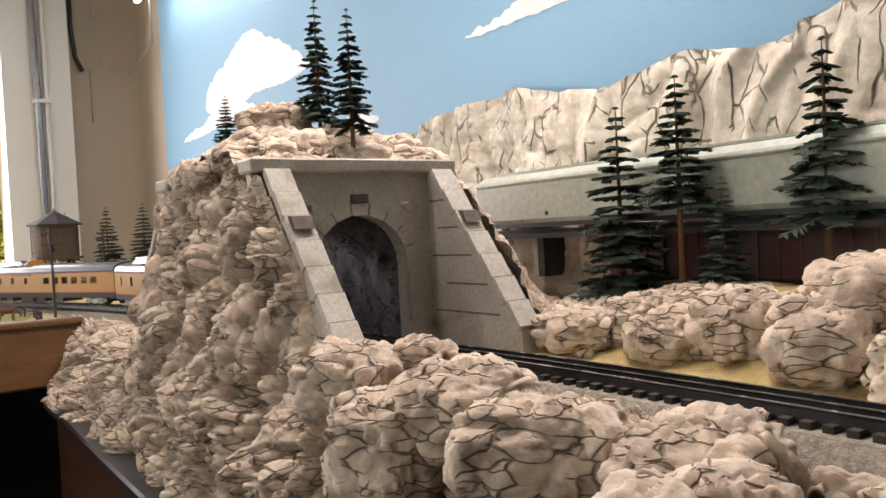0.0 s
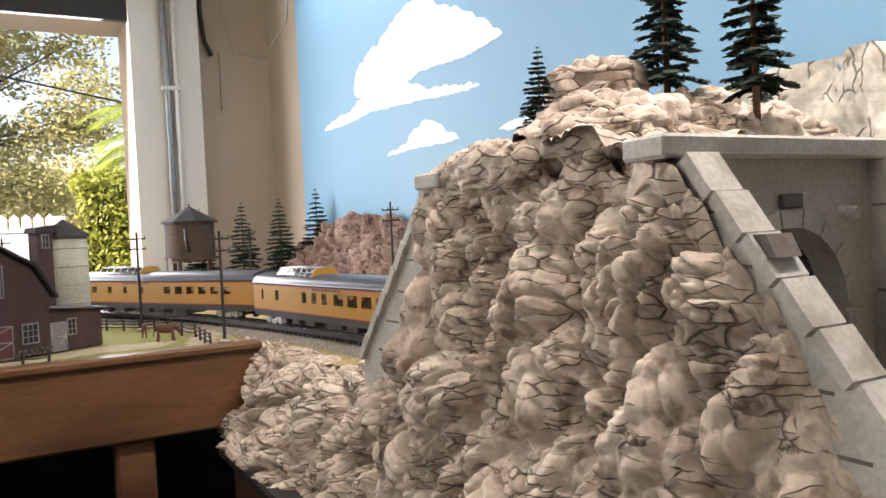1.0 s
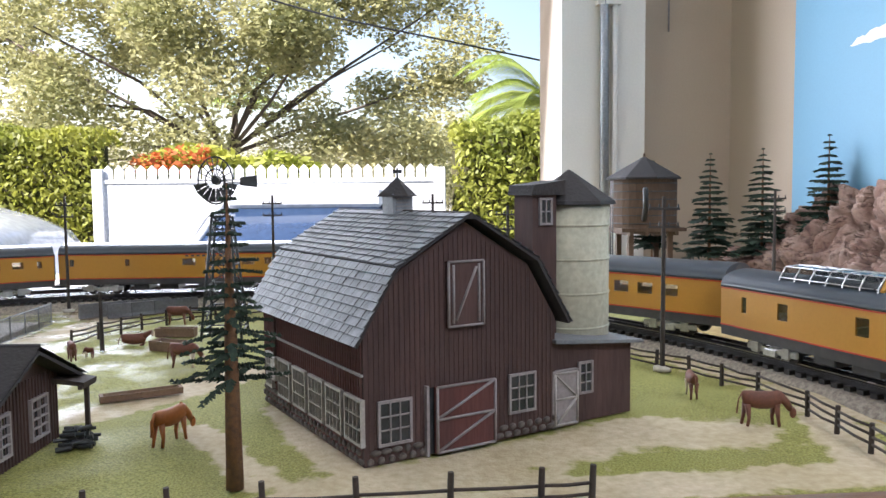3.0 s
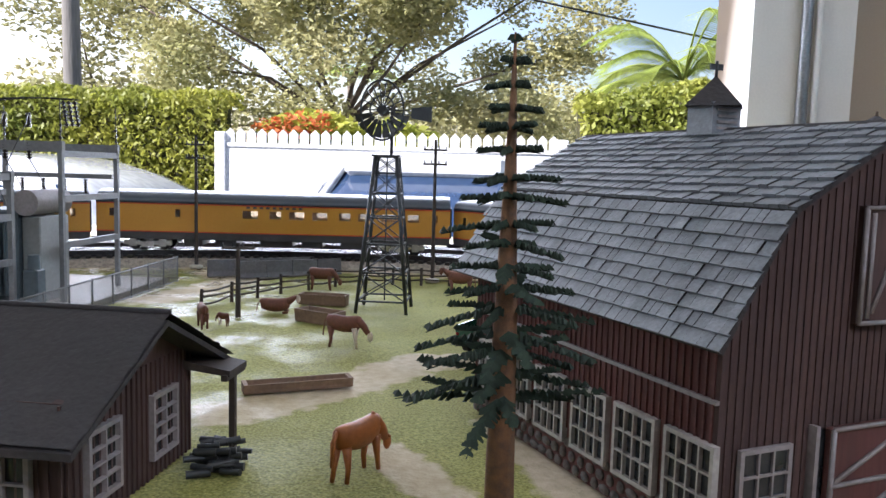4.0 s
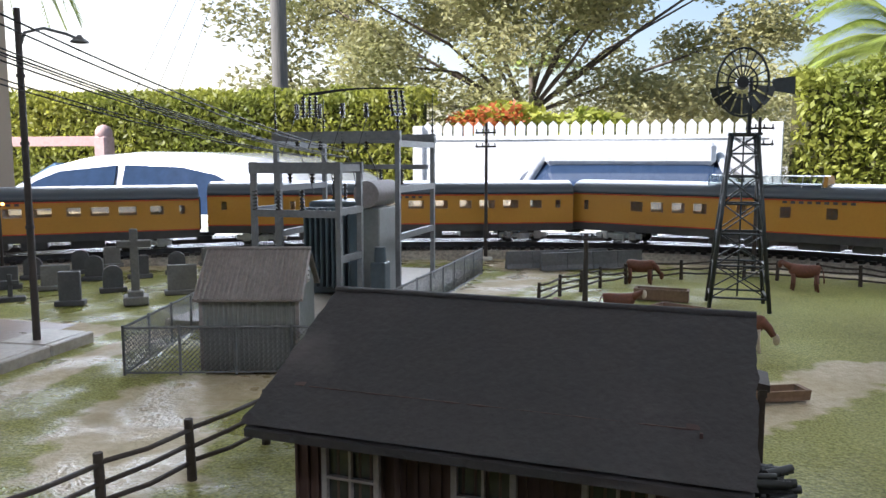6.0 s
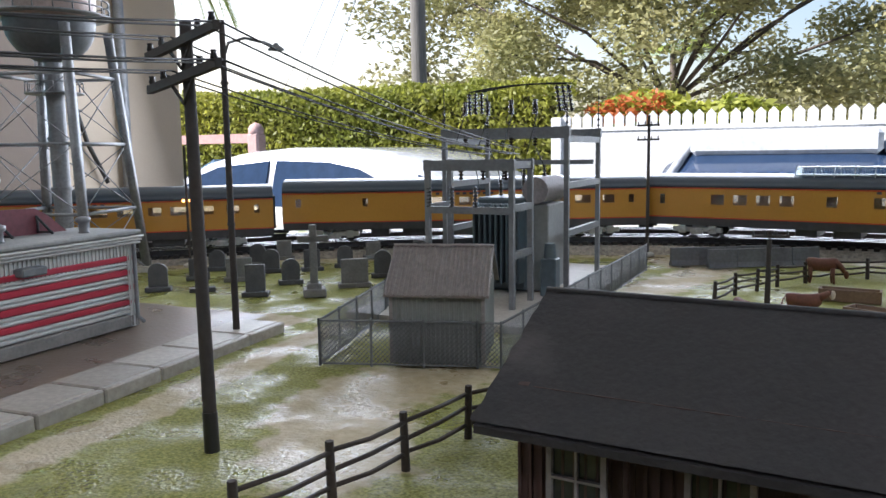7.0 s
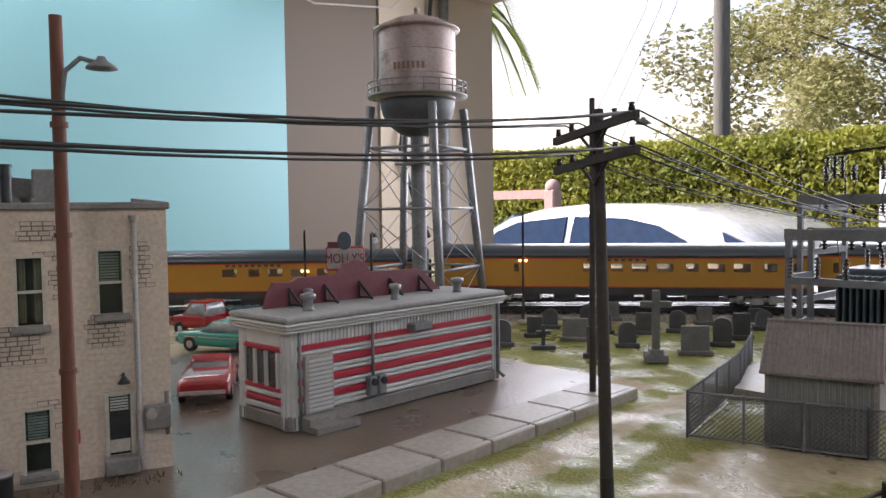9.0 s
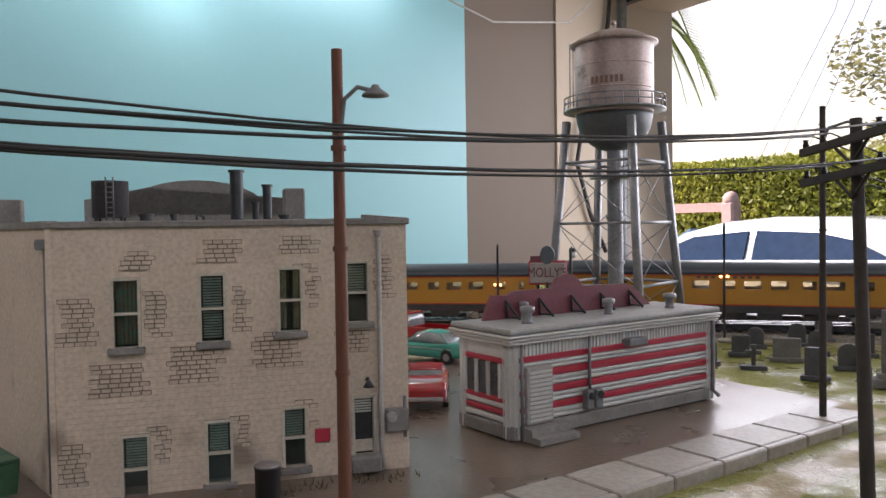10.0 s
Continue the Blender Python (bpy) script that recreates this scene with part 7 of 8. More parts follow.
# ---- paving ----
road = Shape().sheet(60, 60, lambda u, v: (-1.05 + .430 * u - .045 * u * v, 0.9 + .70 * v, .0032 + .0004 * noise.noise((u * 14, v * 14, 5))))
setting("street", road, M["asphalt"], "worn brown paving around the diner and street", "road")
walk_way = empty("sidewalk")
for i in range(13):
    # the run slants a little towards the street as it goes back
    at = Matrix.Translation((-.577, 1.10, 0)) @ Matrix.Rotation(radians(4.9), 4, 'Z') @ Matrix.Translation((0, -.13 + i * .0463, 0))
    part("paving_slab", Shape().bevel_box((-.0285, .023, .003), (.0370, .0440, .009), .0009), M["slab"], walk_way, m=at)
    part("kerb_stone", Shape().bevel_box((-.0070, .023, .0028), (.0050, .0450, .0092), .0009), M["slab"], walk_way, m=at)
tagged(walk_way, "grey sidewalk of square slabs with a pale kerb", "sidewalk", kind="structure")


# ---- the diner ----
def diner():
    """Local x runs along the long striped wall from the street corner, y back to the lot."""
    a = math.atan2(.206, -.013)
    d = empty("diner", Matrix.Translation((-.7225, 1.313, .004)) @ Matrix.Rotation(a, 4, 'Z'))
    L, D, H = .214, .058, .066
    part("foundation", Shape().bevel_box((L / 2, D / 2, .005), (L + .004, D + .004, .010), .001), M["stone"], d)
    part("wall_core", Shape().box((L / 2, D / 2, .038), (L - .004, D - .004, .056)), M["steelwall"], d)
    # fluted cladding: ribs above, bands of red and steel below
    up = part("upper_cladding", Shape().box((L / 2, .0012, .0575), (L, .0024, .015)), M["steelwall"], d)
    for i in range(62):
        part("flute", Shape().box((.002 + i * .00345, -.0004, .0575), (.0016, .0016, .0146)), M["steelwall"], up)
    z = .0105
    for i, (h, red) in enumerate(((.0035, 0), (.0035, 0), (.005, 1), (.0032, 0), (.0032, 0), (.0055, 1), (.0032, 0), (.0032, 0), (.0055, 1), (.0028, 0), (.0028, 0), (.0052, 1))):
        part("band", Shape().bevel_box((L / 2 + .002, -.0002, z + h / 2), (L - .002, .003, h - .0005), .0008), M["dinered" if red else "steelwall"], d, "red enamel band" if red else "")
        z += h
    # end wall with windows towards the street
    for zz, h, red in ((.012, .004, 0), (.017, .004, 1), (.0215, .0035, 0), (.0255, .004, 1), (.0525, .004, 1)):
        part("band", Shape().bevel_box((-.0002, D / 2, zz + .001), (.003, D - .006, h), .0008), M["dinered" if red else "steelwall"], d)
    part("upper_cladding", Shape().box((.0012, D / 2, .060), (.0024, D, .0105)), M["steelwall"], d)
    for y in (.0165, .030, .0435):
        w = part("end_window", Shape().box((-.0005, y, .040), (.002, .011, .0225)), M["darkpane"], d)
        part("mullion", Shape().box((-.0016, y - .0065, .040), (.003, .0024, .024)).box((-.0016, y + .0065, .040), (.003, .0024, .024)), M["steelwall"], w)
    for x, y in ((0, 0), (0, D), (L, 0), (L, D)):
        c = part("corner_post", Shape().cyl((x + (.004 if x == 0 else -.004), y + (.004 if y == 0 else -.004), .0), (x + (.004 if x == 0 else -.004), y + (.004 if y == 0 else -.004), .066), .006, n=14), M["steelwall"], d)
        for k in range(12):
            t = 6.2832 * k / 12
            part("flute", Shape().cyl((x + (.004 if x == 0 else -.004) + .006 * math.cos(t), y + (.004 if y == 0 else -.004) + .006 * math.sin(t), .001), (x + (.004 if x == 0 else -.004) + .006 * math.cos(t), y + (.004 if y == 0 else -.004) + .006 * math.sin(t), .065), .0009, n=5), M["steelwall"], c)
    rf = part("roof", Shape().bevel_box((L / 2, D / 2, .0745), (L + .012, D + .012, .004), .0012), M["dinerroof"], d)
    for k in range(3):
        part("eave_moulding", Shape().bevel_box((L / 2, D / 2, .0665 + k * .0024), (L + .010 + .002 * k, D + .010 + .002 * k, .0018), .0006), M["steelwall"], rf)
    for x, y, s in ((.03, .018, 1), (.115, .02, .9), (.185, .018, 1), (.05, .045, .7)):
        v = part("roof_vent", Shape().lathe([(.0045 * s, .076), (.0035 * s, .078), (.0035 * s, .084), (.0055 * s, .085), (.0055 * s, .088), (.002 * s, .089)], 14, (x, y, 0)), M["towersteel"], rf)
    # louvred service door, steps, meters, lamp
    dr = part("service_door", Shape().bevel_box((.022, -.0025, .0295), (.024, .004, .040), .0006), M["trimwhite"], d, "white louvred service door")
    for k in range(12):
        part("louvre", Shape().box((.022, -.005, .0125 + k * .003), (.020, .0012, .0016)), M["steelwall"], dr)
    st = part("steps", Shape().prism([(-.022, 0), (-.022, .0045), (-.014, .0045), (-.014, .009), (-.002, .009), (-.002, 0)], "x", .006, .042), M["stone"], d, "grey concrete steps")
    part("conduit", Shape().tube([(.071, -.003, .018), (.071, -.003, .068)], .0013, 6), M["greysteel"], d)
    for x in (.068, .077):
        m = part("meter_box", Shape().bevel_box((x, -.0045, .020), (.007, .006, .014), .0008), M["greysteel"], d)
        part("dial", Shape().cyl((x, -.0072, .023), (x, -.009, .023), .0026, n=10), M["darkpane"], m)
    part("exhaust_hood", Shape().bevel_box((.118, -.004, .0575), (.020, .010, .006), .001), M["greysteel"], d)
    part("conduit", Shape().tube([(.006, -.004, .0), (.006, -.004, .066)], .0012, 6), M["greysteel"], d)
    part("downspout", Shape().tube([(L - .002, -.004, .066), (L - .002, -.004, .008), (L - .002, -.010, .004)], .0018, 6), M["greysteel"], d)
    # back of the sign board along the far eave
    y0 = .048
    prof = [(0.013, 0.074), (0.017, 0.085), (0.022, 0.095), (0.037, 0.094), (0.044, 0.097), (0.082, 0.097), (0.088, 0.105), (0.099, 0.108), (0.110, 0.104), (0.114, 0.097), (0.168, 0.096), (0.176, 0.092), (0.183, 0.087), (0.199, 0.074)]
    sg = part("sign_board", Shape().prism(prof, "y", y0, y0 + .0035), M["sign"], d, "maroon shaped sign board seen from behind")
    for x in (0.035, 0.068, 0.102, 0.135, 0.169):
        part("strut", Shape().tube([(x, y0, .090), (x + .002, y0 - .014, .077)], .0011, 5).tube([(x, y0 - .001, .077), (x, y0 - .001, .090)], .0011, 5).tube([(x, y0, .078), (x + .002, y0 - .014, .078)], .0009, 5), M["steel"], sg)
    return tagged(d, "steel and red striped roadside diner with maroon sign", "diner")


diner()

# roof sign beyond the diner
SIGNLIFT = .002
rs = empty("diner_sign", pose(-.862, 1.475, .0))
part("post", Shape().cyl((0, 0, -SIGNLIFT), (0, 0, .10), .002, n=8), M["steel"], rs)
part("panel", Shape().bevel_box((0, 0, .107), (.004, .05, .022), .001), M["trimwhite"], rs)
part("frame", Shape().bevel_box((-.001, 0, .107), (.0036, .054, .026), .001), M["dinered"], rs)
part("globe", Shape().cyl((-.002, .0, .126), (.002, .0, .126), .010, n=20), M["transformer"], rs, "round blue emblem")
part("topper", Shape().box((0, -.014, .122), (.003, .020, .006)), M["sign"], rs)


def lettering(word, size, m, mat, parent):
    cu = bpy.data.curves.new("lettering", 'FONT')
    cu.body, cu.size, cu.extrude, cu.align_x, cu.align_y = word, size, .0004, 'CENTER', 'CENTER'
    ob = new("lettering_source", cu)
    dg = bpy.context.evaluated_depsgraph_get()
    me = bpy.data.meshes.new_from_object(ob.evaluated_get(dg))
    bpy.data.objects.remove(ob)
    me.materials.clear()
    me.materials.append(mat)
    o = part("lettering", me, None, parent)
    o.matrix_basis = m
    return o


lettering("MOLLY'S", .0145, Matrix.Translation((.0026, 0, .107)) @ Matrix(((0, 0, 1, 0), (1, 0, 0, 0), (0, 1, 0, 0), (0, 0, 0, 1))), M["sign"], rs)
rs.matrix_basis = pose(-.915, 1.498, SIGNLIFT, 0, 0, -48) @ Matrix.Diagonal((1, .72, .94, 1))
tagged(rs, "small painted diner sign with round blue emblem", "sign")


# ---- two-storey building ----
def block():
    """Local x runs along the painted brick wall from its corner at the street, y into the building."""
    a = math.atan2(1.043 - 1.234, -.764 + .714)
    ang = a
    b = empty("apartment_building", Matrix.Translation((-.714, 1.229, .003)) @ Matrix.Rotation(ang, 4, 'Z'))
    L, D, H = .199, .13, .150
    # openings: x centre, z centre, width, height, filling
    wins = [(.0305, .109, .0118, .035, "blind2"), (.0703, .106, .0118, .036, "curtain"), (.114, .103, .0122, .0375, "blind"), (.160, .102, .0125, .037, "green"),
            (.069, .025, .0118, .034, "blind"), (.112, .020, .0122, .035, "blind2"), (.157, .015, .0125, .036, "blind")]
    door = (.028, .029, .0135, .0355)
    ops = sorted((x - w / 2, x + w / 2, z - h / 2, z + h / 2) for x, z, w, h in [q[:4] for q in wins] + [door])
    edges = sorted({0.0, L} | {o[0] for o in ops} | {o[1] for o in ops})
    levels = sorted({0.0, H} | {max(.0005, o[2]) for o in ops} | {o[3] for o in ops})

    def gap(i, j):
        x, z = (edges[i] + edges[i + 1]) / 2, (levels[j] + levels[j + 1]) / 2
        return any(o[0] < x < o[1] and o[2] < z < o[3] for o in ops)
    wall = part("street_wall", pierced(edges, levels, gap, 0, .004), M["brickpaint"], b, "cream painted brick wall with worn patches")
    part("end_wall", Shape().box((.002, D / 2 + .002, H / 2), (.004, D - .004, H)), M["brickpaint"], b)
    part("end_wall", Shape().prism([(L - .004, .004), (L, .004), (L + .056, D - .010), (L + .052, D - .010)], "z", 0, H), M["brickpaint"], b)
    part("end_coping", Shape().prism([(L - .005, .003), (L + .001, .003), (L + .058, D - .009), (L + .051, D - .009)], "z", H, H + .004), M["stone"], b)
    part("corner_ear", Shape().bevel_box((L + .045, D - .012, H + .008), (.018, .008, .024), .001), M["stone"], b)
    part("back_wall", Shape().box((L / 2 + .027, D - .008, H / 2), (L + .050, .004, H)), M["brickpaint"], b)
    # painted courses that stand a little proud, then bare brick patches
    for i in range(int(H / .0033)):
        z = .0016 + i * .0033
        for x0, x1 in zip(edges[:-1], edges[1:]):
            xm = (x0 + x1) / 2
            if any(o[0] <= xm <= o[1] and o[2] - .001 < z < o[3] + .001 for o in ops) or x1 - x0 < .001:
                continue
            part("brick_course", Shape().box((xm, -.0001, z), (x1 - x0, .0007, .0028)), M["brickpaint"], wall)
    rnd = random.Random(11)
    for px, pz, pw, ph in ((.062, .115, .010, .014), (.102, .103, .010, .014), (.148, .102, .012, .014), (.185, .098, .012, .013), (.035, .083, .012, .010), (.078, .078, .015, .011), (.124, .072, .017, .011), (.165, .066, .018, .010), (.062, .040, .008, .009), (.101, .032, .008, .010), (.145, .028, .009, .011), (.190, .020, .010, .012), (.155, .132, .012, .006), (.110, .136, .014, .007), (.065, .139, .013, .006), (.014, .118, .007, .013)):
        r = int(2 * ph / .0026)
        bed, face = Shape(), Shape()
        for j in range(r):
            zz = pz - ph + .0015 + j * .0026
            lo, hi = px - pw * rnd.uniform(.6, 1.0), px + pw * rnd.uniform(.6, 1.0)
            x = lo + (.0027 if j % 2 else 0)
            while x < hi - .004:
                if not any(o[0] - .005 < x + .0026 < o[1] + .005 and o[2] - .001 < zz < o[3] + .001 for o in ops):
                    face.box((x + .0026, -.0010 - rnd.uniform(0, .0003), zz), (.0047, .001, .0019))
                    bed.box((x + .0026, -.0006, zz), (.0054, .0006, .0026))
                x += .0054
        if bed.f:
            part("mortar_patch", bed, M["mortar"], wall)["kind"] = "stuff"
            part("brick_patch", face, M["barebrick"], wall)["kind"] = "stuff"
    part("corner_board", Shape().box((L - .001, -.0008, H / 2), (.003, .0024, H)), M["brickpaint"], b)
    for x, z, w, h, fill in wins:
        f = sash_frame(x, z, w, h, 1, 2, -.0022, .0012, .0016, .0014)
        wn = part("window", f, M["sash"], b)
        part("sill", Shape().bevel_box((x, -.0025, z - h / 2 - .002), (w + .007, .006, .0038), .0006), M["stone"], wn)
        part("pane", Shape().box((x, .0022, z), (w, .0006, h)), glass("sash glass", (.8, .9, .88), .03, .6) if "sashglass" not in M else M["sashglass"], wn)
        # backing panel; its dark colour stands in for the unlit room
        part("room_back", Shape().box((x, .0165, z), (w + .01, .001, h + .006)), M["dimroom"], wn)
        if "blind" in fill:
            lo = z - h / 2 + .001 if fill == "blind" and z > .09 else z
            k = 0
            while lo + k * .0016 < z + h / 2 - .002:
                part("slat", Shape().box((x, .0042, lo + k * .0016 + .001), (w - .002, .0012, .0009)), M["blind"], wn)
                k += 1
        else:
            mt = M["curtain" if fill == "curtain" else "greencurtain"]
            for sg in (-1, 1):
                part("curtain", Shape().sheet(10, 2, lambda u, v: (x + sg * (w / 2 - .0005 - u * w * (.30 if fill == "curtain" else .46)), .0045 + .0006 * math.sin(u * 18), z - h / 2 + .001 + (h - .002) * v)), mt, wn)
    dx, dz, dw, dh = door
    dr = part("door", Shape().box((dx, .003, dz), (dw - .002, .003, dh)), M["darkpane"], b, "dark glazed street door in a pale frame")
    part("door_frame", Shape().box((dx - dw / 2, -.0005, dz), (.0022, .004, dh)).box((dx + dw / 2, -.0005, dz), (.0022, .004, dh)).box((dx, -.0005, dz + dh / 2), (dw + .002, .004, .0022)), M["sash"], dr)
    part("door_panel", Shape().box((dx, .0012, dz - dh * .36), (dw - .003, .002, .007)), M["sash"], dr)
    for k in range(7):
        part("slat", Shape().box((dx, .0012, dz + dh * .22 + k * .0016), (dw - .004, .001, .0009)), M["blind"], dr)
    part("door_step", Shape().bevel_box((dx, -.005, dz - dh / 2 - .0045), (dw + .004, .011, .009), .0008), M["stone"], b)
    lp = part("door_lamp", Shape().tube([(dx - .002, .0, .056), (dx - .002, -.006, .058), (dx - .002, -.008, .055)], .0009, 5), M["steel"], b)
    part("shade", Shape().lathe([(.001, .057), (.0035, .053)], 12, (dx - .002, -.008, 0)), M["steel"], lp)
    # pipes and meters at the street corner
    dp = part("downpipe", Shape().tube([(.018, -.004, .143), (.018, -.004, .012), (.0165, -.005, .003)], .0016, 7), M["trimwhite"], b)
    part("hopper_head", Shape().cyl((.018, -.004, .142), (.018, -.004, .146), .002, .003, 8), M["trimwhite"], dp)
    part("downpipe", Shape().tube([(L + .003, .012, .14), (L + .003, .012, .002)], .0016, 7), M["greysteel"], b)
    part("hopper_head", Shape().bevel_box((L + .004, .012, .141), (.008, .008, .006), .001), M["greysteel"], b)
    mb = part("meter_panel", Shape().bevel_box((.008, -.003, .031), (.014, .005, .014), .0008), M["stone"], b)
    part("dial", Shape().cyl((.012, -.0055, .034), (.012, -.009, .034), .003, n=12), M["trimwhite"], mb)
    part("conduit", Shape().tube([(.003, -.003, .020), (.003, -.003, .045)], .0013, 6), M["greysteel"], mb)
    part("notice", Shape().bevel_box((.053, -.0015, .025), (.009, .0016, .008), .0003), M["dinered"], b, "small red notice plate")
    # roof, parapet and roof-top things
    part("roof", Shape().prism([(.003, .002), (L - .004, .002), (L + .050, D - .011), (.003, D - .011)], "z", H - .006, H - .002), M["darkroof"], b)
    cop = part("parapet_coping", Shape().bevel_box((L / 2, .001, H + .0015), (L + .004, .007, .004), .0008), M["stone"], b)
    part("parapet_side", Shape().prism([(-.002, H), (-.002, H + .0035), (D, H + .008), (D, H)], "x", -.001, .004), M["stone"], b)
    arcp = [(.05, H), (.05, H + .020), (.062, H + .020), (.062, H + .008)] + [(.125 + .052 * math.cos(t), H + .010 + .024 * math.sin(t)) for t in [math.pi * k / 14 for k in range(15)]] + [(.185, H + .008), (.185, H + .020), (.199, H + .020), (.199, H)]
    part("rear_parapet", Shape().prism(arcp, "y", D - .002, D + .003), M["stone"], b, "grey curved parapet at the rear")
    tk = part("roof_tank", Shape().cyl((.172, .045, H + .006), (.172, .045, H + .028), .0105, n=16), M["darkroof"], b)
    part("ladder", Shape().tube([(.169, .034, H + .004), (.169, .034, H + .030)], .0006, 4).tube([(.173, .034, H + .004), (.173, .034, H + .030)], .0006, 4), M["greysteel"], tk)
    for k in range(8):
        part("rung", Shape().tube([(.169, .034, H + .006 + k * .003), (.173, .034, H + .006 + k * .003)], .0005, 4), M["greysteel"], tk)
    for q in range(4):
        part("stand_leg", Shape().box((.172 + .007 * (-1, 1, -1, 1)[q], .045 + .007 * (-1, -1, 1, 1)[q], H + .003), (.002, .002, .008)), M["steel"], tk)
    for x, y, h, r in ((.098, .05, .034, .0042), (.080, .035, .024, .0028), (.086, .06, .014, .0022), (.135, .03, .006, .002), (.150, .02, .006, .0035), (.07, .03, .005, .003)):
        c = part("chimney_pipe", Shape().cyl((x, y, H - .003), (x, y, H + h), r, n=12), M["steel"], b)
        part("pipe_cap", Shape().cyl((x, y, H + h), (x, y, H + h + .0016), r * 1.25, n=12), M["steel"], c)
    part("goose_pipe", Shape().tube([(.118, .03, H - .002), (.118, .03, H + .006), (.122, .03, H + .007), (.122, .03, H + .004)], .0009, 5), M["steel"], b)
    part("roof_hatch", Shape().bevel_box((.060, .075, H + .012), (.014, .014, .026), .001), M["stone"], b)
    return tagged(b, "two-storey cream painted brick building with sash windows", "building")


M["sashglass"] = glass("sash glass", (.9, 1, .98), .03, .88)
house = block()
for o in house.children_recursive:
    if o.matrix_basis == Matrix.Identity(4):
        o.data.transform(Matrix.Diagonal((1, -1, 1, 1)))
        o.data.flip_normals()
    else:
        o.location.y = -o.location.y
can = empty("trash_can", pose(-.70, 1.135, .003))
part("drum", Shape().lathe([(.0062, 0), (.0068, .002), (.0068, .019), (.0072, .0195), (.0072, .021), (.006, .021), (.006, .004)], 16), M["black"], can)
part("rim", Shape().lathe([(.0066, .0205), (.0073, .021), (.0066, .0215)], 16), M["trimgrey"], can)
tagged(can, "black round trash can against the brick wall", "trash can")
ds = empty("dumpster", pose(-.815, 1.0, .003, 0, 0, 15))
part("bin", Shape().prism([(-.014, 0), (-.018, .016), (.016, .018), (.014, 0)], "x", -.025, .025), M["dumpster"], ds)
for k in range(3):
    part("lid_panel", Shape().box((-.0167 + .0167 * k, -.001, .019), (.0155, .034, .0015)), M["dumpster"], ds)
tagged(ds, "dark green dumpster behind the building", "dumpster")
wd = random.Random(5)
for x0, y0, n in ((-.708, 1.190, 30), (-.712, 1.158, 26), (-.70, 1.215, 20)):
    w = Shape()
    for _ in range(n):
        x, y, h = x0 + wd.uniform(-.006, .008), y0 + wd.uniform(-.012, .012), wd.uniform(.003, .008)
        w.tube([(x, y, .002), (x + wd.uniform(-.003, .003), y + wd.uniform(-.003, .003), h)], [.0007, .0002], 3)
    ob = part("weed_clump", w, M["weed"])
    tagged(ob, "brown weeds growing at the wall foot", "weeds", kind="stuff")

# ---- model cars by the diner ----
conv = [(-2.4, .7, .4, .78), (-2.2, .86, .34, .9), (-1.2, .9, .3, .95), (.2, .9, .3, .92), (1.3, .88, .3, .92), (2.1, .8, .34, .86), (2.4, .62, .4, .72)]
motor_car("model_convertible", pose(-.876, 1.332, .003, 0, 0, 148), .0225, M["redcar"], M["smallglass"], conv, [(-.2, .7, .9, .93, .9), (.45, .72, .9, 1.0, .9), (.6, .7, .9, 1.25, .95), (.75, .7, .9, .98, .95)], (-1.45, 1.45), .34, "red open model sports car with chrome bumper", "model car",
          (("tail_lamp", (-2.38, .62, .7), (.08, .2, .1), "taillens"), ("tail_lamp", (-2.38, -.62, .7), (.08, .2, .1), "taillens"), ("bumper", (-2.45, 0, .5), (.1, 1.5, .14), "chrome"), ("bumper", (2.42, 0, .5), (.1, 1.4, .14), "chrome"), ("headlamp", (2.3, .55, .72), (.12, .2, .2), "headlamp"), ("headlamp", (2.3, -.55, .72), (.12, .2, .2), "headlamp")), "model vehicles")
bel = [(-2.5, .72, .4, .95), (-2.3, .86, .34, 1.02), (-1.2, .9, .3, .98), (.2, .9, .3, .95), (1.3, .88, .3, .96), (2.1, .82, .34, .92), (2.5, .66, .4, .8)]
motor_car("model_sedan", pose(-1.043, 1.434, .003, 0, 0, -155), .0225, M["tealcar"], M["smallglass"], bel, [(-1.5, .72, .93, 1.0, .9), (-1.0, .76, .95, 1.4, .8), (-.2, .78, .95, 1.48, .78), (.3, .76, .95, 1.44, .8), (.95, .74, .93, .98, .95)], (-1.5, 1.5), .35, "turquoise model sedan with pale roof", "model car",
          (("bumper", (-2.5, 0, .5), (.1, 1.5, .14), "chrome"), ("bumper", (2.5, 0, .5), (.1, 1.4, .14), "chrome"), ("headlamp", (2.42, .6, .75), (.1, .22, .2), "headlamp"), ("headlamp", (2.42, -.6, .75), (.1, .22, .2), "headlamp"), ("side_trim", (0, .9, .72), (3.6, .03, .05), "chrome"), ("side_trim", (0, -.9, .72), (3.6, .03, .05), "chrome")), "model vehicles")
pickup("model_truck", pose(-1.152, 1.474, .003, 0, 0, -155), .024, M["redcar"], "dark red old model pickup truck in the lot")


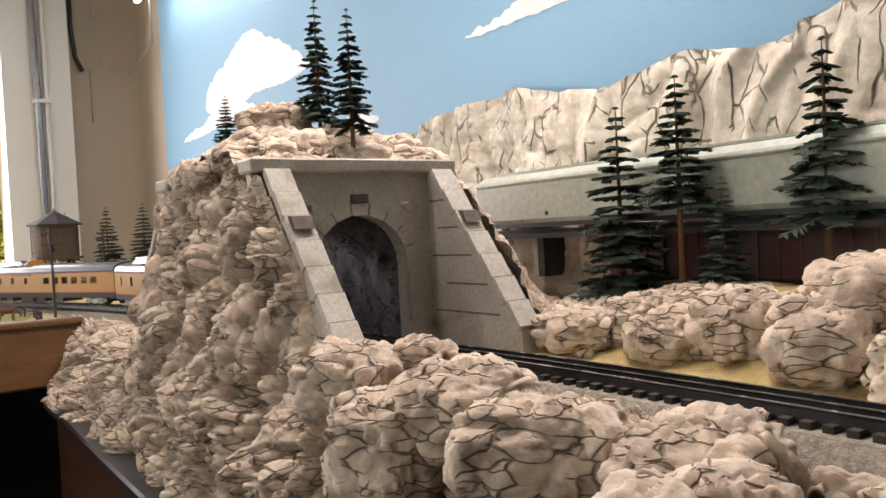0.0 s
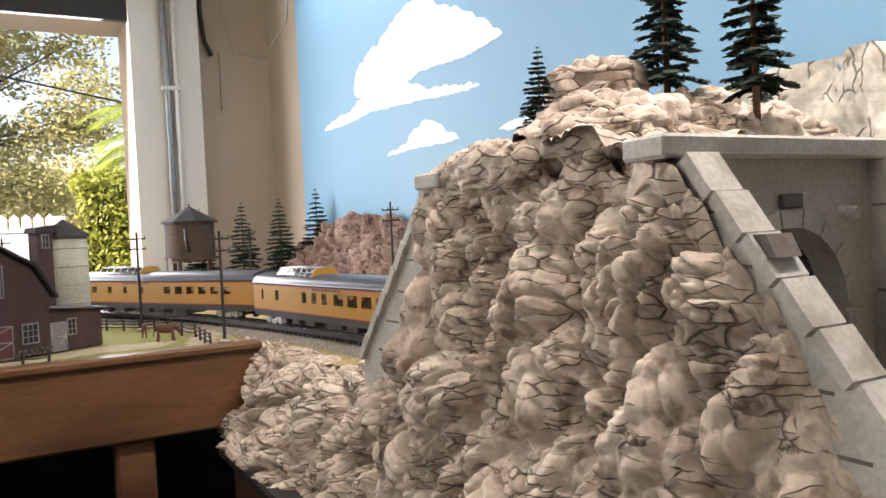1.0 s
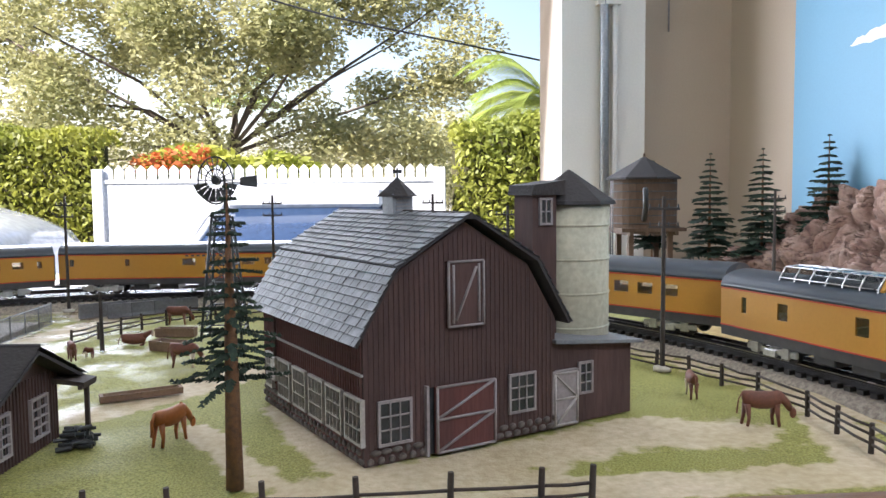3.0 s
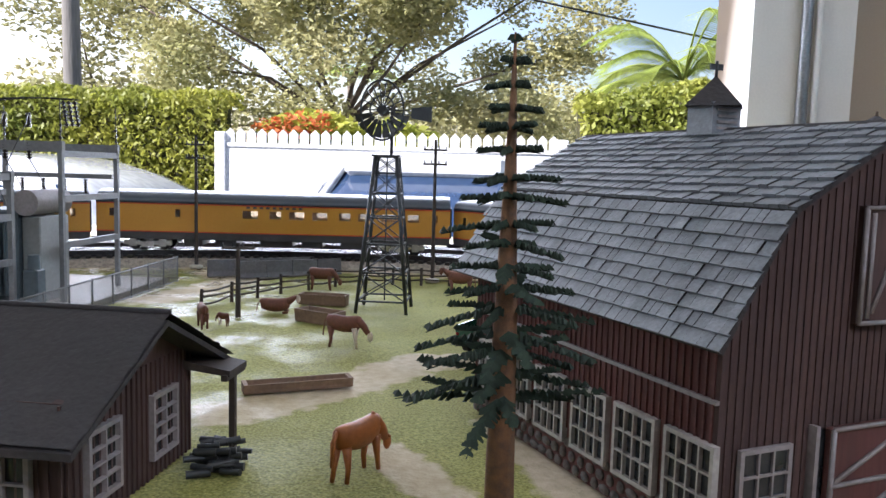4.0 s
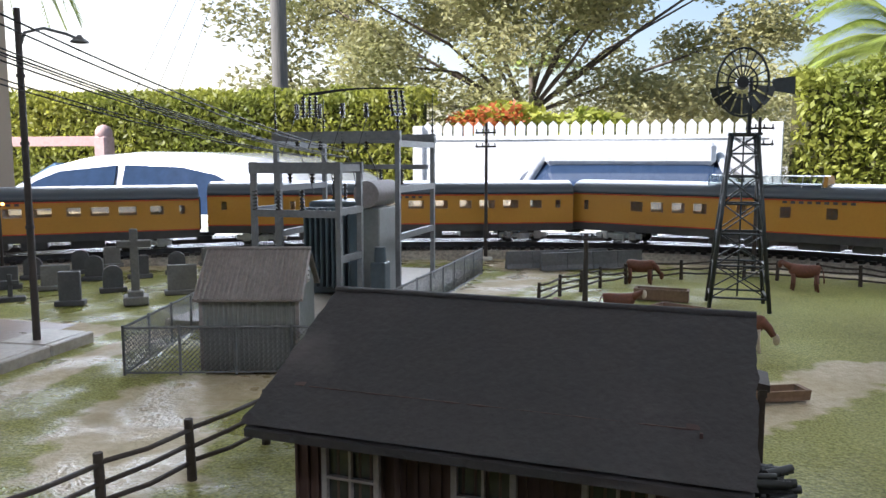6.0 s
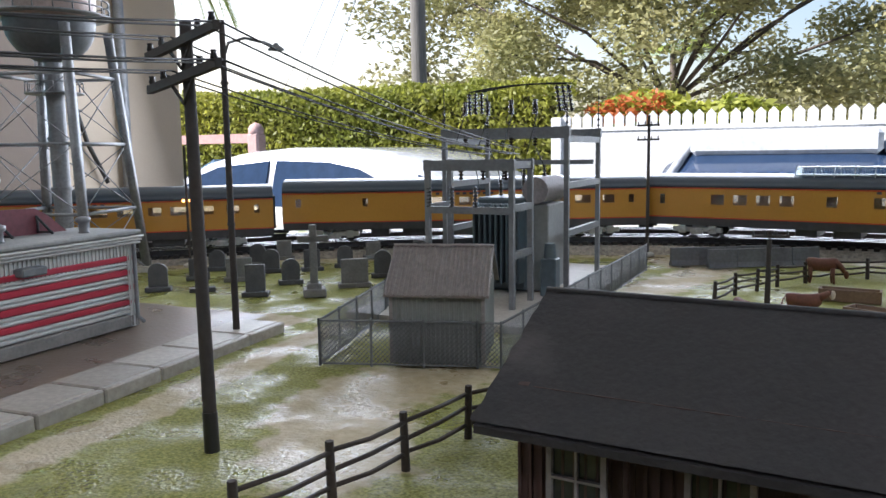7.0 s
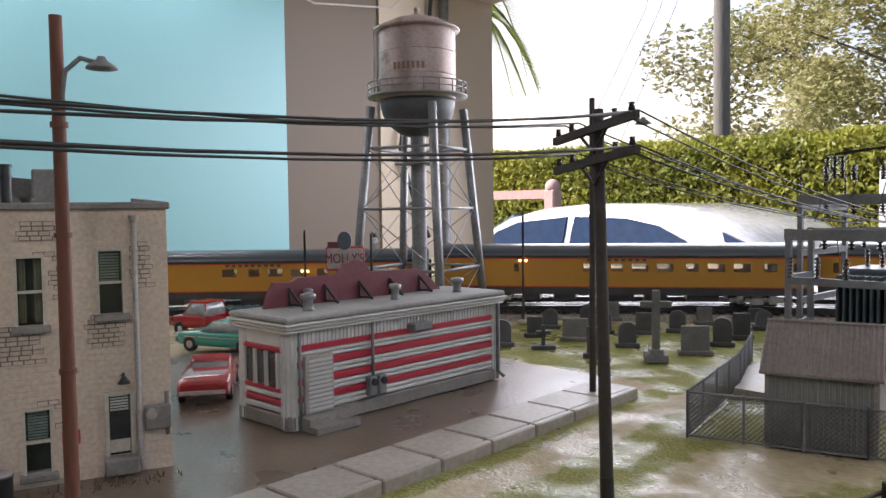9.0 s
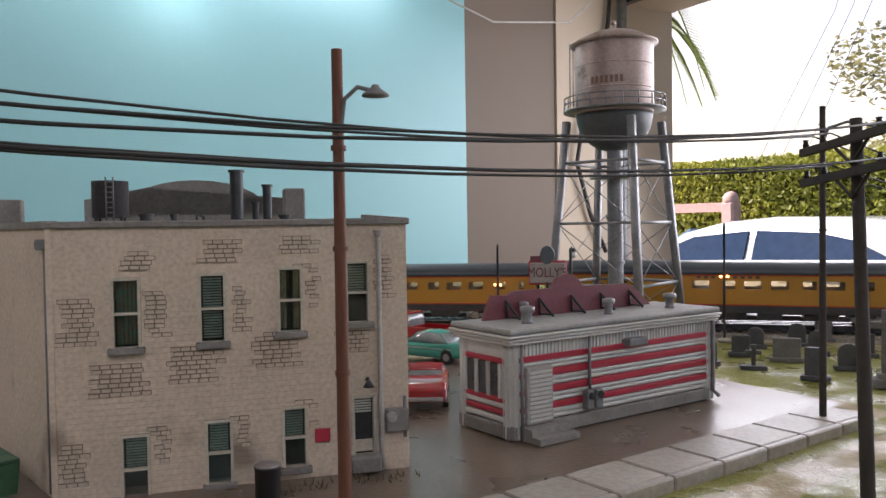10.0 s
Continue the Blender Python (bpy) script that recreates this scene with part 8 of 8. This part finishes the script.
# ---- silver water tower ----
def water_tower():
    w = empty("water_tower", pose(-1.012, 1.682, 0, 0, 0, 20))
    foot, neck, zn = .068, .046, .300
    for k in range(4):
        a = math.pi / 4 + k * math.pi / 2
        c, s = math.cos(a) * 1.3, math.sin(a) * 1.3
        leg = part("leg", Shape().tube([(foot * c, foot * s, 0), (neck * c, neck * s, zn)], .0055, 4), M["towersteel"], w)
        p0, p1 = Vector((foot * c, foot * s, 0)), Vector((neck * c, neck * s, zn))
        for q in range(24):
            g, h2 = p0.lerp(p1, q / 24), p0.lerp(p1, (q + 1) / 24)
            o = Vector((-s, c, 0)).normalized() * .0055
            part("lattice_bar", Shape().tube([g + o * (1 if q % 2 else -1), h2 - o * (1 if q % 2 else -1)], .0009, 4), M["towersteel"], leg)
        part("leg_footing", Shape().box((foot * c, foot * s, .004), (.018, .018, .008)), M["concrete"], w)
    for z in (.085, .165, .245):
        r = (foot + (neck - foot) * z / zn) * 1.3
        P = [(r * math.cos(math.pi / 4 + k * math.pi / 2), r * math.sin(math.pi / 4 + k * math.pi / 2), z) for k in range(4)]
        for k in range(4):
            part("girt", Shape().tube([P[k], P[(k + 1) % 4]], .0026, 4), M["towersteel"], w)
            z2 = z - .08
            r2 = (foot + (neck - foot) * z2 / zn) * 1.3
            a, b = math.pi / 4 + k * math.pi / 2, math.pi / 4 + (k + 1) * math.pi / 2
            part("tie_rod", Shape().tube([(r * math.cos(a), r * math.sin(a), z), (r2 * math.cos(b), r2 * math.sin(b), z2)], .0007, 4), M["towersteel"], w)
            part("tie_rod", Shape().tube([(r * math.cos(b), r * math.sin(b), z), (r2 * math.cos(a), r2 * math.sin(a), z2)], .0007, 4), M["towersteel"], w)
    part("riser_pipe", Shape().cyl((0, 0, 0), (0, 0, .262), .0095, n=16), M["towersteel"], w)
    for z in (.05, .11, .17, .225):
        part("pipe_flange", Shape().cyl((0, 0, z), (0, 0, z + .004), .0112, n=16), M["towersteel"], w)
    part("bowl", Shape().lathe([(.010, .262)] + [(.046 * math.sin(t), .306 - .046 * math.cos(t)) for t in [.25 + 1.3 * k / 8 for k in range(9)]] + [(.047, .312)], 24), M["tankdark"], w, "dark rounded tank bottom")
    tank = part("tank", Shape().lathe([(.047, .310), (.0475, .314), (.0475, .402), (.047, .404)], 32), M["tanksteel"], w, "rusty silver cylindrical tank")
    for z in (.340, .371):
        part("seam", Shape().lathe([(.0477, z), (.0481, z + .0008), (.0477, z + .0016)], 32), M["tanksteel"], tank)
    part("roof", Shape().lathe([(.053, .401), (.053, .404), (.03, .416), (.003, .424), (.003, .428)], 28), M["tanksteel"], w)
    fin = part("finial", Shape().ball((0, 0, .431), .0035), M["tanksteel"], w)
    bars = Shape()
    for k in range(7):
        a = math.radians(-95 + k * 7)
        part("faded_letter", Shape().box((0, 0, 0), (.0036, .0006, .009), m=pose(.0478 * math.cos(a), .0478 * math.sin(a), .349, 0, 0, math.degrees(a) + 90)), M["tankletter"], tank)
    bal = part("balcony_deck", Shape().lathe([(.046, .313), (.062, .313), (.062, .3155), (.046, .3155)], 32), M["towersteel"], w)
    for z in (.323, .331):
        ring = [(.061 * math.cos(t), .061 * math.sin(t), z) for t in [6.2832 * k / 32 for k in range(33)]]
        part("hand_rail", Shape().tube(ring, .0009, 4), M["towersteel"], bal)
    for k in range(20):
        t = 6.2832 * k / 20
        part("stanchion", Shape().tube([(.061 * math.cos(t), .061 * math.sin(t), .314), (.061 * math.cos(t), .061 * math.sin(t), .331)], .0008, 4), M["towersteel"], bal)
    lo = part("lower_platform", Shape().lathe([(.012, .224), (.030, .224), (.030, .226), (.012, .226)], 20), M["towersteel"], w)
    ring = [(.029 * math.cos(t), .029 * math.sin(t), .238) for t in [6.2832 * k / 20 for k in range(21)]]
    part("hand_rail", Shape().tube(ring, .0008, 4), M["towersteel"], lo)
    for k in range(12):
        t = 6.2832 * k / 12
        part("stanchion", Shape().tube([(.029 * math.cos(t), .029 * math.sin(t), .225), (.029 * math.cos(t), .029 * math.sin(t), .238)], .0007, 4), M["towersteel"], lo)
    lad = part("ladder", Shape().tube([(-.050, -.020, .31), (-.050, -.020, .41)], .0008, 4).tube([(-.050, -.012, .31), (-.050, -.012, .41)], .0008, 4), M["towersteel"], w)
    w.scale = (1, 1, .922)
    return tagged(w, "tall silver four-legged town water tower with balcony", "water tower")


water_tower()


# ---- street poles and wires ----
def big_pole():
    p = empty("power_pole", pose(-.500, 1.355, 0))
    part("shaft", Shape().cyl((0, 0, -.002), (0, 0, .200), .0034, .0028, 10), M["polewood"], p)
    part("base_band", Shape().cyl((0, 0, -.002), (0, 0, .018), .0037, .0036, 10), M["black"], p)
    for z in (.190, .174):
        arm = part("cross_arm", Shape().box((0, -.0035, z), (.076, .003, .004)), M["polewood"], p)
        part("brace", Shape().tube([(-.014, -.003, z), (0, -.003, z - .012), (.014, -.003, z)], .0009, 4), M["polewood"], arm)
        for x in (-.034, -.02, .02, .034):
            part("insulator", Shape().lathe([(.0012, z + .002), (.0018, z + .003), (.0012, z + .005), (.0016, z + .006)], 8, (x, -.0035, 0)), M["ceramic"], arm)
    p.matrix_basis = Matrix.Translation((-.500, 1.355, 0)) @ (Vector((0, 0, 1)).rotation_difference(Vector((-.0135, .0115, .199)).normalized()).to_matrix() @ Matrix.Rotation(radians(-22), 3, "Z")).to_4x4()
    return tagged(p, "dark wooden power pole with two cross arms", "power pole")


big_pole()


def lamp_pole(x, y, h, turn, r, wood, arm, label, zfoot=.006):
    p = empty("street_lamp", pose(x, y, zfoot, 0, 0, turn))
    part("shaft", Shape().cyl((0, 0, 0), (0, 0, h), r, r * .8, 12), M[wood], p)
    for z in (.35, .6, .8):
        part("pole_band", Shape().cyl((0, 0, h * z), (0, 0, h * z + .0022), r * 1.12, n=12), M[wood], p)
    pts = [(0, -.001, h * .80), (.003, -.001, h * .90), (.009, -.001, h * .925), (.017, -.001, h * .915)] if arm == 1 else [(0, 0, h * .88), (.004, 0, h * .93), (.016, 0, h * .945), (.03, 0, h * .93), (.038, 0, h * .915)]
    br = part("bracket", Shape().tube(pts, .0011, 7), M["greysteel"], p)
    e = pts[-1]
    part("lamp_head", Shape().lathe([(.0015, .003), (.0022, .0015), (.0058, -.001), (.0062, -.002), (.0025, -.0026)], 16, e), M["greysteel"], br, "grey dish lamp head")
    return tagged(p, label, "street lamp", "street lamps")


lamp_pole(-.640, 1.534, .228, 30, .0026, "polewood", 2, "dark pole with curved lamp arm by the sidewalk")
lamp_pole(-.617, 1.144, .224, 60, .0031, "rustpole", 1, "rusty brown pole with curved lamp arm")

wires = empty("power_wires", pose(0, 0, 0))


def sag(a, b, drop, n=14):
    a, b = Vector(a), Vector(b)
    return [a.lerp(b, k / n) - Vector((0, 0, drop * 4 * (k / n) * (1 - k / n))) for k in range(n + 1)]


for z, far, drop in ((.1945, .250, .034), (.1785, .230, .030)):
    for n, q in enumerate((-.034, -.02, .02, .034)):
        x, y = -.5125 + q * math.cos(radians(-22)), 1.3665 + q * math.sin(radians(-22))
        part("wire", Shape().tube(sag((x, y, z), (-.45 + q * .7, .55 + q * .4, far - n * (.011 if z > .19 else .004)), drop), .0005, 5), M["wirebl"], wires)
        part("wire", Shape().tube(sag((x, y, z), (-.505 + q * .5, 1.735, .135 if z < .19 else .140), .006), .00045, 5), M["wirebl"], wires)
tagged(wires, "sagging black power wires strung between the poles", "wires")


# ---- substation ----
def substation():
    s = empty("substation")
    part("pad", Shape().box((-.52, 1.80, .002), (.17, .34, .006)), M["slab"], s)
    # tall rear frame and lower front frame
    def gantry(x0, x1, y0, y1, h, beams):
        for x in (x0, x1):
            for y in (y0, y1):
                part("column", Shape().box((x, y, h / 2), (.0044, .0044, h)), M["greysteel"], s)
            for z in beams:
                part("tie_beam", Shape().box((x, (y0 + y1) / 2, z), (.004, y1 - y0, .006)), M["greysteel"], s)
        for y in (y0, y1):
            part("top_beam", Shape().box(((x0 + x1) / 2, y, h - .005), (x1 - x0 + .006, .005, .009)), M["greysteel"], s)
    gantry(-.588, -.462, 1.79, 1.90, .160, (.06, .105, .148))
    gantry(-.556, -.478, 1.69, 1.735, .131, (.05, .09, .126))
    part("mid_beam", Shape().box((-.532, 1.90, .125), (.13, .004, .005)), M["greysteel"], s)
    part("mid_beam", Shape().box((-.517, 1.69, .088), (.078, .004, .006)), M["greysteel"], s)

    def insul(p, q, r=.0028, n=6):
        p, q = Vector(p), Vector(q)
        o = part("insulator", Shape().tube([p, q], r * .4, 6), M["ceramic"], s)
        for k in range(n):
            c = p.lerp(q, (k + .5) / n)
            d = (q - p).normalized() * .0009
            o2 = part("shed_disc", Shape().cyl(c - d, c + d, r, r * .7, 10), M["ceramic"], o)
    for x in (-.588, -.462):
        for y in (1.79, 1.90):
            insul((x, y, .160), (x, y, .178), .0018, 3)
            part("spike", Shape().tube([(x, y, .178), (x, y, .200)], .0005, 4), M["wirebl"], s)
    for k in range(4):
        x = -.565 + k * .024
        insul((x, 1.79, .172), (x, 1.79, .186))
        insul((x, 1.79, .158), (x, 1.79, .142))
        insul((x - .004, 1.90, .122), (x - .004, 1.90, .106))
        part("jumper", Shape().tube([(x, 1.79, .142), (x + .006, 1.80, .122), (x - .002, 1.83, .096)], .0005, 4), M["wirebl"], s)
        part("jumper", Shape().tube([(x, 1.79, .186), (x + .01, 1.77, .176), (x + .012, 1.735, .136)], .0005, 4), M["wirebl"], s)
    for k in range(3):
        insul((-.585 + k * .007, 1.845, .176), (-.585 + k * .007, 1.845, .198))
        insul((-.486 + k * .006, 1.845, .176), (-.490 + k * .006, 1.845, .202))
        part("bus_wire", Shape().tube(sag((-.585 + k * .007, 1.845, .199), (-.486 + k * .006, 1.845, .203), -.003, 8), .0008, 5), M["wirebl"], s)
        insul((-.555 + k * .022, 1.69, .090), (-.555 + k * .022, 1.69, .108))
        insul((-.545 + k * .022, 1.735, .130), (-.545 + k * .022, 1.735, .112))
    # transformer with cooling fins and a conservator drum
    t = part("transformer_tank", Shape().bevel_box((-.520, 1.80, .050), (.050, .06, .088), .002), M["transformer"], s, "dark blue-grey transformer tank")
    for k in range(9):
        part("cooling_fin", Shape().bevel_box((-.541 + k * .0055, 1.762, .052), (.0022, .018, .074), .0006), M["transformer"], t)
    part("side_radiator", Shape().bevel_box((-.484, 1.80, .047), (.018, .05, .082), .001), M["corrugated"], t)
    part("conservator", Shape().cyl((-.486, 1.77, .101), (-.486, 1.83, .101), .0125, n=18), M["trimgrey"], t)
    for k in range(3):
        insul((-.532 + k * .012, 1.80, .094), (-.532 + k * .012, 1.80, .110), .0024, 5)
    part("control_box", Shape().bevel_box((-.462, 1.742, .026), (.014, .014, .034), .001).cyl((-.462, 1.742, .043), (-.462, 1.742, .056), .006, .005, 10), M["transformer"], s)
    return tagged(s, "grey steel electric substation with transformer and insulators", "substation")


substation()


def hut():
    a = math.atan2(.018, .059)
    h = empty("utility_hut", Matrix.Translation((-.494, 1.515, .002)) @ Matrix.Rotation(a, 4, 'Z'))
    w, d = .060, .062
    part("wall_front", Shape().box((w / 2, .0015, .0245), (w, .003, .049)), M["corrugated"], h)
    part("wall_back", Shape().box((w / 2, d - .0015, .0245), (w, .003, .049)), M["corrugated"], h)
    for x in (.0015, w - .0015):
        part("gable_wall", Shape().prism([(.003, 0), (.003, .049), (d / 2, .070), (d - .003, .049), (d - .003, 0)], "x", x - .0015, x + .0015), M["corrugated"], h)
    for i in range(20):
        part("corrugation", Shape().cyl((.0015 + i * .003, -.0001, .001), (.0015 + i * .003, -.0001, .048), .0009, n=5), M["corrugated"], h)
    for i in range(20):
        y = .0015 + i * .0031
        part("corrugation", Shape().cyl((w + .0001, y, .001), (w + .0001, y, .049 + .02 * (1 - abs(y - d / 2) / (d / 2))), .0009, n=5), M["corrugated"], h)
    for sg in (-1, 1):
        y0, y1 = d / 2, d / 2 + sg * (d / 2 + .005)
        z0, z1 = .0725, .0455
        rf = part("roof_slope", Shape().prism([(y0, z0), (y1, z1), (y1, z1 - .0012), (y0, z0 - .0012)], "x", -.004, w + .004), M["rustroof"], h)
        for i in range(23):
            part("corrugation", Shape().cyl((-.003 + i * .003, y0, z0 + .0001), (-.003 + i * .003, y1, z1 + .0001), .0009, n=5), M["rustroof"], rf)
    part("ridge_cap", Shape().tube([(-.004, d / 2, .0732), (w + .004, d / 2, .0732)], .0014, 6), M["rustroof"], h)
    for x in (0, w):
        part("corner_trim", Shape().box((x, -.0003, .0245), (.0022, .0022, .049)), M["trimgrey"], h)
    wn = part("gable_vent", Shape().box((w + .001, d / 2, .056), (.002, .008, .010)), M["trimwhite"], h)
    for k in range(3):
        part("louvre", Shape().box((w + .0022, d / 2, .053 + k * .003), (.0012, .006, .001)), M["stone"], wn)
    return tagged(h, "small grey corrugated utility hut with brownish roof", "hut")


hut()


def chain_fence(pts, h=.030):
    f = empty("chain_link_fence")
    for (ax, ay), (bx, by) in zip(pts[:-1], pts[1:]):
        l = math.hypot(bx - ax, by - ay)
        n = max(1, round(l / .04))
        for i in range(n + 1):
            x, y = ax + (bx - ax) * i / n, ay + (by - ay) * i / n
            part("post", Shape().cyl((x, y, 0), (x, y, h + .0015), .0009, n=6), M["greysteel"], f)
        for z in (h, .0015):
            part("rail", Shape().tube([(ax, ay, z), (bx, by, z)], .0007, 5), M["greysteel"], f)
        m = Shape()
        k = int(l / .0031)
        for i in range(-int(h / .0031), k):
            for sg in (1, -1):
                u0, v0, u1, v1 = i * .0031, 0.0, i * .0031 + h, h
                if u0 < 0:
                    v0, u0 = -u0, 0
                if u1 > l:
                    v1, u1 = h - (u1 - l), l
                if u1 - u0 < .001:
                    continue
                if sg < 0:
                    v0, v1 = h - v0, h - v1
                m.tube([(ax + (bx - ax) * u0 / l, ay + (by - ay) * u0 / l, v0 + .001), (ax + (bx - ax) * u1 / l, ay + (by - ay) * u1 / l, v1 + .001)], .00028, 3)
        part("mesh", m, M["greysteel"], f)["kind"] = "stuff"
    return tagged(f, "grey chain-link fence around the substation", "fence")


chain_fence([(-.425, 1.975), (-.425, 1.533), (-.44, 1.530), (-.538, 1.497), (-.578, 1.65), (-.62, 1.76)])

# ---- churchyard ----
stones = [(-.858, 1.667, "round", .030), (-.812, 1.681, "cross", .026), (-.744, 1.682, "slab", .032), (-.756, 1.754, "round", .027), (-.681, 1.763, "wide", .030), (-.686, 1.829, "round", .032), (-.692, 1.885, "slab", .030), (-.705, 1.97, "round", .022),
          (-.769, 1.879, "round", .026), (-.778, 1.96, "slab", .022), (-.828, 1.812, "round", .028), (-.822, 1.749, "wide", .026), (-.873, 1.739, "slab", .024), (-.881, 1.852, "round", .028), (-.883, 1.908, "slab", .026), (-.734, 2.01, "slab", .02), (-.90, 1.80, "round", .024), (-.79, 1.84, "slab", .026)]
for i, (x, y, kind, h) in enumerate(stones):
    g = empty("gravestone", pose(x, y, 0, 0, 0, 38 + 9 * math.sin(i * 2.3)))
    mt = M["palestone" if i % 5 == 4 or kind == "wide" else "headstone"]
    w = .0095 if kind == "slab" else .0095
    if kind == "cross":
        part("stone", Shape().bevel_box((0, 0, h / 2), (.0042, .004, h), .0006).bevel_box((0, 0, h * .68), (.016, .004, .0045), .0006), mt, g)
    elif kind == "round":
        pr = [(-w, .002), (-w, h * .68)] + [(w * math.cos(t), h * .68 + w * .9 * math.sin(t)) for t in [math.pi - math.pi * k / 10 for k in range(11)]] + [(w, .002)]
        part("stone", Shape().prism(pr, "y", -.0028, .0028), mt, g)
    else:
        ww = .014 if kind == "wide" else w
        part("stone", Shape().bevel_box((0, 0, h / 2), (ww * 2, .006, h * .96), .0008), mt, g)
    part("plinth", Shape().bevel_box((0, 0, .002), (.026 if kind != "wide" else .034, .012, .005), .0008), mt, g)
    tagged(g, {"cross": "dark stone cross grave marker on the grass", "round": "dark round-topped gravestone on the grass", "slab": "dark upright slab gravestone on the grass", "wide": "wide pale grey gravestone on a plinth"}[kind], "gravestone", "gravestones in the churchyard")
mc = empty("cemetery_cross", pose(-.689, 1.703, 0, 0, 0, 38))
part("plinth", Shape().bevel_box((0, 0, .004), (.022, .022, .008), .001).bevel_box((0, 0, .010), (.014, .014, .006), .001), M["palestone"], mc)
part("shaft", Shape().bevel_box((0, 0, .040), (.0075, .0055, .060), .0008), M["palestone"], mc)
part("cross_arm", Shape().bevel_box((0, 0, .056), (.030, .0055, .0065), .0008), M["palestone"], mc)
tagged(mc, "tall grey stone cross on a stepped plinth", "cross")


# ---- crossing signals and a lantern ----
def signal(x, y, h, label):
    s = empty("crossing_signal", pose(x, y, 0, 0, 0, 40))
    part("mast", Shape().cyl((0, 0, 0), (0, 0, h), .0018, .0012, 8), M["polewood"], s)
    part("footing", Shape().lathe([(.008, 0), (.008, .003), (.003, .005)], 10), M["concrete"], s)
    for sg in (-1, 1):
        part("lamp", Shape().ball((sg * .004, -.0015, h * .55), .0018, 8, 5), M["amber"], s)
        part("blade", Shape().box((0, -.001, h * .82), (.003, .0008, h * .30), m=Matrix.Rotation(.0, 4, 'Y')), M["steel"], s)
    return tagged(s, label, "signal", "crossing signals")


signal(-1.185, 1.625, .125, "dark crossing signal with two small lit lamps")
signal(-.955, 1.812, .15, "dark thin signal mast with lit lamp")
ln = empty("lantern_post", pose(-.955, 1.562, 0, 0, 0, 130))
part("post", Shape().cyl((0, 0, 0), (0, 0, .125), .0016, n=8), M["steel"], ln)
part("arm", Shape().tube([(0, 0, .118), (.006, 0, .126), (.014, 0, .124)], .001, 6), M["steel"], ln)
part("globe", Shape().ball((.015, 0, .117), .004, 10, 6), M["headlamp"], ln, "pale glass globe")
part("cap", Shape().lathe([(.005, .121), (.002, .125)], 10, (.015, 0, 0)), M["steel"], ln)
tagged(ln, "dark street lantern with pale glass globe", "street lamp")

# ---- room fittings ----
for n, (x, y, z) in enumerate(((.86, 1.80, .93), (.86, .45, .93), (-2.13, 1.42, .815), (-2.13, .1, .815))):
    f = empty("fluorescent_batten", pose(x, y, z))
    part("housing", Shape().bevel_box((0, 0, .028), (.05, 1.24, .026), .003), M["whitepaint"], f)
    part("tube", Shape().cyl((0, -.6, .003), (0, .6, .003), .011, n=14), M["tubeglow"], f, "glowing white tube")
    part("rod", Shape().tube([(0, -.4, .04), (0, -.4, 1.39 - z)], .004, 6).tube([(0, .4, .04), (0, .4, 1.39 - z)], .004, 6), M["whitepaint"], f)
    tagged(f, "lit white fluorescent batten hung above the backdrop", "ceiling light", "fluorescent battens")
cord = empty("hanging_cable", pose(0, 0, 0))
part("cable", Shape().tube([(.80, 2.86, 1.3), (.81, 2.86, .95), (.84, 2.85, .80), (.93, 2.80, .775), (.955, 2.6, .85), (.90, 2.4, .94)], .0035, 8), M["trimwhite"], cord)
part("pull_cord", Shape().tube([(.745, 2.88, 1.3), (.742, 2.88, .95), (.752, 2.88, .84), (.775, 2.88, .79)], .008, 8), M["black"], cord)
part("thin_cord", Shape().tube([(.80, 2.88, .80), (.80, 2.88, .60)], .0025, 6), M["trimgrey"], cord)
tagged(cord, "loose black and white cables hanging on the wall", "cable")
cord2 = empty("hanging_cable", pose(0, 0, 0))
part("cable", Shape().tube([(-2.22, 2.84, 1.2), (-2.225, 2.80, .80), (-2.22, 2.70, .55), (-2.22, 2.66, .35), (-2.225, 2.72, .18), (-2.22, 2.78, .06)], .007, 8), M["black"], cord2)
part("pipe", Shape().tube([(-2.22, 2.86, 1.39), (-2.22, 2.86, -1.2)], .016, 10), M["towersteel"], cord2)
part("cable", Shape().tube([(-2.13, 2.04, .80), (-2.16, 2.3, .74), (-2.18, 2.6, .78), (-2.17, 2.8, .95)], .003, 8), M["trimwhite"], cord2)
tagged(cord2, "black hanging cable and grey pipe on the corner wall", "cable")


# ---- ties of the line ----
ties(line_track, 0, 0.75, 4.80)
ties(yard_track, -0.105, 3.0, 4.9)


# ---- what moves ----
TAIL0, SPEED, GAP = 1.812, 0.120, 0.019


def motions():
    """The train rolls along the line at an even pace, each coach turning with the curve."""
    back = TAIL0
    for car, kind in TRAIN:
        size = SIZES[kind]
        rows = []
        for k in range(0, 41):
            t = k * 0.25
            mid = back + SPEED * t + size / 2
            a, _ = along(mid - size / 2 + .068)
            b, _ = along(mid + size / 2 - .068)
            c, d = (a + b) / 2, b - a
            rows.append((t, pose(c.x, c.y, rise(mid) + .008, 0, 0, math.degrees(math.atan2(d.y, d.x)))))
        walk(car, rows)
        back += size + GAP


motions()
